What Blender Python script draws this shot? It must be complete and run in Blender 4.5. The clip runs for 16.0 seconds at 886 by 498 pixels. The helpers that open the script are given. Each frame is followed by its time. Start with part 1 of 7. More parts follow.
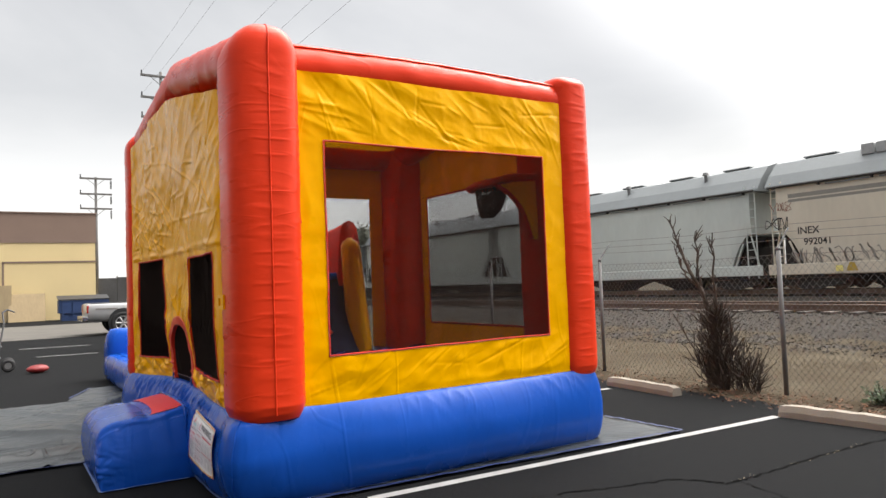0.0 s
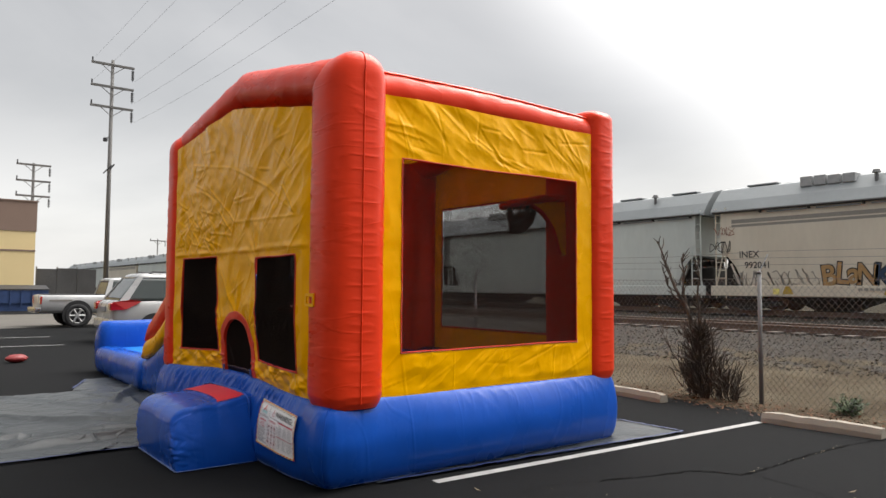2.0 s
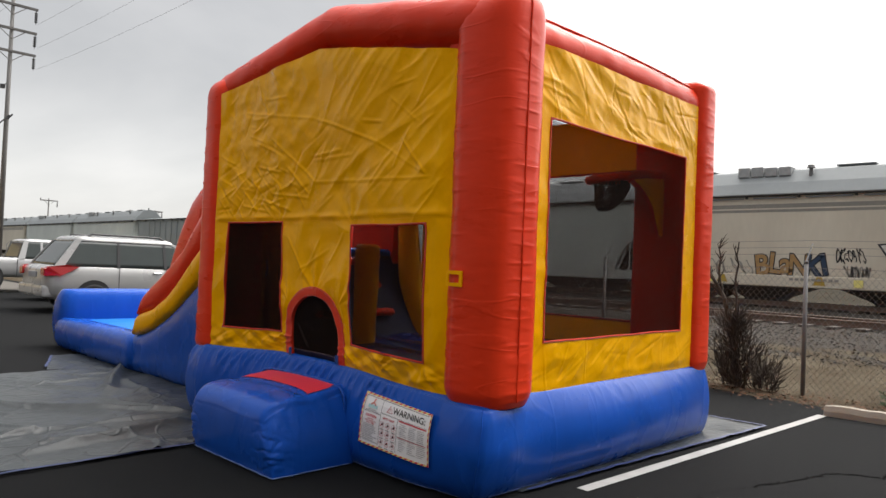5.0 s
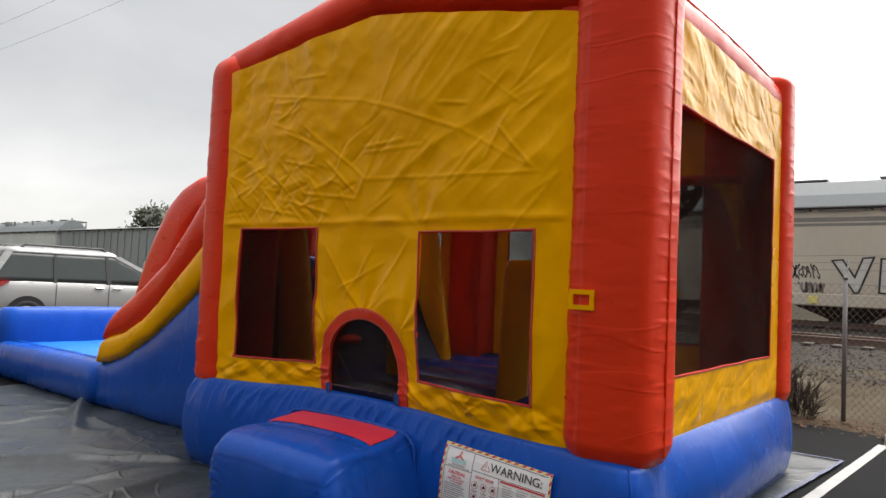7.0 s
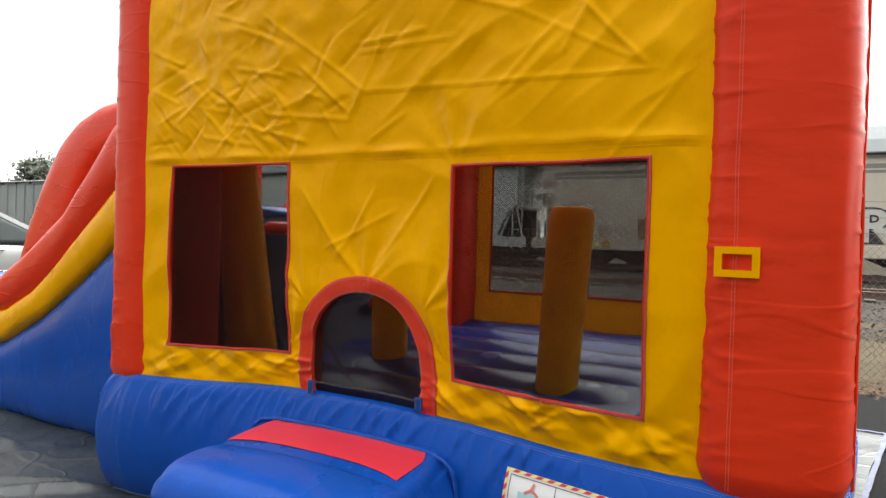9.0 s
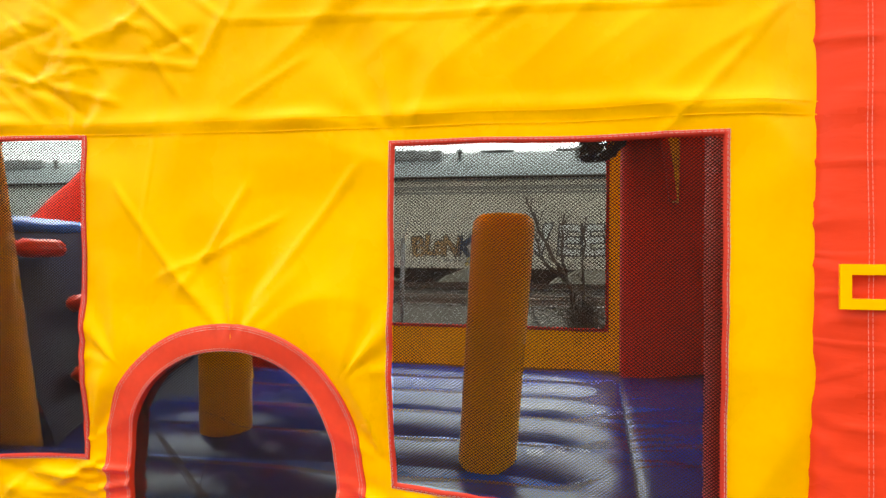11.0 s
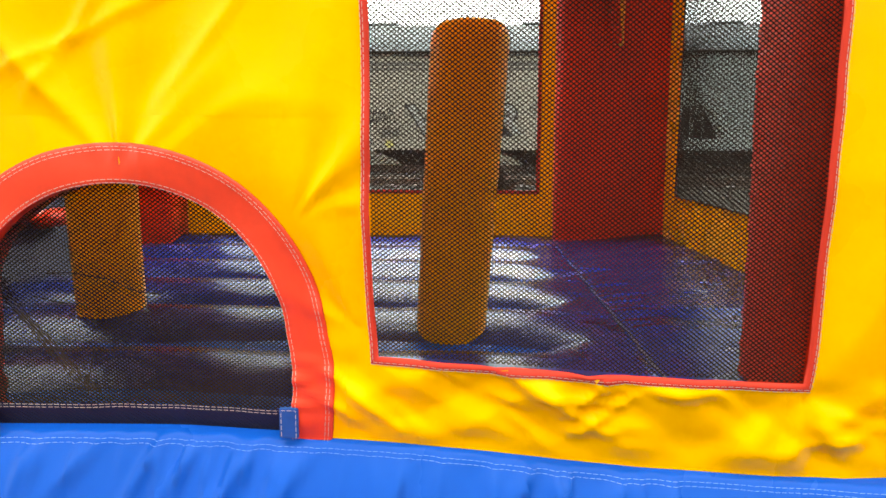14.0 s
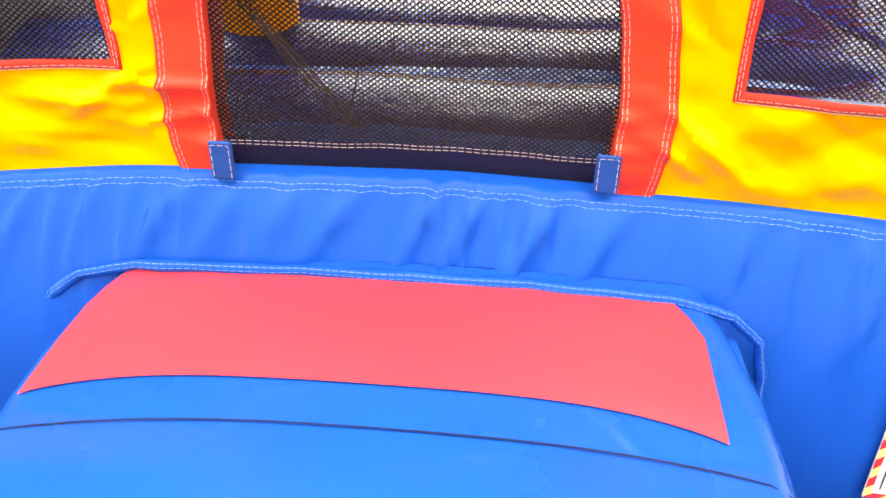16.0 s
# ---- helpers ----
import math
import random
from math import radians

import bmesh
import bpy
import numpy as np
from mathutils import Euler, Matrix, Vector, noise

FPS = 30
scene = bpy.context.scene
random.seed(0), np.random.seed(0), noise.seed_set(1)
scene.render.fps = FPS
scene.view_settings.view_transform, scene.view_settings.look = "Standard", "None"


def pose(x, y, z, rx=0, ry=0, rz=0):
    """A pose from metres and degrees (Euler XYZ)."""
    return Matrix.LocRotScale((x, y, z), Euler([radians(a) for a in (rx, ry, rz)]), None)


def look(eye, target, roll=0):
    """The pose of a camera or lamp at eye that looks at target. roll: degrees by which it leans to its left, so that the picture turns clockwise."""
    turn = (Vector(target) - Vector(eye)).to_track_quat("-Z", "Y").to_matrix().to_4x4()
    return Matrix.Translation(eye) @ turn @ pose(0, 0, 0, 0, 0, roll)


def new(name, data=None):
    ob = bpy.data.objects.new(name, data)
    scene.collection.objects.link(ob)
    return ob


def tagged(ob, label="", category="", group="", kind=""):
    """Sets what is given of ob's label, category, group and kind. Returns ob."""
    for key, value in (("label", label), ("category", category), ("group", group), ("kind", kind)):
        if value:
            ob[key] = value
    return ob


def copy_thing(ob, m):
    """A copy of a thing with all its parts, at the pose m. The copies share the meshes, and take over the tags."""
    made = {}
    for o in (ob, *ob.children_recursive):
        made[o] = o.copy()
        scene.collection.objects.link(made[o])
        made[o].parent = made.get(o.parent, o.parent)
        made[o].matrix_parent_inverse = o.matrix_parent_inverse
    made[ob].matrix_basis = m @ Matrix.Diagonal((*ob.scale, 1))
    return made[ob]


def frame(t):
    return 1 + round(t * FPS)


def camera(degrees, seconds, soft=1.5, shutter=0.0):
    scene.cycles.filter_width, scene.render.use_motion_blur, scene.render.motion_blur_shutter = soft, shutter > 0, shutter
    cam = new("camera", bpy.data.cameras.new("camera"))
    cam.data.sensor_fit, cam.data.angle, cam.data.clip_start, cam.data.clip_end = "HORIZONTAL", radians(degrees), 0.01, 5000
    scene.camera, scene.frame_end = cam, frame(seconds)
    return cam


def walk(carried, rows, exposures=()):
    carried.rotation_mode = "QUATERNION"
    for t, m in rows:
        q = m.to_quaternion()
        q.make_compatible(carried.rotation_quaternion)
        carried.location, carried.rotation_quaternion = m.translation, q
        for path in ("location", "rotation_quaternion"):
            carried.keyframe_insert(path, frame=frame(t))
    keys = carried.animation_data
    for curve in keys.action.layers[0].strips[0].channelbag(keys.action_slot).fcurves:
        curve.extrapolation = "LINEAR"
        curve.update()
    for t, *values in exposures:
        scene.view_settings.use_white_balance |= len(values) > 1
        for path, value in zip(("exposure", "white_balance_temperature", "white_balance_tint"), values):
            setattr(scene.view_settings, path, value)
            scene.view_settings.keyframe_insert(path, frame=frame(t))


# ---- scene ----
cam = camera(64.2, 16.0)
METRES, EYE, TILT, LEAN, TURN = 9.6, 1.6, 0.0, 0.0, -32.4
ROWS = [
    (0.0, 0.0, 0.0, 0.0, 0.1, 2.74, 2.12),
    (0.5, -0.029, -0.0155, 0.0015, -1.73, 4.27, -0.59),
    (1.0, -0.0622, -0.0354, 0.0006, -5.97, 3.36, 0.24),
    (1.5, -0.0885, -0.0531, 0.0003, -7.85, 2.17, -0.62),
    (2.0, -0.1141, -0.064, 0.0018, -5.08, 3.23, -0.39),
    (2.5, -0.1452, -0.0595, 0.0025, -7.81, 3.77, 0.15),
    (3.0, -0.1734, -0.0435, 0.0016, -6.62, 3.72, -1.57),
    (3.5, -0.202, -0.0212, 0.002, -5.91, 3.22, -2.74),
    (6.0, -0.349, 0.1128, -0.002, -16.95, 1.59, -1.85),
    (6.5, -0.3637, 0.1498, -0.0016, -16.92, 3.87, -1.09),
    (7.0, -0.3764, 0.1947, -0.0032, -18.4, 2.84, -2.56),
    (7.5, -0.3879, 0.2292, -0.0046, -20.87, 1.26, -2.31),
    (8.0, -0.388, 0.2746, -0.0022, -21.34, 1.76, -2.42),
    (10.5, -0.3839, 0.4699, -0.007, -39.32, -3.16, -1.49),
    (11.0, -0.3773, 0.5031, -0.0038, -45.11, 1.19, -0.61),
    (11.5, -0.3757, 0.5301, -0.0029, -50.48, 1.34, -1.39),
    (12.0, -0.3719, 0.5494, -0.006, -57.47, 1.95, 0.88),
    (12.5, -0.358, 0.5576, -0.0161, -57.7, 3.93, 0.11),
    (13.0, -0.3483, 0.5619, -0.03, -57.62, 1.92, -0.23),
    (13.5, -0.3475, 0.5622, -0.0305, -58.35, 0.69, -0.47),
    (14.0, -0.3499, 0.5651, -0.0249, -54.81, -7.96, -0.14),
    (14.5, -0.3568, 0.575, -0.0239, -51.91, -16.86, 1.01),
    (15.0, -0.3666, 0.5849, -0.0261, -52.48, -20.33, 1.36),
    (15.5, -0.3633, 0.6062, -0.0307, -51.35, -23.99, 1.47),
    (16.0, -0.3551, 0.6338, -0.036, -52.26, -29.51, -0.81),
]
EXPOSURES = [(0.0, 0.86, 6900, 12), (1.0, 0.69, 6900, 12), (2.5, 0.51, 6900, 12), (6.5, 0.54, 6900, 12), (7.0, 0.64, 6900, 12), (8.2, 0.98, 6850, 10), (10.3, 2.20, 6700, 0), (11.0, 2.48, 6700, -4), (13.5, 2.60, 6850, -3), (14.5, 2.90, 7100, 2), (16.0, 3.22, 7200, 10)]
walk(cam, [(t, pose(0, 0, EYE, TILT, LEAN, TURN) @ pose(METRES * x, METRES * y, METRES * z, 90 + pitch, roll, yaw)) for t, x, y, z, yaw, pitch, roll in ROWS], EXPOSURES)

# ---------------------------------------------------------------- sky and light
SUN_AZ, SUN_EL = radians(95), radians(48)      # azimuth clockwise from +y
SUN_DIR = Vector((math.sin(SUN_AZ) * math.cos(SUN_EL), math.cos(SUN_AZ) * math.cos(SUN_EL), math.sin(SUN_EL)))
world = bpy.data.worlds.new("overcast")
scene.world = world
world.use_nodes = True
wn, wl = world.node_tree.nodes, world.node_tree.links
wn.clear()


def wnode(kind, **values):
    n = wn.new(kind)
    for k, v in values.items():
        n.inputs[k].default_value = v
    return n


sky = wn.new("ShaderNodeTexSky")
sky.sky_type, sky.sun_disc = "NISHITA", False
sky.sun_elevation, sky.sun_rotation = SUN_EL, SUN_AZ
sky.air_density, sky.dust_density = 1.0, 3.0
co = wn.new("ShaderNodeTexCoord")
flat = wn.new("ShaderNodeMapping")
flat.inputs["Scale"].default_value = (1.0, 1.0, 2.6)
wl.new(co.outputs["Generated"], flat.inputs["Vector"])
n1 = wnode("ShaderNodeTexNoise", Scale=1.45, Detail=8.0, Roughness=0.52, Distortion=0.4)
wl.new(flat.outputs[0], n1.inputs["Vector"])
cloud = wn.new("ShaderNodeValToRGB")
cloud.color_ramp.elements[0].position, cloud.color_ramp.elements[0].color = 0.38, (0.315, 0.332, 0.345, 1)
cloud.color_ramp.elements[1].position, cloud.color_ramp.elements[1].color = 0.66, (0.46, 0.475, 0.485, 1)
wl.new(n1.outputs["Fac"], cloud.inputs["Fac"])
# thinner cloud round the sun
dot = wn.new("ShaderNodeVectorMath")
dot.operation = "DOT_PRODUCT"
dot.inputs[1].default_value = SUN_DIR
wl.new(co.outputs["Generated"], dot.inputs[0])
glow = wn.new("ShaderNodeMapRange")
glow.interpolation_type = "SMOOTHSTEP"
for k, v in (("From Min", 0.61), ("From Max", 1.0), ("To Min", 1.0), ("To Max", 6.6)):
    glow.inputs[k].default_value = v
wl.new(dot.outputs["Value"], glow.inputs["Value"])
# an overcast sky grows brighter towards the zenith
sep = wn.new("ShaderNodeSeparateXYZ")
wl.new(co.outputs["Generated"], sep.inputs[0])
zen = wn.new("ShaderNodeMapRange")
zen.interpolation_type = "SMOOTHSTEP"
for k, v in (("From Min", 0.42), ("From Max", 1.0), ("To Min", 1.0), ("To Max", 3.0)):
    zen.inputs[k].default_value = v
wl.new(sep.outputs["Z"], zen.inputs["Value"])
low = wn.new("ShaderNodeMapRange")
low.interpolation_type = "SMOOTHSTEP"
for k, v in (("From Min", 0.0), ("From Max", 0.26), ("To Min", 1.45), ("To Max", 0.84)):
    low.inputs[k].default_value = v
wl.new(sep.outputs["Z"], low.inputs["Value"])
rise = wn.new("ShaderNodeMath")
rise.operation = "MULTIPLY"
wl.new(zen.outputs["Result"], rise.inputs[0])
wl.new(low.outputs["Result"], rise.inputs[1])
gain = wn.new("ShaderNodeMath")
gain.operation = "MULTIPLY"
wl.new(rise.outputs[0], gain.inputs[0])
wl.new(glow.outputs["Result"], gain.inputs[1])
veil = wn.new("ShaderNodeMapRange")
veil.interpolation_type = "SMOOTHSTEP"
for k, v in (("From Min", 0.48), ("From Max", 0.80), ("To Min", 0.0), ("To Max", 0.88)):
    veil.inputs[k].default_value = v
wl.new(dot.outputs["Value"], veil.inputs["Value"])
even = wn.new("ShaderNodeMix")
even.data_type = "RGBA"
even.inputs["B"].default_value = (0.42, 0.43, 0.435, 1)
wl.new(veil.outputs["Result"], even.inputs["Factor"])
wl.new(cloud.outputs["Color"], even.inputs["A"])
lit = wn.new("ShaderNodeVectorMath")
lit.operation = "SCALE"
wl.new(even.outputs["Result"], lit.inputs[0])
wl.new(gain.outputs[0], lit.inputs["Scale"])
thin = wn.new("ShaderNodeVectorMath")
thin.operation = "SCALE"
thin.inputs["Scale"].default_value = 0.02
wl.new(sky.outputs["Color"], thin.inputs[0])
both = wn.new("ShaderNodeVectorMath")
wl.new(thin.outputs[0], both.inputs[0])
wl.new(lit.outputs[0], both.inputs[1])
bg = wnode("ShaderNodeBackground", Strength=1.0)
wl.new(both.outputs[0], bg.inputs["Color"])
out = wn.new("ShaderNodeOutputWorld")
wl.new(bg.outputs[0], out.inputs["Surface"])

sun_data = bpy.data.lights.new("sun", "SUN")
sun_data.energy, sun_data.angle, sun_data.color = 0.9, radians(24), (1.0, 0.96, 0.9)
sun = new("sun", sun_data)
sun.matrix_world = look(tuple(SUN_DIR * 60), (0, 0, 0))

# ---------------------------------------------------------------- materials
# fold line sets: rotation, noise scale, line width, height share, stretch
FOLDS = (((0.6, 0, 0), 1.6, 0.03, 1.0, (1, 1, 0.35)), ((-0.8, 0, 0), 2.6, 0.035, 0.6, (1, 1, 0.35)))
FOLDS_TUBE = (((0, 0, 0), 1.6, 0.03, 1.0, (0.8, 0.8, 3.4)),)


def material(name, color, rough=0.5, metal=0.0, vary=0.12, scale=6.0, fine=60.0, bump=0.15, depth=0.01, stretch=(1, 1, 1),
             translucent=0.0, coat=0.0, second=None, spread=0.5, piece=0.0, spec=0.5, crumple=0.0, crumple_scale=3.0, tint=0.0, lines=FOLDS):
    """Base colour with variation at two scales, roughness variation and a fine relief."""
    m = bpy.data.materials.new(name)
    m.use_nodes = True
    n, l = m.node_tree.nodes, m.node_tree.links
    p = n["Principled BSDF"]
    p.inputs["Metallic"].default_value = metal
    p.inputs["Specular IOR Level"].default_value = spec
    p.inputs["Coat Weight"].default_value = coat
    p.inputs["Specular Tint"].default_value = (*[1 - tint + tint * min(1.0, v * 1.3) for v in color], 1)
    p.inputs["Coat Roughness"].default_value = 0.12
    tc = n.new("ShaderNodeTexCoord")
    mp = n.new("ShaderNodeMapping")
    mp.inputs["Scale"].default_value = stretch
    l.new(tc.outputs["Object"], mp.inputs["Vector"])
    big, small = n.new("ShaderNodeTexNoise"), n.new("ShaderNodeTexNoise")
    big.inputs["Scale"].default_value, big.inputs["Detail"].default_value = scale, 5
    small.inputs["Scale"].default_value, small.inputs["Detail"].default_value = fine, 4
    for t in (big, small):
        l.new(mp.outputs[0], t.inputs["Vector"])
    c = Vector(color)
    c2 = Vector(second) if second else c * (1 - vary * 1.6)
    mix = n.new("ShaderNodeMix")
    mix.data_type = "RGBA"
    mix.inputs["A"].default_value, mix.inputs["B"].default_value = (*c2, 1), (*c, 1)
    rg = n.new("ShaderNodeMapRange")
    rg.inputs["From Min"].default_value, rg.inputs["From Max"].default_value = 0.5 - spread / 2, 0.5 + spread / 2
    l.new(big.outputs["Fac"], rg.inputs["Value"])
    l.new(rg.outputs["Result"], mix.inputs["Factor"])
    hsv = n.new("ShaderNodeHueSaturation")
    l.new(mix.outputs["Result"], hsv.inputs["Color"])
    v = n.new("ShaderNodeMapRange")
    v.inputs["To Min"].default_value, v.inputs["To Max"].default_value = 1 - vary, 1 + vary
    l.new(small.outputs["Fac"], v.inputs["Value"])
    value = v.outputs["Result"]
    if piece:
        info = n.new("ShaderNodeObjectInfo")
        pr = n.new("ShaderNodeMapRange")
        pr.inputs["To Min"].default_value, pr.inputs["To Max"].default_value = 1 - piece, 1 + piece
        l.new(info.outputs["Random"], pr.inputs["Value"])
        mu = n.new("ShaderNodeMath")
        mu.operation = "MULTIPLY"
        l.new(value, mu.inputs[0])
        l.new(pr.outputs["Result"], mu.inputs[1])
        value = mu.outputs[0]
    l.new(value, hsv.inputs["Value"])
    l.new(hsv.outputs["Color"], p.inputs["Base Color"])
    rr = n.new("ShaderNodeMapRange")
    rr.inputs["To Min"].default_value, rr.inputs["To Max"].default_value = max(0.02, rough - 0.12), min(1, rough + 0.12)
    l.new(big.outputs["Fac"], rr.inputs["Value"])
    l.new(rr.outputs["Result"], p.inputs["Roughness"])
    if bump:
        b = n.new("ShaderNodeBump")
        b.inputs["Strength"].default_value, b.inputs["Distance"].default_value = bump, depth
        l.new(small.outputs["Fac"], b.inputs["Height"])
        l.new(b.outputs["Normal"], p.inputs["Normal"])
    if crumple:
        # thin sharp folds: narrow ridges along the middle level of slanted, stretched noise, stronger in patches
        patch = n.new("ShaderNodeTexNoise")
        patch.inputs["Scale"].default_value, patch.inputs["Detail"].default_value = crumple_scale * 0.45, 1
        l.new(tc.outputs["Object"], patch.inputs["Vector"])
        pm = n.new("ShaderNodeMapRange")
        pm.inputs["From Min"].default_value, pm.inputs["From Max"].default_value, pm.inputs["To Min"].default_value = 0.40, 0.62, 0.15
        l.new(patch.outputs["Fac"], pm.inputs["Value"])
        total = None
        for turn, size, wide, gain, squeeze in lines:
            m2 = n.new("ShaderNodeMapping")
            m2.inputs["Rotation"].default_value = turn
            m2.inputs["Scale"].default_value = squeeze
            l.new(tc.outputs["Object"], m2.inputs["Vector"])
            nz = n.new("ShaderNodeTexNoise")
            nz.inputs["Scale"].default_value, nz.inputs["Detail"].default_value, nz.inputs["Roughness"].default_value = size, 0.6, 0.3
            l.new(m2.outputs[0], nz.inputs["Vector"])
            sub = n.new("ShaderNodeMath")
            sub.operation = "SUBTRACT"
            sub.inputs[1].default_value = 0.5
            l.new(nz.outputs["Fac"], sub.inputs[0])
            ab = n.new("ShaderNodeMath")
            ab.operation = "ABSOLUTE"
            l.new(sub.outputs[0], ab.inputs[0])
            ln = n.new("ShaderNodeMapRange")
            ln.interpolation_type = "SMOOTHERSTEP"
            ln.inputs["From Min"].default_value, ln.inputs["From Max"].default_value = 0.0, wide
            ln.inputs["To Min"].default_value, ln.inputs["To Max"].default_value = gain, 0.0
            l.new(ab.outputs[0], ln.inputs["Value"])
            if total is None:
                total = ln.outputs["Result"]
            else:
                ad = n.new("ShaderNodeMath")
                l.new(total, ad.inputs[0])
                l.new(ln.outputs["Result"], ad.inputs[1])
                total = ad.outputs[0]
        mv = n.new("ShaderNodeMath")
        mv.operation = "MULTIPLY"
        l.new(total, mv.inputs[0])
        l.new(pm.outputs["Result"], mv.inputs[1])
        b2 = n.new("ShaderNodeBump")
        b2.inputs["Strength"].default_value, b2.inputs["Distance"].default_value = 1.0, crumple
        l.new(mv.outputs[0], b2.inputs["Height"])
        if bump:
            l.new(b.outputs["Normal"], b2.inputs["Normal"])
        l.new(b2.outputs["Normal"], p.inputs["Normal"])
    if translucent:
        tr = n.new("ShaderNodeBsdfTranslucent")
        l.new(hsv.outputs["Color"], tr.inputs["Color"])
        ms = n.new("ShaderNodeMixShader")
        ms.inputs["Fac"].default_value = translucent
        l.new(p.outputs[0], ms.inputs[1])
        l.new(tr.outputs[0], ms.inputs[2])
        l.new(ms.outputs[0], n["Material Output"].inputs["Surface"])
    return m


YELLOW, RED, BLUE = (0.93, 0.436, 0.0005), (0.75, 0.044, 0.013), (0.005, 0.074, 0.41)
M = {}
M["yellow_sheet"] = material("yellow_vinyl_sheet", YELLOW, 0.27, vary=0.04, scale=3, fine=30, bump=0.10, depth=0.005, translucent=0.03, spec=0.38, tint=0.85, crumple=0.0020, crumple_scale=2.0)
M["yellow"] = material("yellow_vinyl", YELLOW, 0.30, vary=0.05, scale=3, fine=22, bump=0.10, depth=0.008, translucent=0.02, spec=0.3, tint=0.85, crumple=0.004)
M["red"] = material("red_vinyl", RED, 0.30, vary=0.05, scale=2.5, fine=9, bump=0.08, depth=0.02, stretch=(0.8, 0.8, 2.6), translucent=0.02, spec=0.40, tint=0.7, crumple=0.0012, crumple_scale=3.5, lines=FOLDS_TUBE)
# darker, duller copy of the red vinyl, with interior shade put into its colour
M["red_shaded"] = material("red_vinyl_shaded", (0.67, 0.034, 0.010), 0.55, vary=0.06, scale=2.5, fine=20, bump=0.1, depth=0.01, spec=0.2)
M["red_arch"] = material("red_binding_vinyl", (0.72, 0.046, 0.015), 0.38, vary=0.10, scale=5, fine=40, bump=0.15, depth=0.004, spec=0.32, crumple=0.0030, crumple_scale=6.0)
M["roof_yellow"] = material("thin_yellow_roof_vinyl", YELLOW, 0.45, vary=0.05, scale=3, fine=22, bump=0.10, depth=0.008, translucent=0.12, spec=0.3)
M["red_trim"] = material("red_binding", (0.56, 0.040, 0.022), 0.6, vary=0.08, scale=6, fine=60, bump=0.2, depth=0.004, spec=0.1)
M["blue"] = material("blue_vinyl", BLUE, 0.27, vary=0.08, scale=2, fine=7, bump=0.08, depth=0.02, stretch=(1, 1, 0.6), translucent=0.02, spec=0.37, tint=0.70, crumple=0.0018, crumple_scale=1.8)
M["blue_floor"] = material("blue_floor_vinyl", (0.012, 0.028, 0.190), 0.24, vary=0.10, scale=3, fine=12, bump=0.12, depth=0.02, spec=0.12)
M["hem"] = material("navy_hem_vinyl", (0.008, 0.011, 0.045), 0.6, vary=0.10, scale=6, fine=30, bump=0.2, spec=0.2)
M["blue_light"] = material("light_blue_vinyl", (0.012, 0.18, 0.60), 0.35, vary=0.1, scale=3, fine=9, bump=0.2, depth=0.02, spec=0.35, crumple=0.008)
M["net"] = material("black_netting", (0.030, 0.021, 0.017), 0.85, vary=0.1, bump=0, spec=0.1)
M["blue_tab"] = material("blue_tab_vinyl", (0.010, 0.060, 0.26), 0.5, vary=0.15, scale=9, fine=60, bump=0.2, depth=0.004, spec=0.2)
M["flange"] = material("scuffed_blue_flange", (0.16, 0.24, 0.46), 0.6, vary=0.3, scale=12, fine=50, bump=0.2)
M["thread_blue"] = material("pale_blue_thread", (0.12, 0.24, 0.58), 0.8, vary=0.1, bump=0)
M["step_red"] = material("red_step_vinyl", (0.74, 0.036, 0.055), 0.36, vary=0.04, scale=2.5, fine=9, bump=0.06, depth=0.02, translucent=0.02, spec=0.6, crumple=0.002, crumple_scale=2.0)
M["thread_red"] = material("pink_thread", (0.72, 0.22, 0.17), 0.8, vary=0.1, bump=0)
M["navy_wall"] = material("navy_climbing_vinyl", (0.009, 0.014, 0.07), 0.5, vary=0.12, scale=4, fine=20, bump=0.2, spec=0.2)
M["thread"] = material("pale_thread", (0.50, 0.40, 0.34), 0.8, vary=0.1, bump=0)
M["asphalt"] = material("asphalt", (0.0095, 0.0099, 0.0105), 0.92, vary=0.4, scale=0.5, fine=130, bump=0.6, depth=0.006, second=(0.0068, 0.0072, 0.0077), spread=0.4, spec=0.06)
M["paint"] = material("white_road_paint", (0.34, 0.34, 0.335), 0.8, vary=0.18, scale=5, fine=90, bump=0.4, depth=0.004)
M["concrete"] = material("concrete", (0.28, 0.25, 0.205), 0.9, vary=0.15, scale=3, fine=70, bump=0.5, depth=0.006, second=(0.22, 0.19, 0.155))
M["apron"] = material("grey_concrete_apron", (0.125, 0.117, 0.105), 0.9, vary=0.15, scale=0.5, fine=40, bump=0.3, second=(0.09, 0.084, 0.076), spec=0.1)
M["dirt"] = material("dry_dirt", (0.098, 0.083, 0.061), 1.0, vary=0.35, scale=0.8, fine=26, bump=0.7, depth=0.04, second=(0.050, 0.039, 0.028), spread=0.42, spec=0.0)
M["straw"] = material("dry_grass_straw", (0.24, 0.20, 0.135), 0.9, vary=0.4, scale=3, fine=40, bump=0)
M["ballast"] = material("grey_ballast", (0.066, 0.061, 0.056), 0.95, vary=0.5, scale=0.7, fine=9, bump=0.9, depth=0.08, second=(0.050, 0.044, 0.038), spec=0.0)
M["ground_far"] = material("dusty_ground", (0.052, 0.047, 0.038), 1.0, vary=0.2, scale=0.05, fine=2, bump=0.0, spec=0.0)
M["galv"] = material("galvanised_steel", (0.16, 0.16, 0.16), 0.6, metal=0.25, vary=0.15, scale=8, fine=60, bump=0.1)
M["wire"] = material("fence_wire", (0.26, 0.26, 0.25), 0.6, metal=0.2, vary=0.1, bump=0)
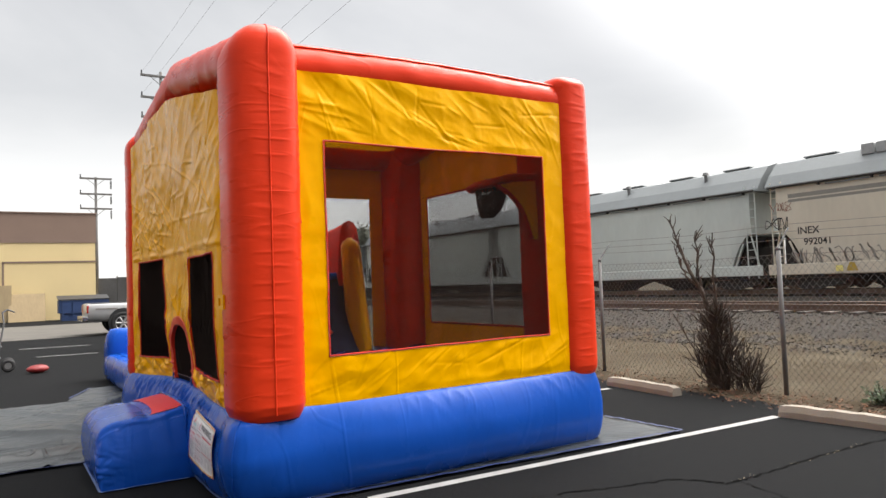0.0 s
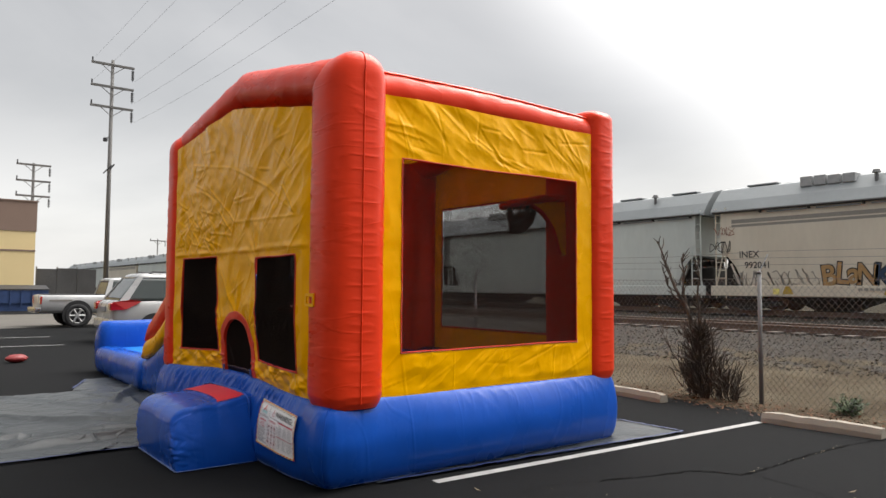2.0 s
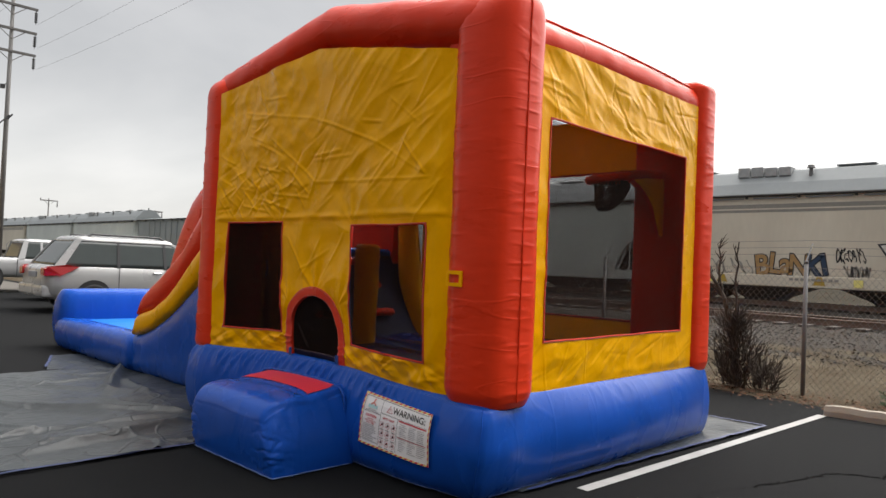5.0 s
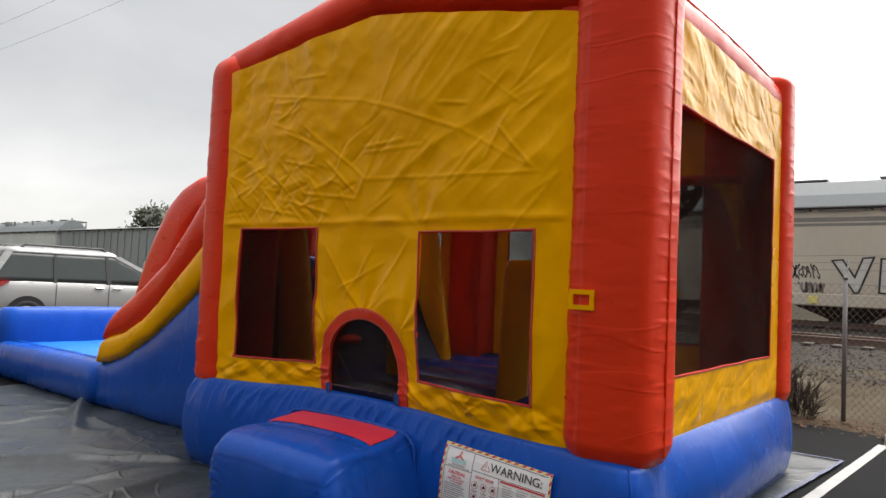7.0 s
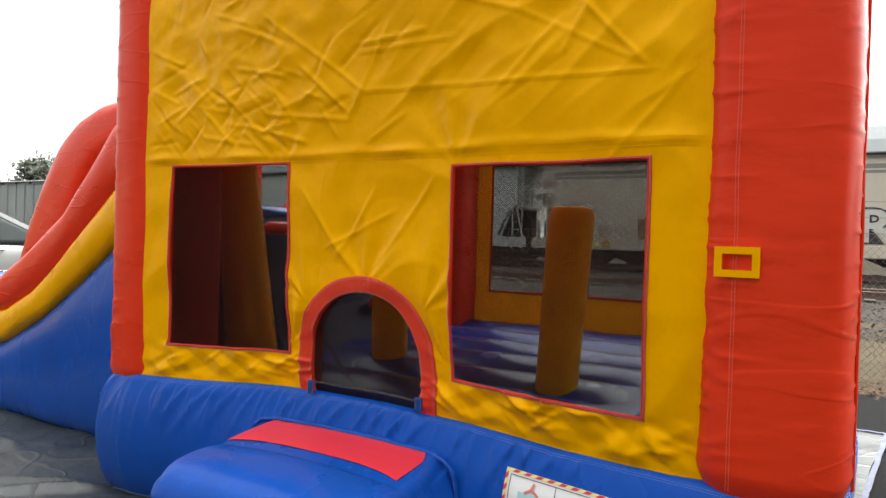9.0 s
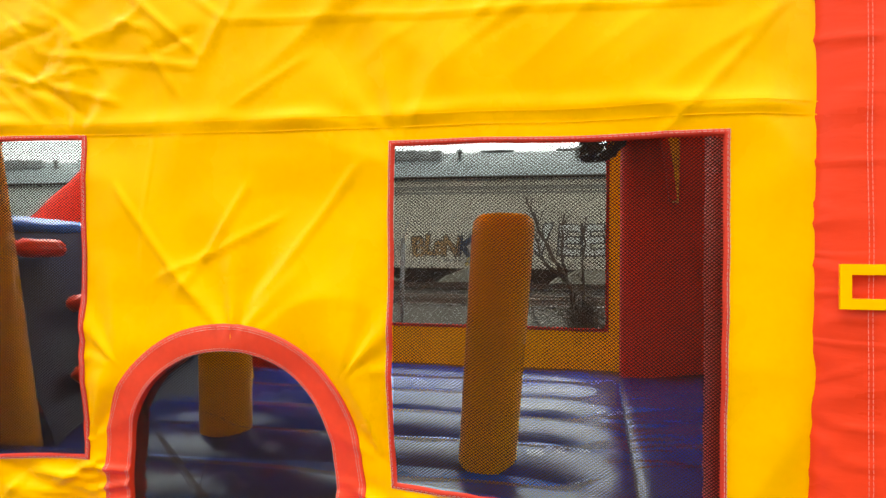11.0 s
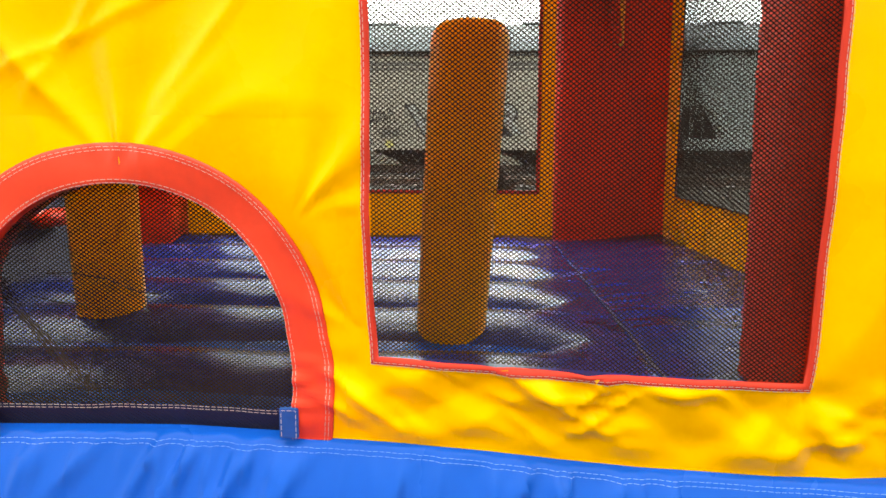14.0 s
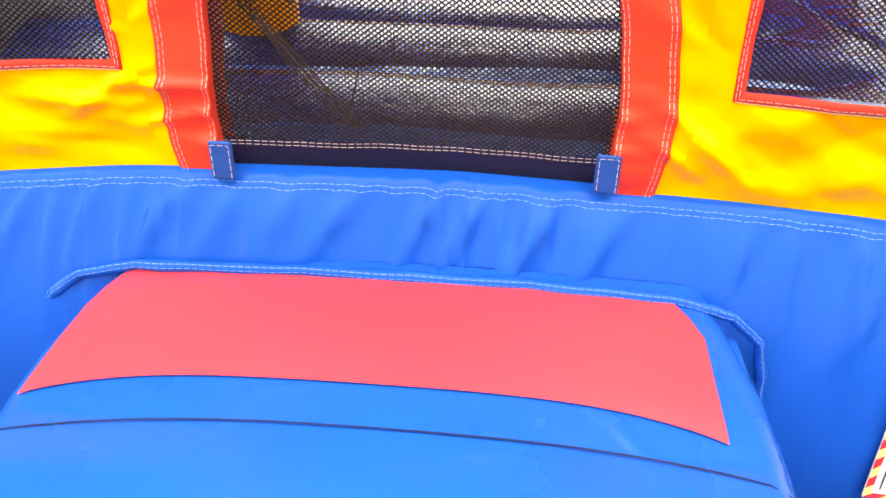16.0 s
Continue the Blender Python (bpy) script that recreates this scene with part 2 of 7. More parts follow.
M["rail_grey"] = material("grey_roof_steel", (0.34, 0.35, 0.355), 0.7, vary=0.15, scale=4, fine=30, bump=0.1)
M["rail"] = material("rusty_rail", (0.16, 0.11, 0.085), 0.6, metal=0.4, vary=0.2, scale=1, fine=20, bump=0.2)
M["tie"] = material("dark_sleeper_timber", (0.07, 0.055, 0.045), 0.9, vary=0.3, scale=3, fine=30, bump=0.5, piece=0.3)
M["tan_car"] = material("tan_hopper_paint", (0.63, 0.575, 0.475), 0.6, vary=0.07, scale=0.5, fine=5, bump=0.1, second=(0.52, 0.47, 0.385), spec=0.3, stretch=(1, 1, 0.35))
M["grey_car"] = material("grey_hopper_paint", (0.56, 0.60, 0.57), 0.6, vary=0.07, scale=0.5, fine=5, bump=0.1, second=(0.46, 0.495, 0.475), spec=0.3, stretch=(1, 1, 0.35))
M["roof_car"] = material("grey_hopper_roof", (0.20, 0.217, 0.224), 0.6, vary=0.07, scale=0.4, fine=6, bump=0.1, second=(0.16, 0.175, 0.18))
M["dark_steel"] = material("dark_underframe_steel", (0.035, 0.031, 0.028), 0.8, vary=0.3, scale=3, fine=25, bump=0.3)
M["tarp"] = material("silver_tarp", (0.050, 0.057, 0.060), 0.38, vary=0.12, scale=1.2, fine=14, bump=0.35, depth=0.02, second=(0.025, 0.029, 0.032), spec=0.3, crumple=0.010, crumple_scale=1.0)
M["tarp_blue"] = material("blue_tarp_edge", (0.016, 0.030, 0.105), 0.5, vary=0.15, scale=4, fine=20, bump=0.3)
M["wood_pole"] = material("weathered_pole_wood", (0.16, 0.155, 0.15), 0.9, vary=0.2, scale=2, fine=18, bump=0.4, stretch=(1, 1, 0.2))
M["stucco"] = material("cream_stucco", (0.74, 0.58, 0.31), 0.92, vary=0.05, scale=0.4, fine=25, bump=0.3, depth=0.01)
M["brown_stucco"] = material("brown_stucco", (0.24, 0.165, 0.13), 0.92, vary=0.08, scale=0.4, fine=25, bump=0.3)
M["silver_car"] = material("silver_car_paint", (0.36, 0.36, 0.355), 0.28, metal=0.12, vary=0.03, scale=1, fine=8, bump=0.0, coat=0.6)
M["white_car"] = material("pale_silver_car_paint", (0.44, 0.44, 0.44), 0.3, metal=0.1, vary=0.03, scale=1, fine=8, bump=0.0, coat=0.5)
M["dark_car"] = material("dark_car_paint", (0.018, 0.02, 0.022), 0.3, vary=0.05, bump=0.0, spec=0.3)
M["glass"] = material("tinted_car_glass", (0.06, 0.07, 0.068), 0.08, vary=0.05, bump=0, spec=0.4)
M["rubber"] = material("black_rubber", (0.02, 0.02, 0.021), 0.8, vary=0.15, scale=8, fine=50, bump=0.3)
M["rim"] = material("alloy_rim", (0.42, 0.42, 0.42), 0.35, metal=0.8, vary=0.1, bump=0)
M["tail"] = material("red_lamp_plastic", (0.42, 0.012, 0.012), 0.2, vary=0.1, bump=0, coat=0.5)
M["plastic"] = material("black_plastic", (0.025, 0.025, 0.027), 0.5, vary=0.15, bump=0.1)
M["cable"] = material("grey_cable", (0.12, 0.12, 0.125), 0.7, vary=0.1, bump=0)
M["chrome"] = material("bright_chrome", (0.6, 0.6, 0.6), 0.2, metal=1.0, vary=0.05, bump=0)
M["twig"] = material("dead_twig_bark", (0.075, 0.058, 0.045), 0.95, vary=0.3, scale=10, fine=60, bump=0.5)
M["leaf"] = material("dull_green_leaf", (0.062, 0.070, 0.042), 0.7, vary=0.35, scale=9, fine=60, bump=0)
M["weed"] = material("weed_leaf", (0.040, 0.072, 0.020), 0.7, vary=0.35, scale=9, fine=60, bump=0)
M["dry_leaf"] = material("dry_leaf", (0.16, 0.070, 0.030), 0.9, vary=0.5, scale=9, fine=60, bump=0)
M["dump"] = material("blue_dumpster_paint", (0.025, 0.06, 0.17), 0.6, vary=0.2, scale=2, fine=14, bump=0.2)
M["screen"] = material("dark_windscreen_cloth", (0.085, 0.083, 0.082), 0.9, vary=0.3, scale=0.6, fine=8, bump=0.2)
M["plywood"] = material("weathered_plywood", (0.45, 0.34, 0.20), 0.9, vary=0.12, scale=1.5, fine=12, bump=0.2, stretch=(1, 1, 0.2))
M["bag"] = material("red_sandbag_vinyl", (0.24, 0.018, 0.018), 0.5, vary=0.2, scale=8, fine=30, bump=0.4)
M["label"] = material("white_label_vinyl", (0.80, 0.80, 0.80), 0.35, vary=0.02, scale=3, fine=20, bump=0.1)
M["ink"] = material("black_ink", (0.02, 0.02, 0.022), 0.5, vary=0.1, bump=0)
M["ink_red"] = material("red_ink", (0.62, 0.03, 0.05), 0.5, vary=0.1, bump=0)
M["ink_pale"] = material("pale_grey_ink", (0.30, 0.31, 0.33), 0.6, vary=0.1, bump=0)
M["ink_yellow"] = material("yellow_ink", (0.80, 0.70, 0.22), 0.5, vary=0.05, bump=0)
M["ink_teal"] = material("pale_teal_ink", (0.42, 0.66, 0.68), 0.5, vary=0.05, bump=0)
M["ink_pink"] = material("salmon_ink", (0.78, 0.26, 0.22), 0.5, vary=0.05, bump=0)
M["spray_black"] = material("black_spray_paint", (0.035, 0.035, 0.04), 0.7, vary=0.3, bump=0)
M["spray_grey"] = material("faded_grey_spray_paint", (0.33, 0.31, 0.28), 0.8, vary=0.2, bump=0)
M["spray_ochre"] = material("ochre_spray_paint", (0.42, 0.25, 0.10), 0.7, vary=0.2, bump=0)
M["spray_yellow"] = material("faded_yellow_paint", (0.50, 0.33, 0.05), 0.7, vary=0.2, bump=0)
M["spray_blue"] = material("navy_spray_paint", (0.025, 0.05, 0.10), 0.7, vary=0.2, bump=0)
M["spray_white"] = material("white_spray_paint", (0.62, 0.61, 0.57), 0.7, vary=0.1, bump=0)
M["spray_red"] = material("faded_red_spray_paint", (0.30, 0.14, 0.11), 0.8, vary=0.2, bump=0)
M["stripe"] = material("grey_stripe_paint", (0.26, 0.245, 0.22), 0.7, vary=0.1, bump=0)
M["crack"] = material("dark_crack_tar", (0.005, 0.005, 0.005), 0.95, vary=0.2, bump=0, spec=0.02)


# ---------------------------------------------------------------- building helpers
def part(name, bm, mat, parent=None, label="", smooth=False, fix=True):
    """Links a bmesh as one mesh object, under a thing or a part if given."""
    if fix:
        bmesh.ops.recalc_face_normals(bm, faces=bm.faces)
    me = bpy.data.meshes.new(name)
    bm.to_mesh(me)
    bm.free()
    if smooth:
        me.polygons.foreach_set("use_smooth", [True] * len(me.polygons))
    me.materials.append(mat)
    ob = new(name, me)
    if parent:
        ob.parent = parent
    if label:
        ob["label"] = label
    return ob


def thing(name, label, category, group="", kind="", at=(0, 0, 0)):
    """An Empty that carries a thing's parts; parts are given in its own space."""
    ob = new(name)
    ob.empty_display_size = 0.2
    ob.location = at
    return tagged(ob, label, category, group, kind)


def box(bm, x0, x1, y0, y1, z0, z1, bevel=0.0, seg=2):
    r = bmesh.ops.create_cube(bm, size=1)
    for v in r["verts"]:
        v.co = Vector(((x0 + x1) / 2 + v.co.x * (x1 - x0), (y0 + y1) / 2 + v.co.y * (y1 - y0), (z0 + z1) / 2 + v.co.z * (z1 - z0)))
    if bevel:
        es = list({e for v in r["verts"] for e in v.link_edges})
        bmesh.ops.bevel(bm, geom=es, offset=bevel, segments=seg, affect="EDGES", profile=0.6)
    return bm


def bar(bm, p0, p1, r0, r1=None, n=8, caps=True):
    """A tapered round bar from p0 to p1."""
    p0, p1 = Vector(p0), Vector(p1)
    r1 = r0 if r1 is None else r1
    d = (p1 - p0).normalized()
    s = d.orthogonal().normalized()
    t = d.cross(s)
    rings = []
    for p, r in ((p0, r0), (p1, r1)):
        rings.append([bm.verts.new(p + (s * math.cos(2 * math.pi * i / n) + t * math.sin(2 * math.pi * i / n)) * r) for i in range(n)])
    for i in range(n):
        bm.faces.new((rings[0][i], rings[0][(i + 1) % n], rings[1][(i + 1) % n], rings[1][i]))
    if caps and n > 2:
        bm.faces.new(rings[0][::-1])
        bm.faces.new(rings[1])
    return bm


def pipe(bm, points, r, n=6):
    for a, b in zip(points, points[1:]):
        bar(bm, a, b, r, r, n)
    return bm


def loft(bm, rings, caps=True, loop=True):
    """Faces between rings of points."""
    vs = [[bm.verts.new(p) for p in ring] for ring in rings]
    k = len(vs[0])
    for a, b in zip(vs, vs[1:]):
        for i in range(k if loop else k - 1):
            j = (i + 1) % k
            bm.faces.new((a[i], a[j], b[j], b[i]))
    if caps and loop:
        bm.faces.new(vs[0][::-1])
        bm.faces.new(vs[-1])
    return bm


def quad(bm, a, b, c, d):
    return bm.faces.new([bm.verts.new(p) for p in (a, b, c, d)])


def ribbon(bm, points, width, normal):
    """A flat strip of that width along points, lying square to normal."""
    points, normal = [Vector(p) for p in points], Vector(normal)
    rows = []
    for i, p in enumerate(points):
        d = (points[min(i + 1, len(points) - 1)] - points[max(i - 1, 0)]).normalized()
        s = d.cross(normal).normalized() * width / 2
        rows.append((bm.verts.new(p - s), bm.verts.new(p + s)))
    for a, b in zip(rows, rows[1:]):
        bm.faces.new((a[0], a[1], b[1], b[0]))
    return bm


def dashed(bm, points, width, normal, step=0.0035):
    """Stitches: short flat dashes of thread along points, square to normal, three steps on and one off."""
    points, normal = [Vector(p) for p in points], Vector(normal)
    even, left = [points[0]], step
    for a, b in zip(points, points[1:]):
        L = (b - a).length
        t = left
        while t <= L and L > 0:
            even.append(a.lerp(b, t / L))
            t += step
        left = t - L
    for i in range(0, len(even) - 3, 4):
        row = even[i:i + 4]
        s = (row[3] - row[0]).cross(normal).normalized() * width / 2
        for p, q in ((row[0], row[1]), (row[1], row[2]), (row[2], row[3])):
            quad(bm, p - s, p + s, q + s, q - s)
    return bm


def sweep(bm, points, r, n=8, rough=0.0):
    """One continuous tube along points."""
    pts = [Vector(p) for p in points]
    rings = []
    for i, p in enumerate(pts):
        d = (pts[min(i + 1, len(pts) - 1)] - pts[max(i - 1, 0)]).normalized()
        s = d.cross(Vector((1, 0, 0))).normalized()
        u = d.cross(s)
        rings.append([p + (s * math.cos(a) + u * math.sin(a)) * (r + rough * noise.noise(p * 30 + Vector((math.cos(a), math.sin(a), 0)))) for a in (2 * math.pi * j / n for j in range(n))])
    return loft(bm, rings)


def rounded(x0, x1, y0, y1, r, step):
    """A rounded rectangle's outline, anticlockwise, with points about step apart."""
    pts = []
    def line(a, b):
        n = max(1, int((Vector(b) - Vector(a)).length / step))
        pts.extend(Vector(a).lerp(Vector(b), i / n) for i in range(n))
    def arc(cx, cy, a0):
        n = max(3, int(r * 1.57 / step))
        pts.extend(Vector((cx + r * math.cos(a0 + 1.5708 * i / n), cy + r * math.sin(a0 + 1.5708 * i / n))) for i in range(n))
    line((x0 + r, y0), (x1 - r, y0)); arc(x1 - r, y0 + r, -1.5708)
    line((x1, y0 + r), (x1, y1 - r)); arc(x1 - r, y1 - r, 0)
    line((x1 - r, y1), (x0 + r, y1)); arc(x0 + r, y1 - r, 1.5708)
    line((x0, y1 - r), (x0, y0 + r)); arc(x0 + r, y0 + r, 3.14159)
    return pts


def interp(x, table):
    """Straight lines through (x, value) pairs."""
    if x <= table[0][0]:
        return table[0][1]
    for (a, va), (b, vb) in zip(table, table[1:]):
        if x <= b:
            return va + (vb - va) * (x - a) / (b - a)
    return table[-1][1]


def ridge(v):
    """Sharp folds: ridged noise between 0 and 1."""
    return 1 - min(1, abs(noise.noise(v)) * 2.2)


def text_mesh(name, body, size, mat, parent, m, squash=1.0, bold=0.0):
    """Lettering in the built-in font, turned into a mesh, at the pose m."""
    cu = bpy.data.curves.new(name, "FONT")
    cu.body, cu.size, cu.align_x, cu.align_y, cu.offset = body, size, "CENTER", "CENTER", bold
    cu.extrude = 0.0
    tmp = bpy.data.objects.new(name, cu)
    scene.collection.objects.link(tmp)
    me = bpy.data.meshes.new_from_object(tmp.evaluated_get(bpy.context.evaluated_depsgraph_get()))
    bpy.data.objects.remove(tmp)
    me.materials.clear()
    me.materials.append(mat)
    me.transform(m @ Matrix.Diagonal((squash, 1, 1, 1)))
    ob = new(name, me)
    ob.parent = parent
    return ob

# ---------------------------------------------------------------- ground
def sheet(bm, xs, ys, height):
    """A height field over the lines xs and ys."""
    vs = [[bm.verts.new((x, y, height(x, y))) for y in ys] for x in xs]
    for a, b in zip(vs, vs[1:]):
        for j in range(len(ys) - 1):
            bm.faces.new((a[j], b[j], b[j + 1], a[j + 1]))
    return bm


def steps(a, b, n):
    return [a + (b - a) * i / n for i in range(n + 1)]


TRACK_Z = 0.52


def bed(x):
    """The railway bed's height across the tracks."""
    return interp(x, [(8.0, 0.0), (9.5, 0.06), (14.0, 0.10), (17.5, 0.24), (19.0, 0.30), (22.5, 0.31), (24.0, 0.22), (28.5, 0.30), (29.6, 0.40), (33.6, 0.40), (35.5, 0.1), (37, 0.0)])


bm = bmesh.new()
sheet(bm, [-2500, -300, -60, 60, 300, 2500], [-2500, -300, -60, 60, 300, 2500], lambda x, y: -0.06)
ground = tagged(part("ground", bm, M["ground_far"]), "flat dusty ground reaching to the horizon", "ground", kind="structure")

bm = bmesh.new()
sheet(bm, steps(-45, 8.1, 24), steps(-40, 58, 40), lambda x, y: 0.0)
lot = tagged(part("road", bm, M["asphalt"]), "dark worn asphalt of a parking lot", "asphalt", kind="structure")

bm = bmesh.new()
sheet(bm, [-40, -20, 0, 7.4], [31.5, 36, 41, 46.5], lambda x, y: 0.006)
tagged(part("pavement", bm, M["apron"]), "pale concrete apron across the lot", "pavement", kind="structure")

bm = bmesh.new()
sheet(bm, steps(7.75, 15.2, 50), steps(-30, 90, 400), lambda x, y: 0.004 + bed(x) + (0.035 * noise.noise((x * 1.3, y * 1.3, 3)) + 0.02 * noise.noise((x * 5, y * 5, 1)) + 0.02) * min(1, max(0, (x - 7.8) * 2))
      - (0.03 if x < 7.9 + 0.15 * noise.noise((y * 1.5, 0, 7)) else 0))
tagged(part("ground_dirt", bm, M["dirt"], smooth=True), "dry tan dirt strip along the fence", "dirt", kind="structure")

bm = bmesh.new()
sheet(bm, steps(11.6, 37, 66), steps(-40, 130, 320), lambda x, y: 0.02 + bed(x) + 0.05 * noise.noise((x * 2.1, y * 2.1, 5)) - (0.12 if x < 12.5 + 0.35 * noise.noise((y * 0.7, 2, 0)) else 0))
tagged(part("ground_ballast", bm, M["ballast"], smooth=True), "grey crushed-stone railway ballast bed", "ballast", kind="structure")

# loose ballast stones
rng = random.Random(4)
bm = bmesh.new()
for i in range(15000):
    x = 12.2 + 8.8 * rng.random() ** 1.3
    y = rng.uniform(-2, 24)
    s = rng.uniform(0.016, 0.048)
    c = Vector((x, y, bed(x) + 0.03 + s * 0.3))
    p = [c + Vector((rng.uniform(-1, 1), rng.uniform(-1, 1), rng.uniform(-0.2, 0.55))).normalized() * s for _ in range(4)]
    v = [bm.verts.new(q) for q in p]
    for t in ((0, 1, 2), (0, 3, 1), (0, 2, 3), (1, 3, 2)):
        bm.faces.new([v[k] for k in t])
M["stone"] = material("ballast_stone", (0.150, 0.140, 0.130), 0.95, vary=0.75, scale=11, fine=90, bump=0.2, spec=0.0)
tagged(part("ballast_stones", bm, M["stone"], fix=False), "loose grey crushed ballast stones beside the rails", "stones", kind="stuff")

# painted stall lines and the crack
for x0, y0, x1, y1 in ((2.36, 4.87, 7.22, 4.68), (7.0, 7.38, 7.4, 7.36), (0.9, 22.1, 2.4, 22.0), (0.6, 25.9, 2.6, 25.8), (4.4, 2.06, 7.0, 1.94)):
    bm = bmesh.new()
    n = 24
    d = Vector((x1 - x0, y1 - y0, 0)).normalized()
    s = Vector((-d.y, d.x, 0)) * 0.05
    rows = []
    for i in range(n + 1):
        p = Vector((x0, y0, 0.005)).lerp(Vector((x1, y1, 0.005)), i / n)
        rows.append((p - s * (1 + 0.12 * noise.noise(p * 4)), p + s * (1 + 0.12 * noise.noise(p * 4 + Vector((5, 5, 5))))))
    for a, b in zip(rows, rows[1:]):
        quad(bm, a[0], b[0], b[1], a[1])
    tagged(part("stall_line", bm, M["paint"]), "worn white painted parking stall line on asphalt", "road marking", "stall lines", "structure")


def crack(points, wide, seed):
    bm = bmesh.new()
    r = random.Random(seed)
    path = []
    for a, b in zip(points, points[1:]):
        for i in range(14):
            t = i / 14
            path.append(Vector((a[0] + (b[0] - a[0]) * t + r.uniform(-0.02, 0.02), a[1] + (b[1] - a[1]) * t + r.uniform(-0.02, 0.02), 0.005)))
    rows = []
    for i, p in enumerate(path):
        d = (path[min(i + 1, len(path) - 1)] - path[max(i - 1, 0)]).normalized()
        s = Vector((-d.y, d.x, 0)) * wide * r.uniform(0.3, 1.0)
        rows.append((p - s, p + s))
    for a, b in zip(rows, rows[1:]):
        quad(bm, a[0], b[0], b[1], a[1])
    return tagged(part("asphalt_crack", bm, M["crack"]), "jagged dark crack in the asphalt", "crack", kind="structure")


crack([(7.64, 3.29), (6.77, 3.46), (5.82, 3.48), (4.91, 3.45), (4.66, 3.47), (4.6, 3.65), (4.45, 3.80), (3.99, 3.92), (3.45, 4.10)], 0.016, 1)
crack([(4.79, 3.47), (4.74, 3.23), (4.65, 2.81), (4.5, 2.5)], 0.006, 2)
crack([(3.45, 4.10), (3.0, 4.25), (2.7, 4.2)], 0.004, 3)

# pale grit caught in the crack and a few scraps on the asphalt
rng = random.Random(52)
bm = bmesh.new()
spots = [(2.48, 4.47, 0.035), (4.89, 2.64, 0.04), (4.67, 2.52, 0.035), (4.15, 2.93, 0.025), (2.98, 4.13, 0.012), (3.21, 3.76, 0.012)]
for i in range(26):
    t = rng.random()
    spots.append((4.7 + 1.9 * t + rng.uniform(-0.02, 0.02), 3.46 + 0.02 * math.sin(t * 7) + rng.uniform(-0.025, 0.025), rng.uniform(0.006, 0.018)))
for x, y, size in spots:
    a = rng.uniform(0, 6.28)
    u, v = Vector((math.cos(a), math.sin(a), 0.15)) * size, Vector((-math.sin(a), math.cos(a), 0.1)) * size * 0.4
    c = Vector((x, y, 0.012))
    bm.faces.new([bm.verts.new(p) for p in (c - u, c + v * 0.8, c + u * 0.7 + Vector((0, 0, size * 0.3)), c - v)])
tagged(part("litter", bm, M["straw"], fix=False), "pale grit and scraps scattered on the asphalt", "litter", kind="stuff")


# ---------------------------------------------------------------- railway
def track(x, z, y0, y1, nearest):
    """Two rails on sleepers, running along y."""
    for s in (-0.85, 0.85):
        bm = bmesh.new()
        box(bm, x + s - 0.085, x + s + 0.085, y0, y1, z - 0.02, z + 0.02)
        box(bm, x + s - 0.02, x + s + 0.02, y0, y1, z + 0.02, z + 0.13)
        box(bm, x + s - 0.045, x + s + 0.045, y0, y1, z + 0.13, z + 0.18, 0.012)
        tagged(part("rail", bm, M["rail"]), "rusty steel railway rail on sleepers", "rail", "rails", "structure")
    first = None
    y = y0
    while y < y1:
        if first is None:
            bm = bmesh.new()
            box(bm, -1.55, 1.55, -0.13, 0.13, -0.16, 0.0, 0.015, 1)
            first = tagged(part("sleeper", bm, M["tie"]), "dark weathered timber railway sleeper in ballast", "sleeper", "sleepers", "structure")
            first.location = (x, y, z)
        else:
            copy_thing(first, pose(x, y, z, 0, 0, random.uniform(-1, 1)))
        y += 0.72 if y < nearest else 1.8


track(31.6, TRACK_Z, -20, 120, 28)
track(21.0, 0.40, -20, 90, 28)


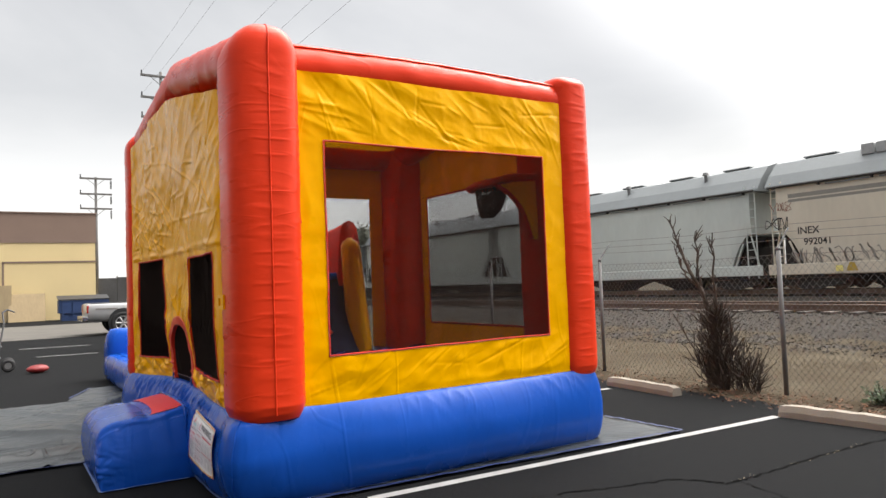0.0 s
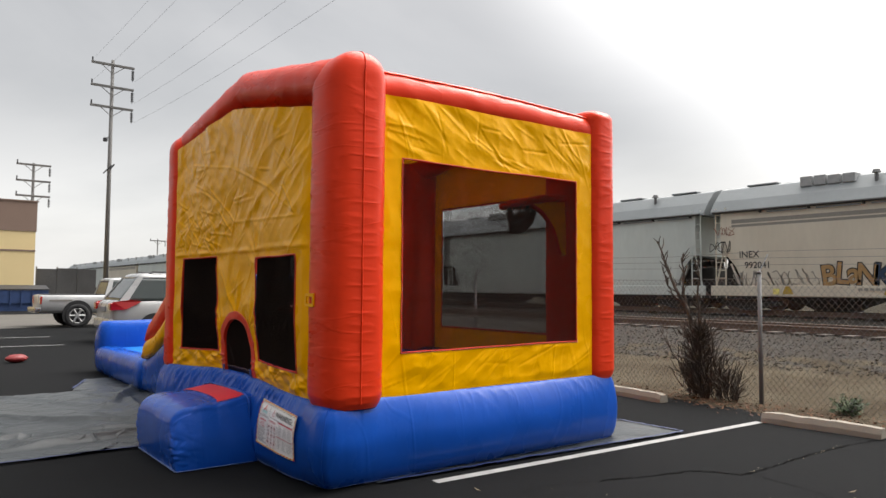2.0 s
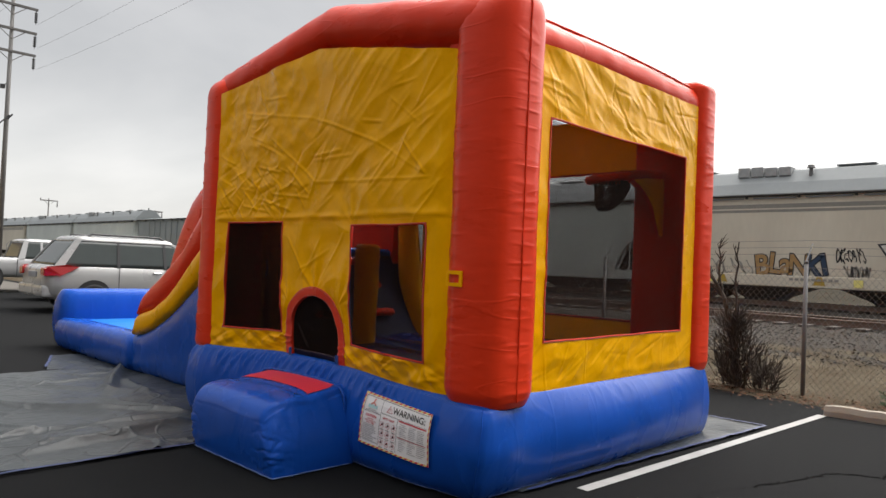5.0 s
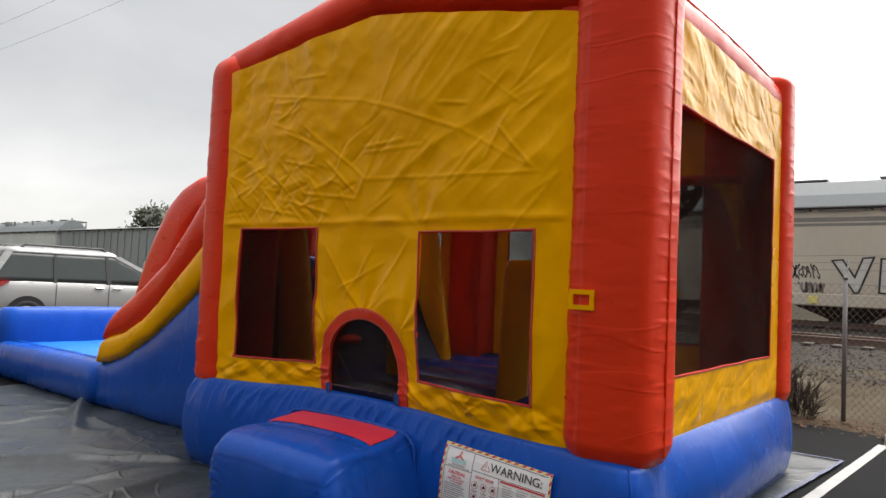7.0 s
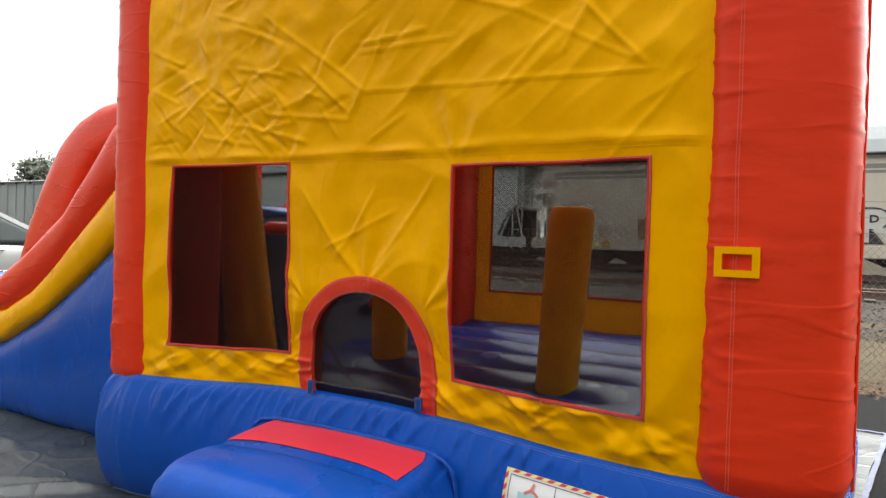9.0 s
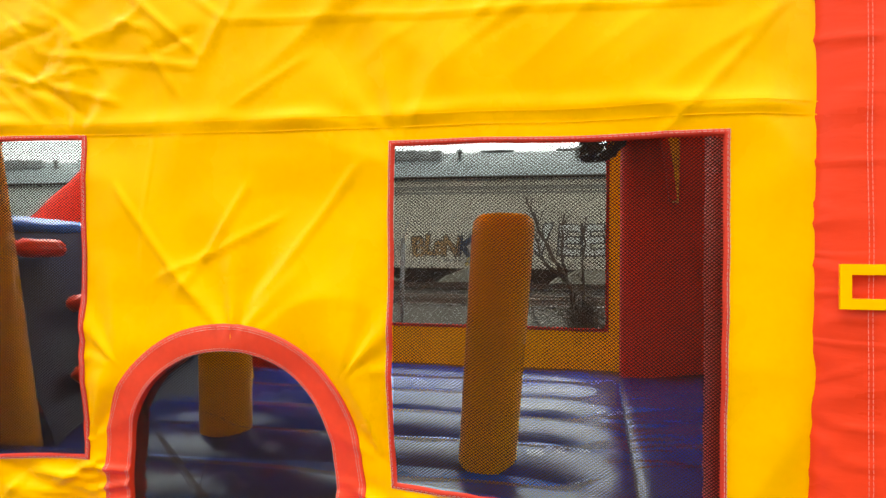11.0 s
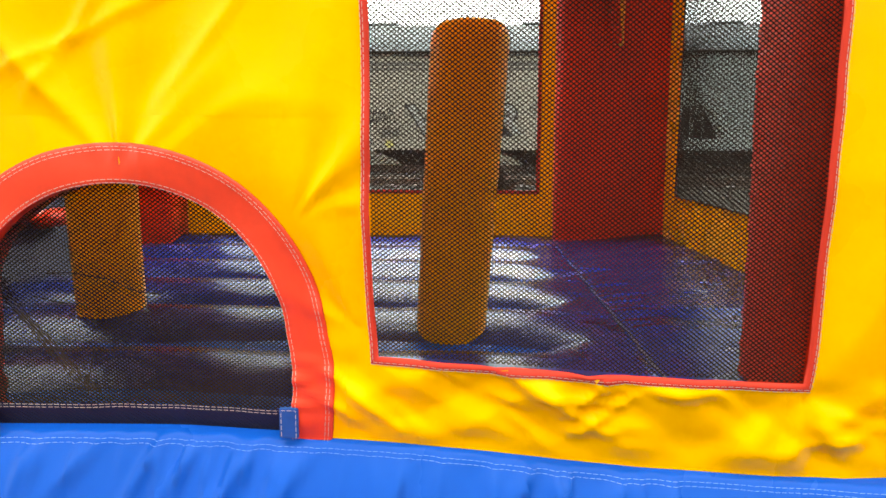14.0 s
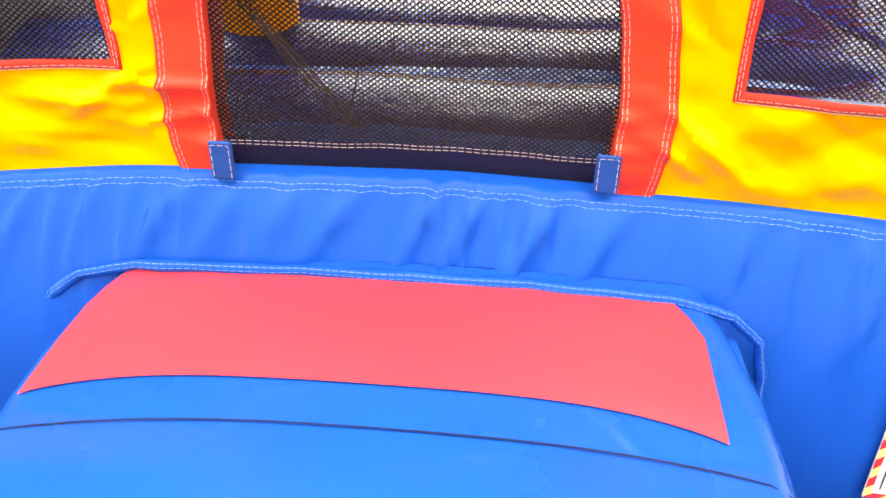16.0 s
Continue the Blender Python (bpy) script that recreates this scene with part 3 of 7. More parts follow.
def hopper_car(y0, length, paint, roof, label, stripe=None, platform=2.4, peak=6.72):
    """A covered hopper wagon along y whose near side stands at x = 30."""
    car = thing("hopper_car", label, "railway wagon", "standing freight train", at=(31.6, y0, 0))
    hw, sill, eave, top = 1.6, 1.36, 5.34, peak
    def section(y, low):
        f = lambda z: hw - 0.10 * max(0.0, (low + 0.9 - z)) ** 2 if z < low + 0.9 else hw
        zs = [low, low + 0.25, low + 0.6, low + 1.1, (low + eave) / 2 + 0.3, eave - 0.5, eave]
        side = [(f(z) if z < eave - 0.3 else hw - 0.03, z) for z in zs]
        return [Vector((-a, y, z)) for a, z in side] + [Vector((a, y, z)) for a, z in reversed(side)]
    bm = bmesh.new()
    cut = 3.35
    loft(bm, [section(0.62, cut), section(0.66, cut), section(0.95, 3.22), section(1.3, 2.8), section(1.6, 2.2), section(1.78, 1.7), section(2.0, sill), section(length / 2, sill), section(length - 2.0, sill), section(length - 1.78, 1.7), section(length - 1.6, 2.2), section(length - 1.3, 2.8), section(length - 0.95, 3.22), section(length - 0.66, cut), section(length - 0.62, cut)])
    part("body", bm, paint, car)
    bm = bmesh.new()
    arc = [(-1.66, eave), (-1.64, eave + 0.1), (-1.25, eave + (top - eave) * 0.45), (-0.66, top - (top - eave) * 0.12), (0, top), (0.66, top - (top - eave) * 0.12), (1.25, eave + (top - eave) * 0.45), (1.64, eave + 0.1), (1.66, eave)]
    loft(bm, [[Vector((a, y, z)) for a, z in arc] for y in (0.12, length / 2, length - 0.12)])
    part("roof", bm, roof, car, "pale grey curved roof")
    for s in (-1, 1):
        bm = bmesh.new()
        box(bm, s * 1.60 - 0.05, s * 1.60 + 0.05, 0.10, length - 0.10, sill + 0.02, sill + 0.50, 0.02, 1)
        part("side_sill", bm, paint, car)
    bm = bmesh.new()
    pipe(bm, [(-1.74, 0.3, eave + 0.02), (-1.74, length - 0.3, eave + 0.02)], 0.055)
    for i in range(int(length / 2.2)):
        box(bm, -1.78, -1.62, 0.8 + i * 2.2, 0.86 + i * 2.2, eave - 0.12, eave + 0.04)
    part("eave_rail", bm, M["dark_steel"], car, "dark running rail under the eave")
    for i in range(int(length / 2.2) - 1):
        bm = bmesh.new()
        box(bm, -1.70, -1.64, 0.95 + i * 2.2, 2.75 + i * 2.2, eave - 0.13, eave - 0.07)
        part("eave_strip", bm, roof, car)
    if stripe:
        for z0, z1 in ((4.62, 4.74), (4.80, 4.98)):
            bm = bmesh.new()
            quad(bm, (-hw - 0.006, 1.2, z0), (-hw - 0.006, length - 1.2, z0), (-hw - 0.006, length - 1.2, z1), (-hw - 0.006, 1.2, z1))
            part("stripe", bm, stripe, car, "faint grey painted stripe")
    # hopper bays below the sill
    bays = 3
    for i in range(bays):
        c = length * (i + 1) / (bays + 1) + (0.0)
        bm = bmesh.new()
        rings = []
        for z, wy, wx in ((sill, 1.9, 1.35), (sill - 0.45, 0.9, 0.8), (0.80, 0.75, 0.7), (0.72, 0.75, 0.7)):
            rings.append([Vector((-wx, c - wy, z)), Vector((wx, c - wy, z)), Vector((wx, c + wy, z)), Vector((-wx, c + wy, z))])
        loft(bm, rings)
        part("hopper_bay", bm, M["dark_steel"], car)
    # end platforms with slope bracing, ladders and bogies
    for e, d in ((0.0, 1), (length, -1)):
        bm = bmesh.new()
        box(bm, -1.55, 1.55, min(e, e + d * 2.6), max(e, e + d * 2.6), sill - 0.12, sill + 0.04, 0.01, 1)
        box(bm, -0.2, 0.2, min(e - d * 0.55, e + d * 1.2), max(e - d * 0.55, e + d * 1.2), 1.0, 1.3, 0.03, 1)
        part("end_platform", bm, M["dark_steel"], car)
        for s in (-1, 1):
            bm = bmesh.new()
            for yy in (e + d * 0.35, e + d * 0.85):
                bar(bm, (s * 1.56, yy, sill - 0.1), (s * 1.56, yy, eave + 0.25), 0.032, n=6)
            for k in range(11):
                bar(bm, (s * 1.56, e + d * 0.35, sill + 0.1 + k * 0.38), (s * 1.56, e + d * 0.85, sill + 0.1 + k * 0.38), 0.018, n=5)
            part("ladder", bm, paint, car)
            bm = bmesh.new()
            bar(bm, (s * 1.5, e + d * 0.2, sill), (s * 1.5, e + d * 0.75, 3.6), 0.04, n=6)
            bar(bm, (s * 1.5, e + d * 1.7, sill + 0.1), (s * 1.5, e + d * 1.1, 2.9), 0.05, n=6)
            part("brace", bm, paint, car)
        bm = bmesh.new()
        quad(bm, (-1.45, e + d * 0.8, 3.25), (1.45, e + d * 0.8, 3.25), (1.45, e + d * 1.75, sill + 0.1), (-1.45, e + d * 1.75, sill + 0.1))
        for xx in (-1.2, 0.0, 1.2):
            bm.faces.new([bm.verts.new(p) for p in ((xx, e + d * 0.8, 3.25), (xx, e + d * 1.75, sill + 0.1), (xx, e + d * 1.2, sill + 0.1), (xx, e + d * 0.7, 2.6))])
        part("slope_sheet", bm, M["dark_steel"], car)
        bogie = part("bogie", box(bmesh.new(), -1.15, 1.15, e + d * 1.9 - 0.35, e + d * 1.9 + 0.35, 0.95, 1.2, 0.04, 1), M["dark_steel"], car)
        for s in (-1, 1):
            bm = bmesh.new()
            rings = []
            for yy, z0, z1 in ((-1.5, 0.98, 1.16), (-0.6, 0.82, 1.18), (-0.3, 0.72, 1.22), (0.3, 0.72, 1.22), (0.6, 0.82, 1.18), (1.5, 0.98, 1.16)):
                rings.append([Vector((s * 1.12, e + d * 1.9 + yy, z0)), Vector((s * 1.3, e + d * 1.9 + yy, z0)), Vector((s * 1.3, e + d * 1.9 + yy, z1)), Vector((s * 1.12, e + d * 1.9 + yy, z1))])
            loft(bm, rings)
            part("side_frame", bm, M["dark_steel"], bogie)
        for yy in (-1.05, 1.05):
            for s in (-0.85, 0.85):
                bm = bmesh.new()
                c = Vector((s, e + d * 1.9 + yy, TRACK_Z + 0.18 + 0.5))
                bar(bm, c - Vector((0.06, 0, 0)), c + Vector((0.06, 0, 0)), 0.5, n=20)
                bar(bm, c - Vector((0.12, 0, 0)), c + Vector((0.12, 0, 0)), 0.14, n=10)
                part("wheel", bm, M["rail"], bogie)
        bm = bmesh.new()
        box(bm, -0.6, 0.6, min(e + d * 0.3, e + d * 1.35), max(e + d * 0.3, e + d * 1.35), sill + 0.02, 2.75, 0.04, 1)
        part("brake_gear", bm, M["dark_steel"], car)
    # roof hatches and vents
    if peak < 6:
        return car
    for k in range(int(length / 3.4)):
        y = 2.0 + k * 3.4
        bm = bmesh.new()
        box(bm, -0.45, 0.45, y - 0.75, y + 0.75, top - 0.06, top + 0.02, 0.02, 1)
        part("hatch", bm, roof, car)
    for y in (3.4, 8.6, 13.8):
        bm = bmesh.new()
        bar(bm, (-0.95, y, eave + 0.8), (-0.95, y, eave + 1.25), 0.08, n=8)
        bar(bm, (-0.95, y, eave + 1.22), (-0.95, y, eave + 1.36), 0.18, 0.12, n=10)
        part("vent", bm, M["galv"], car)
    bm = bmesh.new()
    for y in (14.6, 15.2, 15.8, 16.4):
        box(bm, -1.0, -0.35, y + 0.02, y + 0.54, eave + 0.95, eave + 1.36 + 0.05 * (y > 15.5), 0.03, 1)
    part("roof_walk", bm, M["rail_grey"], car, "steel roof walkway frame")
    return car


tan_car = hopper_car(-1.6, 21.1, M["tan_car"], M["roof_car"], "tan covered hopper wagon with graffiti on its side", M["stripe"])
grey_car = hopper_car(19.62, 21.0, M["grey_car"], M["roof_car"], "pale grey-green covered hopper wagon on the track")
M["dark_car_side"] = material("dull_green_grey_wagon_paint", (0.27, 0.30, 0.31), 0.7, vary=0.1, scale=0.5, fine=5, bump=0.1, second=(0.20, 0.225, 0.23), stretch=(1, 1, 0.35))
far_car = hopper_car(61.4, 21.0, M["dark_car_side"], M["dark_car_side"], "dull dark grey ribbed hopper wagon further along the train", peak=5.62)
for k in range(12):
    bm = bmesh.new()
    box(bm, -1.68, -1.6, 2.6 + k * 1.35, 2.72 + k * 1.35, 1.5, 5.3)
    part("rib", bm, M["dark_car_side"], far_car)
for k in range(7):
    if k != 1:
        copy_thing(grey_car if k != 4 else tan_car, pose(31.6, 40.5 + k * 21.1, 0))
copy_thing(grey_car, pose(31.6, -23.0, 0))

# ---------------------------------------------------------------- the inflatable house
def front_x(y, z=1.4):
    """The front sheet: a little askew, pulled in at the middle of its foot and out at its top."""
    x = interp(y, [(5.2, 1.50), (5.486, 1.49), (5.6, 1.462), (5.75, 1.448), (6.15, 1.455), (6.59, 1.472), (7.05, 1.483), (7.6, 1.45), (8.1, 1.39), (8.41, 1.345), (8.65, 1.30)])
    mid = interp(y, [(5.8, 0), (6.55, 1), (7.65, 1), (8.4, 0)])
    low = interp(y, [(5.45, 0.5), (5.7, 0.9), (6.55, 1), (7.65, 1), (8.4, 0)])
    return x + low * 0.06 * max(0.0, min(1.0, (1.3 - z) / 0.55)) - mid * 0.10 * max(0.0, min(1.0, (z - 1.9) / 1.4))


def rim(y):
    """The height of the seam between base and front sheet."""
    return interp(y, [(5.2, 0.675), (5.46, 0.675), (6.04, 0.695), (6.5, 0.728), (7.05, 0.744), (7.55, 0.752), (7.8, 0.748), (8.2, 0.728), (8.65, 0.72), (9.0, 0.71)])


SIDE_Y, LEFT_Y, BACK_X, BASE_Z = 5.165, 8.90, 5.03, 0.70
GABLE = [(5.3, 3.14), (7.06, 3.435), (8.75, 3.24)]
house = thing("bounce_house", "red, yellow and blue inflatable bounce house with mesh windows", "bounce house", at=(0, 0, 0))


def pucker(s, z):
    """Small upright folds below the seam of an inflated wall."""
    k = max(0.0, 1 - (BASE_Z - z) / 0.34) * min(1.0, max(0.0, (BASE_Z - z) / 0.05))
    patch = 0.5 + noise.noise((s * 1.1, 3.3, 0.7))
    return 2.3 * k * max(0.15, patch) * (0.030 * ridge(Vector((s * 3.4 + z * 2.4, z * 1.1, 2.2))) ** 9 + 0.022 * ridge(Vector((s * 7.3 - z * 2.0, z * 1.5, 6.2))) ** 6 + 0.006 * noise.noise((s * 13 + z * 3, z * 2, 8.1)))


def corner_bulge(x, y, z):
    """The base swells round the foot of the front corner column."""
    k = interp(z, [(0.0, 0.0), (0.15, 0.5), (0.36, 1.0), (0.60, 1.0), (0.67, 0.9), (0.70, 0.6)])
    return 0.16 * k * math.exp(-((x - 1.55) ** 2 + (y - 5.20) ** 2) / 0.085)


# blue base ring
bm = bmesh.new()


def base_ring(z, out, inset=0.0):
    o2 = out * 0.6 if out > 0 else out
    x1, y0, y1 = BACK_X + o2, SIDE_Y - o2, LEFT_Y + o2
    pts = rounded(1.46 - out + inset, x1, y0, y1, 0.09, 0.0095)
    res = []
    for i, p in enumerate(pts):
        near = max(0, min(1, (3.0 - p.x) / 1.4))
        shift = (front_x(p.y, 0.75 + (BASE_Z - z) * 0.9) - 1.46) * near
        zz = z * (1 + (rim(p.y) / 0.70 - 1) * (1 if p.x < 1.75 else 0))
        mid = max(0.0, 1 - ((p.x - 3.3) / 1.7) ** 2) if p.y < 5.3 else 0.0
        c = Vector((3.2, 7.0))
        d = (p - c).normalized()
        s = p.x + p.y * 1.7
        w = pucker(s, z) * (1.0 if p.x < 1.6 else 0.2) * (interp(z, [(0.59, 0.12), (0.65, 1.0)]) if 5.4 < p.y < 6.32 and p.x < 1.6 else 1.0) + 0.008 * noise.noise((p.x * 1.8, p.y * 1.8, z * 2.5)) + corner_bulge(p.x, p.y, z)
        res.append(Vector((p.x + shift + d.x * w, p.y + d.y * w - max(0.0, out) * 1.0 * mid, zz)))
    return res
rings = [base_ring(z, o) for z, o in ((0.0, -0.02), (0.02, 0.015), (0.06, 0.045), (0.13, 0.070), (0.22, 0.088), (0.32, 0.096), (0.38, 0.095), (0.42, 0.092), (0.46, 0.087), (0.50, 0.08), (0.535, 0.072), (0.57, 0.062), (0.60, 0.052), (0.625, 0.042), (0.65, 0.031), (0.67, 0.021), (0.69, 0.010), (0.70, 0.002))]
n_ref = 1500
def resample(r, n):
    return [r[int(i * len(r) / n) % len(r)].lerp(r[(int(i * len(r) / n) + 1) % len(r)], i * len(r) / n % 1) for i in range(n)]
loft(bm, [resample(r, n_ref) for r in rings])
base = part("base", bm, M["blue"], house, "inflated royal blue base with sewn seams", smooth=True)

# sewn seams of the base at its corners and top edge
for z, o in ((0.684, 0.0165), (0.676, 0.0205)):
    bm = bmesh.new()
    front_run = sorted((p for p in base_ring(z, o) if p.x < 1.75 and 5.3 < p.y < 8.8), key=lambda p: p.y)
    dashed(bm, [p + Vector((-0.007, 0, 0.005)) for p in front_run], 0.0010, (-1, 0, 0.9))
    part("stitching", bm, M["thread_blue"], base)


# welded flange along the foot of the base, and the corner seam
bm = bmesh.new()
ring = [p for p in base_ring(0.0, 0.015) if p.y < 5.6 or p.x < 1.75]
start = max(range(len(ring)), key=lambda i: (ring[i] - ring[i - 1]).length)
ring = ring[start:] + ring[:start]
ribbon(bm, [Vector((p.x, p.y, 0.020 + 0.006 * noise.noise(p * 6))) for p in ring[::3]], 0.03, (0, 0, 1))
part("flange", bm, M["flange"], base, "pale welded flange along the foot")
bm = bmesh.new()
pipe(bm, [min(base_ring(z, o), key=lambda p: p.x + p.y) + Vector((-0.002, -0.002, 0)) for z, o in ((0.03, 0.02), (0.06, 0.045), (0.13, 0.070), (0.22, 0.088), (0.32, 0.096), (0.42, 0.092), (0.50, 0.08), (0.57, 0.062), (0.625, 0.042), (0.67, 0.021), (0.69, 0.010))], 0.006, 6)
part("seam", bm, M["blue"], base)


def pillar(x0, x1, y0, y1, top, name="corner_pillar", dome=0.16, flat=0.25, peak=(0.0, 0.0)):
    """An upright inflated corner column with crosswise creases and a domed top that may peak off its middle."""
    bm = bmesh.new()
    n = 44
    rings = []
    cx, cy, hx, hy = (x0 + x1) / 2, (y0 + y1) / 2, (x1 - x0) / 2, (y1 - y0) / 2
    zs = steps(BASE_Z - 0.06, top - dome, 300) + [top - dome * q for q in (0.88, 0.75, 0.62, 0.5, 0.38, 0.28, 0.19, 0.12, 0.06, 0.025, 0.006, 0.0)]
    for z in zs:
        t = max(0.0, (z - (top - dome)) / dome)
        k = math.sqrt(max(0.0, 1 - t ** 2.4)) * (1 - flat) + flat if t else 1.0
        b = max(0.0, (BASE_Z + 0.05 - z) / 0.11)
        k *= 1 - 0.15 * min(1, b) ** 1.5
        ring = []
        for i in range(n):
            a = 2 * math.pi * i / n
            c, s = math.cos(a), math.sin(a)
            e = 2 / 3.2
            px, py = math.copysign(abs(c) ** e, c), math.copysign(abs(s) ** e, s)
            fold = max(0.0, ridge(Vector((c * 0.4 + x0 * 3, s * 0.4 + y0, z * 4.2))) - 0.84) * 6.2 * max(0.0, noise.noise((c * 1.5 + x0, s * 1.5, z * 1.3)) + 0.25)
            edge = max(math.exp(-((a - q + math.pi) % (2 * math.pi) - math.pi) ** 2 / 0.05) for q in (-1.57, 2.76, -0.5, 2.3, 1.2))
            w = -0.0018 * fold + 0.0060 * edge * (ridge(Vector((z * 8.5, a * 0.6, x0 * 7 + y0))) ** 6 - 0.15) + 0.006 * max(0.0, noise.noise((a * 3.0, z * 4.5, x0))) * ridge(Vector((a * 0.5, z * 6.0, y0))) ** 8 + 0.005 * noise.noise((c * 2, s * 2, z * 3))
            ring.append(Vector((cx + peak[0] * t * t + (hx * k + w * min(1, k * 2)) * px, cy + peak[1] * t * t + (hy * k + w * min(1, k * 2)) * py, z)))
        rings.append(ring)
    loft(bm, rings)
    ob = part(name, bm, M["red_shaded" if name == "inner_column" else "red"], house, "inflated red vinyl corner column", smooth=True)
    return ob


pillar(1.43, 1.985, 4.995, 5.53, 3.595, dome=0.30, flat=0.03, peak=(0.02, -0.10))
pillar(4.66, 5.09, 5.12, 5.62, 3.61, dome=0.11, flat=0.5)
pillar(1.27, 1.80, 8.56, 8.96, 3.47, dome=0.24, flat=0.06)
pillar(4.60, 5.09, 8.42, 8.96, 3.60)
for sx, sy, r, mat in ((1.700, 4.992, 0.0065, "red"), (1.428, 5.372, 0.004, "red_trim")):
    bm = bmesh.new()
    pts = [(sx + 0.003 * noise.noise((z * 4, 1, 0)), sy + 0.003 * noise.noise((1, z * 4, 0)), z) for z in steps(0.69, 3.30, 60)]
    if mat == "red":
        pts += [(sx + 0.02 * t * t, 5.2625 - 0.10 * t * t - 0.2675 * (math.sqrt(1 - t ** 2.4) * 0.97 + 0.03) - 0.004, 3.295 + 0.30 * t) for t in (0.12, 0.25, 0.38, 0.5, 0.62, 0.72, 0.81, 0.88, 0.94, 0.975, 0.994, 1.0)]
        pipe(bm, pts, r, 6)
    else:
        dashed(bm, [Vector(p) + Vector((-0.004, 0, 0)) for p in pts], 0.0014, (-1, 0, 0))
        dashed(bm, [Vector(p) + Vector((-0.004, 0.010, 0)) for p in pts], 0.0014, (-1, 0, 0))
    part("seam", bm, M["red" if mat == "red" else "thread_red"], house, "sewn piping up the red column")
# their inner halves, behind the sheets, in the red darkened for shade
pillar(1.54, 1.985, 5.30, 5.705, 3.40, "inner_column")
pillar(4.62, 4.98, 5.285, 5.875, 3.40, "inner_column")
pillar(1.47, 1.84, 8.50, 8.90, 3.40, "inner_column")


def tube(name, points, r, mat, parent, squash=1.0, label="", n=22, crease=0.006):
    """An inflated tube along points, with soft creases."""
    pts = [Vector(p) for p in points]
    fine = []
    for a, b in zip(pts, pts[1:]):
        m = max(2, int((b - a).length / 0.05))
        fine += [a.lerp(b, i / m) for i in range(m)]
    fine.append(pts[-1])
    bm = bmesh.new()
    rings = []
    L = len(fine)
    for i, p in enumerate(fine):
        d = (fine[min(i + 2, L - 1)] - fine[max(i - 2, 0)]).normalized()
        s = d.cross(Vector((0, 0, 1)))
        s = s.normalized() if s.length > 0.05 else Vector((1, 0, 0))
        u = s.cross(d).normalized()
        end = min(i, L - 1 - i) * 0.05 / r
        k = math.sqrt(max(0.02, 1 - (1 - min(1, end)) ** 2)) if end < 1 else 1.0
        rings.append([p + (s * math.cos(a) * squash + u * math.sin(a)) * (r * k + crease * (noise.noise(p * 5 + Vector((math.cos(a), math.sin(a), 0)) * 1.5)
                      + ridge(p * 4 + Vector((math.sin(a), 0, math.cos(a)))) - 0.5)) for a in (2 * math.pi * j / n for j in range(n))])
    loft(bm, rings)
    return part(name, bm, mat, parent, label, smooth=True)


# top beams: gabled front and back, straight sides
tube("roof_beam", [(1.68, 5.12, 3.335), (1.66, 5.45, 3.39), (1.62, 7.06, 3.66), (1.56, 8.97, 3.285)], 0.205, M["red"], house, 1.1, "inflated red vinyl roof beam")
tube("roof_beam", [(4.84, 5.30, 3.39), (4.84, 7.06, 3.66), (4.84, 8.85, 3.37)], 0.205, M["red"], house, 1.0, "inflated red vinyl roof beam")
tube("roof_beam", [(1.65, 5.367, 3.352), (3.2, 5.372, 3.397), (4.95, 5.378, 3.362)], 0.198, M["red"], house, 1.0, "inflated red vinyl roof beam")
tube("roof_beam", [(1.65, 8.70, 3.36), (4.9, 8.72, 3.38)], 0.19, M["red"], house, 1.0, "inflated red vinyl roof beam")

# sewn piping along the side beam, and the loose edge of the roof sheet behind it
bm = bmesh.new()
pipe(bm, [(x, 5.227 + 0.005 * noise.noise((x * 2, 0, 0)), 3.503 + 0.030 * math.sin((x - 1.9) / 2.9 * 3.14) + 0.004 * noise.noise((x * 3, 1, 0))) for x in steps(1.95, 4.75, 60)], 0.010, 6)
part("seam", bm, M["red"], house, "sewn piping along the red roof beam")

# roof sheet
bm = bmesh.new()
sheet(bm, steps(1.6, 4.9, 20), steps(5.3, 8.75, 30), lambda x, y: interp(y, [(5.3, 3.44), (7.06, 3.68), (8.75, 3.40)]) + 0.02 * noise.noise((x * 2, y * 2, 0)))
part("roof_sheet", bm, M["roof_yellow"], house, "yellow vinyl roof sheet", smooth=True)


# ---- sheets with windows
# sharp fold lines of the front sheet: from, to, height
CREASES = [(7.13, 2.29, 5.70, 2.25, 0.004), (8.17, 3.0, 7.1, 2.84, 0.004), (7.09, 2.83, 6.86, 2.77, 0.005), (6.86, 2.77, 6.28, 2.56, 0.005), (6.28, 2.56, 5.75, 2.29, 0.003), (7.73, 2.72, 7.13, 2.29, 0.005), (7.51, 2.44, 7.22, 2.19, 0.007),
           (7.74, 2.21, 7.22, 2.15, 0.006), (7.92, 2.16, 7.48, 2.05, 0.007), (7.13, 2.30, 7.22, 2.15, 0.006), (7.14, 2.48, 6.60, 2.49, 0.004), (7.13, 2.3, 6.95, 2.62, 0.004), (5.73, 2.28, 5.98, 2.55, 0.006),
           (7.05, 1.42, 6.7, 1.85, 0.006), (7.2, 1.42, 7.5, 1.8, 0.006), (6.95, 1.7, 7.35, 1.5, 0.005), (7.28, 1.45, 7.05, 1.80, 0.006)]
crease_rng = random.Random(31)
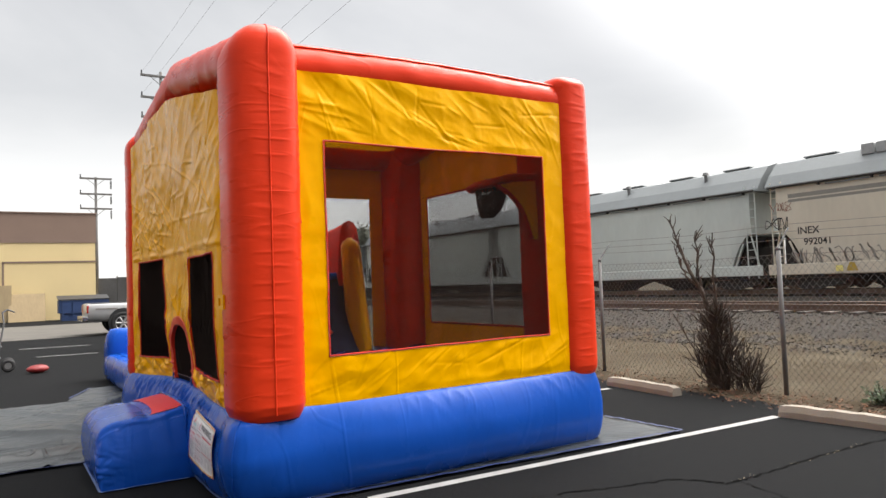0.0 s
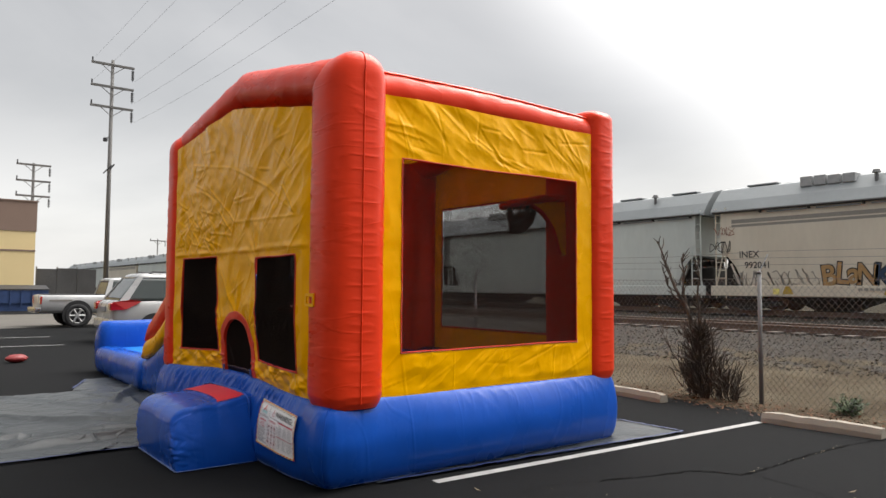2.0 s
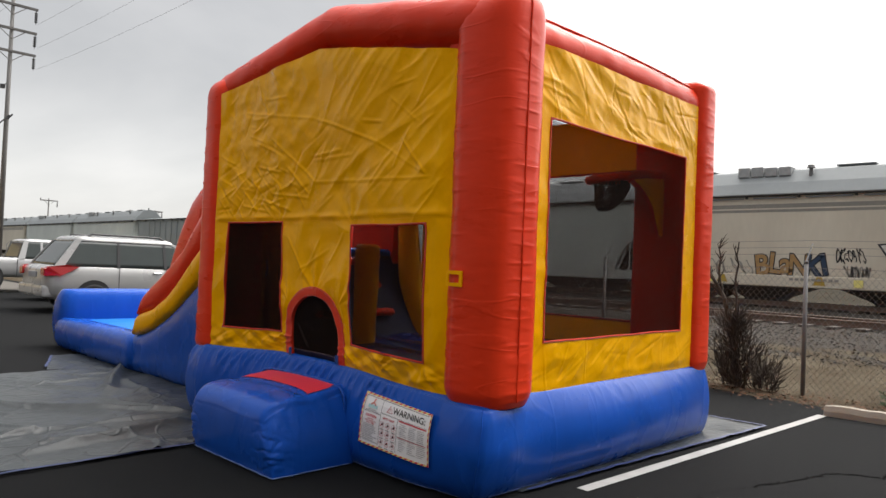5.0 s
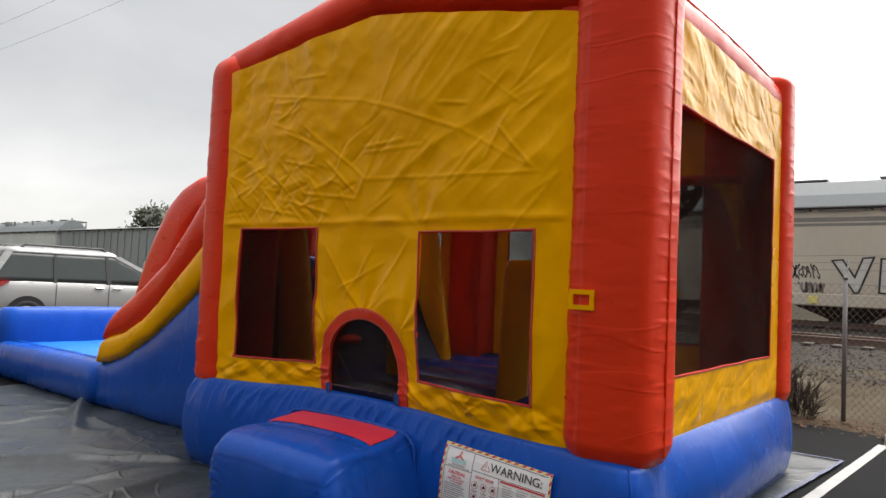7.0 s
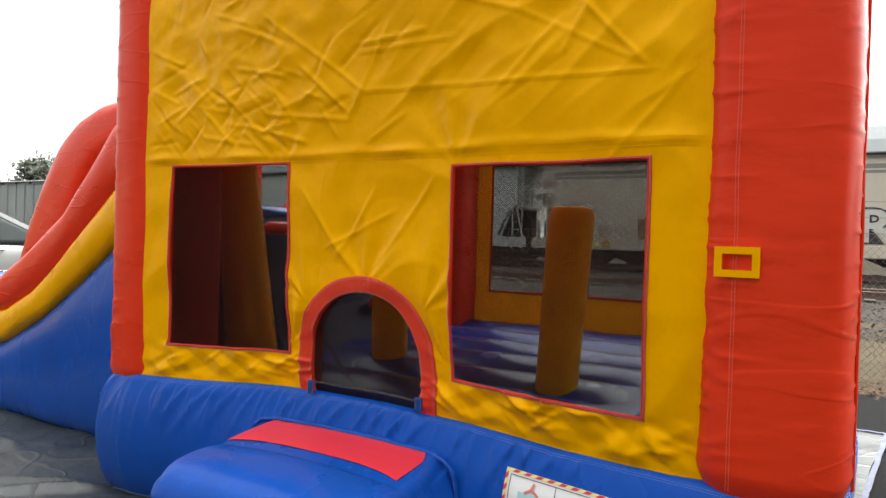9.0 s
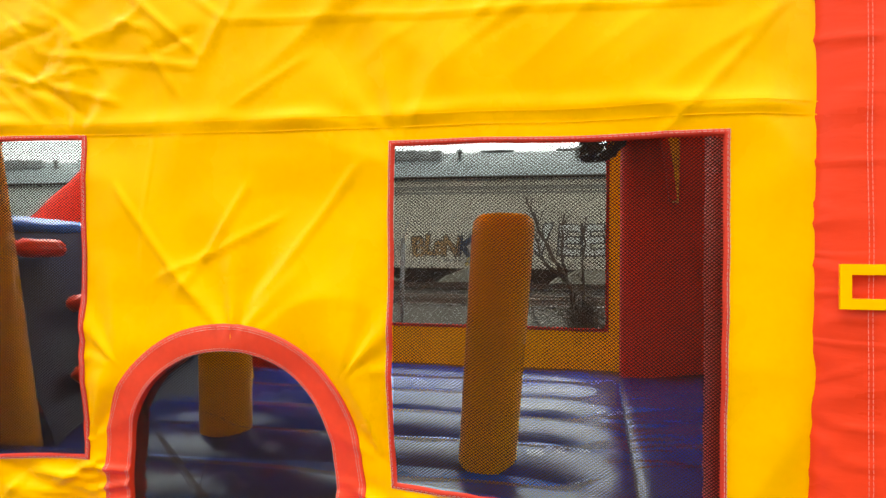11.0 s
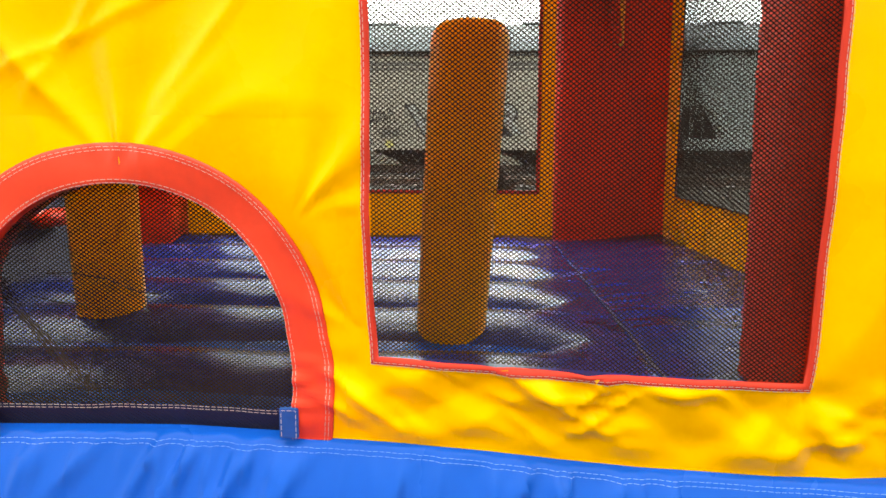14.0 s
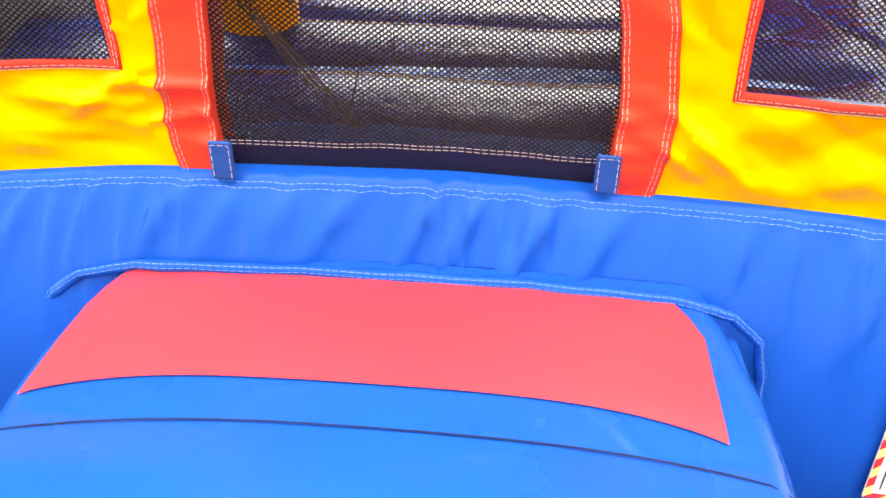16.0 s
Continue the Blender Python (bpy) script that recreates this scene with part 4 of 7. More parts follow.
for i in range(96):
    # slanting ones at the right, short crossing ones gathered at the left
    cy, cz = crease_rng.choice((crease_rng.uniform(5.6, 8.5), crease_rng.gauss(8.05, 0.3))), crease_rng.uniform(2.03, 3.15)
    cy = min(8.5, cy)
    if cy > 7.3 and crease_rng.random() < 0.6:
        cz = 2.03 + abs(crease_rng.gauss(0, 0.28))
    a = math.radians(crease_rng.gauss(-42, 14) if cy < 7.3 and crease_rng.random() < 0.75 else crease_rng.uniform(-60, 60))
    ln = crease_rng.uniform(0.15, 0.5) if cy < 7.3 else crease_rng.uniform(0.10, 0.36)
    CREASES.append((cy - math.cos(a) * ln / 2, cz - math.sin(a) * ln / 2, cy + math.cos(a) * ln / 2, cz + math.sin(a) * ln / 2, crease_rng.choice((1, 1, -1)) * crease_rng.uniform(0.002, 0.0065)))
for i in range(52):
    cy, cz = crease_rng.uniform(5.55, 8.5), crease_rng.uniform(0.74, 0.90)
    a, ln = math.radians(crease_rng.uniform(-50, 50)), crease_rng.uniform(0.08, 0.25)
    CREASES.append((cy - math.cos(a) * ln / 2, cz - math.sin(a) * ln / 2, cy + math.cos(a) * ln / 2, cz + math.sin(a) * ln / 2, crease_rng.uniform(0.005, 0.012)))
SIDE_CREASES = []
for i in range(60):
    low = i % 3 == 0
    cx, cz = crease_rng.uniform(2.05, 4.6), crease_rng.uniform(0.76, 1.0) if low else crease_rng.uniform(2.78, 3.2)
    a, ln = math.radians(crease_rng.gauss(28, 16) if low else crease_rng.gauss(-38, 18)), crease_rng.uniform(0.15, 0.6)
    SIDE_CREASES.append((cx - math.cos(a) * ln / 2, cz - math.sin(a) * ln / 2, cx + math.cos(a) * ln / 2, cz + math.sin(a) * ln / 2, crease_rng.choice((1, 1, -1)) * crease_rng.uniform(0.003, 0.008)))


def creased(u, v, creases):
    """The height that sharp fold lines add at a place."""
    w = 0.0
    for y0, z0, y1, z1, h in creases:
        dy, dz = y1 - y0, z1 - z0
        L = math.sqrt(dy * dy + dz * dz)
        s = ((u - y0) * dy + (v - z0) * dz) / L
        if s < -0.03 or s > L + 0.03:
            continue
        d = abs((u - y0) * dz - (v - z0) * dy) / L
        if d < 0.017:
            w += h * (1 - d / 0.017) ** 1.3 * min(1.0, (s + 0.03) * 14, (L + 0.03 - s) * 14)
    return w


# folds that fan out from a pulled corner: place, direction, height
FANS = [(6.62, 0.95, 1.2, 0.009), (7.60, 0.95, 1.9, 0.009), (7.1, 1.30, 1.57, 0.010), (6.74, 1.22, 2.3, 0.008), (7.48, 1.22, 0.8, 0.008), (5.72, 0.90, -1.6, 0.007), (6.58, 1.90, 1.4, 0.006), (7.63, 1.92, 1.6, 0.006), (5.5, 3.1, -2.2, 0.012)]


def folds_front(y, z):
    """Crumpled vinyl: long slanting folds above, fine creases low and at the left."""
    up = max(0.0, min(1.0, (z - 1.95) / 0.4))
    q = Vector((y * 1.35 + z * 1.55, z * 0.30 - y * 0.30, 1.7))
    right = max(0.25, min(1.0, (7.5 - y) / 0.9))
    w = 0.010 * up * right * (ridge(q * 1.25) ** 4 - 0.2) + 0.032 * up * right * noise.noise(q * 1.3) + 0.005 * up * right * (ridge(q * 2.9) ** 4 - 0.2) + 0.008 * up * (ridge(Vector((y * 2.2 - z * 1.2, z * 2.2, 4.0))) - 0.5)
    left = max(0.0, min(1.0, (y - 7.0) / 0.7))
    # crumpled facets that meet in sharp creases
    f1 = noise.voronoi(Vector((y * 4.2 + z * 0.8, z * 5.2, 2.0)))[0][0]
    f2 = noise.voronoi(Vector((y * 9.5, z * 10.5 + y, 7.0)))[0][0]
    f3 = noise.voronoi(q * 3.2)[0][0]
    w += up * (0.017 * left * (f1 - 0.4) + 0.009 * (0.25 + 0.75 * left) * (f2 - 0.4) + 0.015 * (1 - 0.6 * left) * (f3 - 0.4))
    w += 0.009 * left * up * (ridge(Vector((y * 3.2 - z * 2.0, z * 3.4 + y, 9.0))) - 0.5)
    low = max(0.0, min(1.0, (0.925 - z) / 0.05)) * max(0.12, min(1.0, abs(abs(y - ARCH_Y) - 0.385) / 0.09))
    # flat facets between slanting folds that cross
    fa = y * 3.0 + z * 5.0 + 0.55 * noise.noise((y * 2.6, z * 4.0, 3.0))
    fb = y * 4.1 - z * 6.5 + 0.60 * noise.noise((y * 2.2, z * 4.0, 8.0))
    w += 0.030 * low * (abs(fa % 1 - 0.5) - 0.25) + 0.026 * low * (abs(fb % 1 - 0.5) - 0.25)
    w += 0.010 * low * (noise.voronoi(Vector((y * 6.5 + z * 3, z * 11 - y * 1.5, 4.0)))[0][0] - 0.4) + 0.006 * low * (noise.voronoi(Vector((y * 15 - z * 6, z * 21 + y * 3, 1.0)))[0][0] - 0.4) + 0.004 * (1 - up) * (f1 - 0.4)
    mid = 1 - up
    w += 0.017 * mid * (ridge(Vector((y * 1.9 + z * 1.3, z * 1.6 - y * 0.9, 6.0))) - 0.5)
    w += 0.004 * noise.noise((y * 7, z * 7, 0.5))
    w += 1.5 * creased(y, z, CREASES)
    # the upper sheet is folded under along its seam above the windows
    w += 0.008 * math.exp(-((z - 1.985) / 0.028) ** 2) * min(1.0, max(0.0, (z - 1.955) / 0.010)) * (1 + 1.6 * noise.noise((y * 5, z * 12, 2)))
    for cy, cz, a0, h in FANS:
        dy, dz = y - cy, z - cz
        r = math.hypot(dy, dz)
        if r < 0.75:
            a = math.atan2(dz, dy) - a0
            a = (a + math.pi) % (2 * math.pi) - math.pi
            if abs(a) < 1.0:
                w += h * (2 * abs(math.cos(a * 4.5)) ** 2.5 - 0.8) * math.exp(-((r - 0.22) / 0.26) ** 2) * (1 - a * a)
    w *= max(0.0, min(1.0, (z - 0.70) / 0.05)) * max(0.0, min(1.0, (8.63 - y) / 0.10)) * max(0.0, min(1.0, (y - 5.48) / 0.07))
    return 0.005 * max(0.0, 1 - (z - 0.66) / 0.08) - w


def cells(lo, hi, marks, step):
    """Grid lines from lo to hi through all marks, about step apart."""
    ms = [lo] + sorted({m for m in marks if lo < m < hi}) + [hi]
    res = []
    for a, b in zip(ms, ms[1:]):
        n = max(1, round((b - a) / step))
        res += [a + (b - a) * i / n for i in range(n)]
    return res + [hi]


def holed(bm, us, vs, holes, place):
    """Faces over the grid us x vs, open where a hole (u0, u1, v0, v1) lies."""
    grid = {}
    def vert(i, j):
        if (i, j) not in grid:
            grid[i, j] = bm.verts.new(place(us[i], vs[j]))
        return grid[i, j]
    for i in range(len(us) - 1):
        for j in range(len(vs) - 1):
            u, v = (us[i] + us[i + 1]) / 2, (vs[j] + vs[j + 1]) / 2
            if any(a < u < b and c < v < d for a, b, c, d in holes):
                continue
            bm.faces.new((vert(i, j), vert(i + 1, j), vert(i + 1, j + 1), vert(i, j + 1)))
    return bm


W2 = (5.709, 6.596, 0.902, 1.900)
W1 = (7.609, 8.416, 0.902, 1.938)
ARCH_Y, ARCH_R, ARCH_SPRING = 7.115, 0.415, 0.945
DOOR = (ARCH_Y - 0.455, ARCH_Y + 0.455, 0.66, 1.42)


def front_place(y, z, out=0.0):
    if z > 2.05:
        z = 2.05 + (z - 2.05) / 1.25 * (interp(y, GABLE) - 2.05)
    wob = 0.007 * noise.noise((y * 3.1, z * 2.3, 0)) + 0.004 * noise.noise((y * 3.1, z * 7, 3))
    zz = z + (rim(y) - 0.70) * max(0.0, min(1.0, (1.6 - z) / 0.9)) + 0.007 * noise.noise((y * 2.4, z * 1.7, 5))
    return Vector((front_x(y, zz) + folds_front(y, z) - out, y + wob, zz))


bm = bmesh.new()
us = cells(5.475, 8.64, [W2[0], W2[1], W1[0], W1[1], DOOR[0], DOOR[1]], 0.0118)
vs = cells(0.66, 3.30, [W2[2], W2[3], W1[2], W1[3], DOOR[3], 2.05], 0.0118)
holed(bm, us, vs, [W2, W1, DOOR], front_place)


def arch_points(r, n=40):
    """The doorway's outline from its right foot over the top to its left foot."""
    m = max(10, n // 4)
    pts = []
    for i in range(m + 1):
        pts.append((ARCH_Y - r - 0.012 * math.sin(i / m * 3.1), 0.68 + (ARCH_SPRING - 0.68) * i / m))
    for i in range(1, n):
        a = math.pi * i / n
        pts.append((ARCH_Y - r * math.cos(a), ARCH_SPRING + r * math.sin(a) * 1.0))
    for i in range(m + 1):
        pts.append((ARCH_Y + r + 0.012 * math.sin((m - i) / m * 3.1), ARCH_SPRING - (ARCH_SPRING - 0.68) * i / m))
    return pts


def to_rect(p):
    """The point of the door's rectangular cut straight outward from p."""
    dy, dz = p[0] - ARCH_Y, p[1] - 0.68
    k = min((DOOR[1] - ARCH_Y) / max(1e-6, abs(dy)), (DOOR[3] - 0.68) / max(1e-6, abs(dz)))
    return ARCH_Y + dy * k, 0.68 + dz * k - (0.02 if dz < 0.01 else 0)


inner = [(p, to_rect(p)) for p in arch_points(ARCH_R - 0.045, 168)]
for side in (DOOR[0], DOOR[1]):
    i = next(i for i in range(len(inner) - 1) if (abs(inner[i][1][0] - side) < 1e-6) != (abs(inner[i + 1][1][0] - side) < 1e-6))
    a, b = inner[i][0], inner[i + 1][0]
    inner.insert(i + 1, (((a[0] + b[0]) / 2, (a[1] + b[1]) / 2), (side, DOOR[3])))
rows = []
for p, q in inner:
    rows.append([bm.verts.new(front_place(p[0] + (q[0] - p[0]) * t, p[1] + (q[1] - p[1]) * t, -0.0005 if t > 1 else 0.0)) for t in (0, 0.1, 0.2, 0.3, 0.4, 0.5, 0.6, 0.7, 0.8, 0.9, 1.015)])
for a, b in zip(rows, rows[1:]):
    for j in range(10):
        bm.faces.new((a[j], b[j], b[j + 1], a[j + 1]))
front = part("front_sheet", bm, M["yellow_sheet"], house, "crumpled yellow vinyl front sheet with a sewn seam", smooth=True)

# red binding round the doorway, with a rolled edge
bm = bmesh.new()
loft(bm, [[front_place(y, z, o) for y, z in arch_points(r, 120)] for r, o in ((ARCH_R + 0.003, 0.001), (ARCH_R + 0.002, 0.005), (ARCH_R - 0.002, 0.0065), (ARCH_R - 0.01, 0.007), (ARCH_R - 0.04, 0.007), (ARCH_R - 0.074, 0.007), (ARCH_R - 0.081, 0.0065), (ARCH_R - 0.0835, 0.005), (ARCH_R - 0.084, 0.0), (ARCH_R - 0.082, -0.03), (ARCH_R - 0.079, -0.085))], loop=False)
door_trim = part("door_trim", bm, M["red_arch"], house, "red vinyl binding round the arched doorway", smooth=True)
for r in (ARCH_R - 0.006, ARCH_R - 0.013, ARCH_R - 0.075, ARCH_R - 0.082):
    bm = bmesh.new()
    dashed(bm, [front_place(y, z, 0.0085) for y, z in arch_points(r, 120)], 0.0011, (-1, 0, 0))
    part("stitching", bm, M["thread"], door_trim)
for s in (-1, 1):
    bm = bmesh.new()
    y = ARCH_Y + s * (ARCH_R - 0.082)
    c = front_place(y, 0.76, 0.009)
    box(bm, c.x - 0.004, c.x + 0.004, y - 0.021, y + 0.021, 0.742, 0.812, 0.003, 1)
    tab = part("tab", bm, M["blue_tab"], door_trim, "blue vinyl tab")
    bm = bmesh.new()
    dashed(bm, [(c.x - 0.0055, y - 0.016, 0.745), (c.x - 0.0055, y - 0.016, 0.806), (c.x - 0.0055, y + 0.016, 0.806), (c.x - 0.0055, y + 0.016, 0.745)], 0.0012, (-1, 0, 0))
    part("stitching", bm, M["thread"], tab)


def window_trim(rect, place, wide, parent, normal, name="window_trim"):
    """A narrow red binding round a window with two lines of stitching."""
    u0, u1, v0, v1 = rect
    def loop_at(o):
        pts = []
        for (a, b), (c, d) in (((u0 - o, v0 - o), (u1 + o, v0 - o)), ((u1 + o, v0 - o), (u1 + o, v1 + o)), ((u1 + o, v1 + o), (u0 - o, v1 + o)), ((u0 - o, v1 + o), (u0 - o, v0 - o))):
            for i in range(24):
                pts.append((a + (c - a) * i / 24, b + (d - b) * i / 24))
        return pts
    bm = bmesh.new()
    loft(bm, [[place(u, v, o) for u, v in loop_at(w)] for w, o in ((wide, 0.001), (wide * 0.85, 0.006), (0.0, 0.007), (-0.004, 0.0))], caps=False)
    ob = part(name, bm, M["red_trim"], parent, "narrow red binding round the mesh window", smooth=True)
    for w in (wide * 0.85, wide * 0.50):
        bm = bmesh.new()
        pts = [place(u, v, 0.009) for u, v in loop_at(w)]
        dashed(bm, pts + pts[:1], 0.0010, normal)
        part("stitching", bm, M["thread"], ob)
    return ob


window_trim(W2, front_place, 0.0135, house, (-1, 0, 0))
window_trim(W1, front_place, 0.0135, house, (-1, 0, 0))

# hem above the windows
for z, w in ((1.952, 0.003), (1.985, 0.002)):
    bm = bmesh.new()
    ribbon(bm, [front_place(y, z, 0.003) for y in steps(5.46, 8.60, 110)], w, (-1, 0, 0))
    part("hem_stitching", bm, M["yellow"], front)


def net(name, rect, point, parent, normal, pitch=0.0114, wire=0.0031, inside=None, depth=0.72):
    """Diamond netting: two sets of slanting cords across a window, flat and edgewise strips making each cord."""
    u0, u1, v0, v1 = rect
    bm = bmesh.new()
    slope = 0.80
    deep = Vector(normal) * wire * depth
    for sgn in (1, -1):
        lo, hi = (u0 - (v1 - v0) / slope, u1) if sgn > 0 else (u0, u1 + (v1 - v0) / slope)
        c = lo
        while c < hi:
            if sgn > 0:
                va, vb = max(v0, v0 + (u0 - c) * slope), min(v1, v0 + (u1 - c) * slope)
            else:
                va, vb = max(v0, v0 + (c - u1) * slope), min(v1, v0 + (c - u0) * slope)
            if vb - va > 0.004:
                n = max(1, int((vb - va) / (0.10 if inside is None else 0.02)))
                h = wire * 0.64
                prev = None
                for i in range(n + 1):
                    v = va + (vb - va) * i / n
                    u = c + sgn * (v - v0) / slope
                    ok = inside is None or inside(u, v)
                    row = None
                    if ok:
                        p = point(u, v)
                        row = (bm.verts.new(point(u - h, v)), bm.verts.new(point(u + h, v)), bm.verts.new(p - deep), bm.verts.new(p + deep))
                    if prev and row:
                        bm.faces.new((prev[0], prev[1], row[1], row[0]))
                        bm.faces.new((prev[2], prev[3], row[3], row[2]))
                    prev = row
            c += pitch
    return part(name, bm, M["net"], parent, "black diamond safety netting", fix=False)


def flat_front(y, z, back=0.0):
    """The front sheet's place without its folds."""
    zz = z + (rim(y) - 0.70) * max(0.0, min(1.0, (1.6 - z) / 0.9))
    return Vector((front_x(y, zz) + back + sag(y, z), y, zz))


def sag(u, v):
    return 0.012 * noise.noise((u * 1.4, v * 1.4, 12))


net("window_net", W2, lambda u, v: flat_front(u, v, 0.010), house, (1, 0, 0))
net("window_net", W1, lambda u, v: flat_front(u, v, 0.010), house, (1, 0, 0), depth=1.0)
net("door_net", (ARCH_Y - 0.40, ARCH_Y + 0.40, 0.68, 1.36), lambda u, v: flat_front(u, v, 0.03), house, (1, 0, 0), wire=0.0034, depth=1.0,
    inside=lambda u, v: v < ARCH_SPRING or (u - ARCH_Y) ** 2 + (v - ARCH_SPRING) ** 2 < 0.16)
# dark hem along the door net's foot
bm = bmesh.new()
for ya, yb in zip(steps(6.74, 7.50, 16), steps(6.74, 7.50, 16)[1:]):
    quad(bm, flat_front(ya, 0.66, 0.034), flat_front(yb, 0.66, 0.034), flat_front(yb, 0.757, 0.027), flat_front(ya, 0.750, 0.027))
hem = part("net_hem", bm, M["hem"], house, "dark blue hem along the door netting")
for dz in (0, 0.007):
    bm = bmesh.new()
    dashed(bm, [flat_front(y, 0.745 + dz + 0.004 * noise.noise((y * 9, 0, 0)), 0.022) for y in steps(6.75, 7.49, 90)], 0.0013, (-1, 0, 0))
    part("stitching", bm, M["thread"], hem)


# the door net is loose: a doubled fold and a few thin creases hang in it
rnd = random.Random(15)
bm = bmesh.new()
for k in range(6):
    o = (k - 2.5) * 0.0095
    pts = [Vector((1.515 + 0.006 * noise.noise((k, i, 0)), y + o * (0.8 + 0.5 * i / 6) + rnd.uniform(-0.002, 0.002), z + o * 0.6)) for i, (y, z) in enumerate(((7.440, 1.140), (7.405, 1.085), (7.370, 1.02), (7.325, 0.97), (7.285, 0.92), (7.245, 0.875), (7.222, 0.845)))]
    ribbon(bm, pts, 0.0024, (-1, 0, 0))
part("net_fold", bm, M["net"], house, "dark doubled fold of the door netting", fix=False)
for pts in ([(7.205, 0.935), (7.214, 0.90), (7.224, 0.86), (7.228, 0.82)], [(7.30, 1.098), (7.25, 1.10), (7.17, 1.088), (7.10, 1.06), (7.04, 1.055)], [(7.34, 1.05), (7.28, 1.035), (7.20, 1.032)], [(7.25, 0.845), (7.22, 0.838), (7.19, 0.85)]):
    bm = bmesh.new()
    fine_pts = [Vector((1.517, a[0] + (b[0] - a[0]) * t / 4, a[1] + (b[1] - a[1]) * t / 4 + 0.002 * noise.noise((a[0] * 20 + t, 3, 1)))) for a, b in zip(pts, pts[1:]) for t in range(4)]
    ribbon(bm, fine_pts, 0.0024, (-1, 0, 0))
    part("net_crease", bm, M["net"], house, fix=False)

# ---- right side sheet
SW = (2.20, 4.44, 1.065, 2.745)


def folds_side(x, z):
    up = max(0.0, min(1.0, (z - 2.7) / 0.12))
    low = max(0.0, min(1.0, (1.1 - z) / 0.08))
    slant = z * 1.0 + x * (0.62 if z > 2 else -0.55)
    along = x * 1.0 - z * (0.62 if z > 2 else -0.55)
    f1 = noise.voronoi(Vector((along * 1.3, slant * 5.0, 5.0)))[0][0]
    f2 = noise.voronoi(Vector((along * 4.0, slant * 10.0, 9.0)))[0][0]
    w = (up + low) * (0.012 * (f1 - 0.4) + 0.006 * (f2 - 0.4))
    w += 0.014 * up * (ridge(Vector((x * 1.5 + z * 2.6, z * 1.6 - x * 0.6, 2.2))) - 0.5) + 0.014 * low * (ridge(Vector((x * 1.7 - z * 3.0, z * 2.2 + x * 0.8, 8.0))) - 0.5)
    w += 0.006 * (ridge(Vector((x * 3, z * 2, 1))) - 0.5) + 0.004 * noise.noise((x * 8, z * 8, 2))
    w += 0.9 * creased(x, z, SIDE_CREASES) if x < 4.75 else 0.0
    w *= max(0.0, min(1.0, (z - 0.71) / 0.06)) * max(0.0, min(1.0, (x - 1.96) / 0.08)) * max(0.0, min(1.0, (4.70 - x) / 0.08) if x < 5 else 1.0)
    return w - 0.005 * max(0.0, 1 - (z - 0.66) / 0.08)


def side_place(x, z, out=0.0):
    return Vector((x + 0.005 * noise.noise((x * 2, z * 3, 1)), SIDE_Y - folds_side(x, z) - out + 0.012 * (x - 3.3) / 1.4, z + 0.012 * noise.noise((x * 1.7, z * 2, 4)) + 0.02 * (x - 1.95) / 2.7))


bm = bmesh.new()
holed(bm, cells(1.93, 4.72, SW[:2], 0.012), cells(0.66, 3.30, SW[2:], 0.012), [SW], side_place)
part("side_sheet", bm, M["yellow_sheet"], house, "crumpled yellow vinyl side sheet", smooth=True)
window_trim(SW, side_place, 0.013, house, (0, -1, 0))
net("window_net", SW, lambda u, v: Vector((u, SIDE_Y + 0.012 + sag(u, v), v + 0.02 * (u - 1.95) / 2.7)), house, (0, 1, 0), pitch=0.0140, wire=0.0036, depth=0.34)

# ---- back and left sheets
BW = (5.97, 8.28, 1.08, 2.76)
bm = bmesh.new()
def back_place(y, z, out=0.0):
    return Vector((BACK_X + folds_side(y, z) + out, y, z))
holed(bm, cells(5.5, 8.6, BW[:2], 0.05), cells(0.66, 3.42, BW[2:], 0.05), [BW], back_place)
part("back_sheet", bm, M["yellow_sheet"], house, "yellow vinyl back sheet", smooth=True)
window_trim(BW, lambda u, v, o=0: back_place(u, v, -o), 0.022, house, (1, 0, 0))
net("window_net", BW, lambda u, v: Vector((BACK_X + 0.01 + sag(u, v), u, v)), house, (1, 0, 0), pitch=0.0114, wire=0.0025, depth=0.25)
LW = (2.05, 4.42, 0.60, 2.80)
bm = bmesh.new()
holed(bm, cells(1.7, 4.8, LW[:2], 0.08), cells(0.62, 3.38, LW[2:], 0.08), [LW], lambda x, z: Vector((x, LEFT_Y - 0.05 + folds_side(x, z), z)))
part("left_sheet", bm, M["yellow_sheet"], house, "yellow vinyl sheet with the opening to the slide", smooth=True)

# ---- jumping floor with crosswise tubes
FLOOR_Z = 0.76
bm = bmesh.new()
def floor_z(x, y):
    """Crosswise tubes that die out into a smooth pad along one side, with a sewn seam in it."""
    t = abs(math.sin((x - 1.69) / 0.585 * math.pi))
    f = max(0.0, min(1.0, (y - 5.96) / 0.34))
    f = f * f * (3 - 2 * f)
    side = max(0.0, (5.885 - y) / 0.6)
    z = FLOOR_Z - 0.005 - (0.080 - 0.105 * t ** 0.6) * f + 0.015 * (1 - f)
    z += 0.05 * side ** 0.8 - 0.004 * math.exp(-((y - 5.885) / 0.02) ** 2)
    z += 0.005 * ridge(Vector((x * 6, y * 1.5, 2))) ** 3 * math.exp(-((y - 5.80) / 0.09) ** 2)
    return z + 0.008 * noise.noise((x * 4, y * 2.5, 7))
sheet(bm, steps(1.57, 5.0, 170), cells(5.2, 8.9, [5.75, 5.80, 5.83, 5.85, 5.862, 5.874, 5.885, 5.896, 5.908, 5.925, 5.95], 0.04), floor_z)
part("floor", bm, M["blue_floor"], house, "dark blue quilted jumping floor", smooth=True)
bm = bmesh.new()
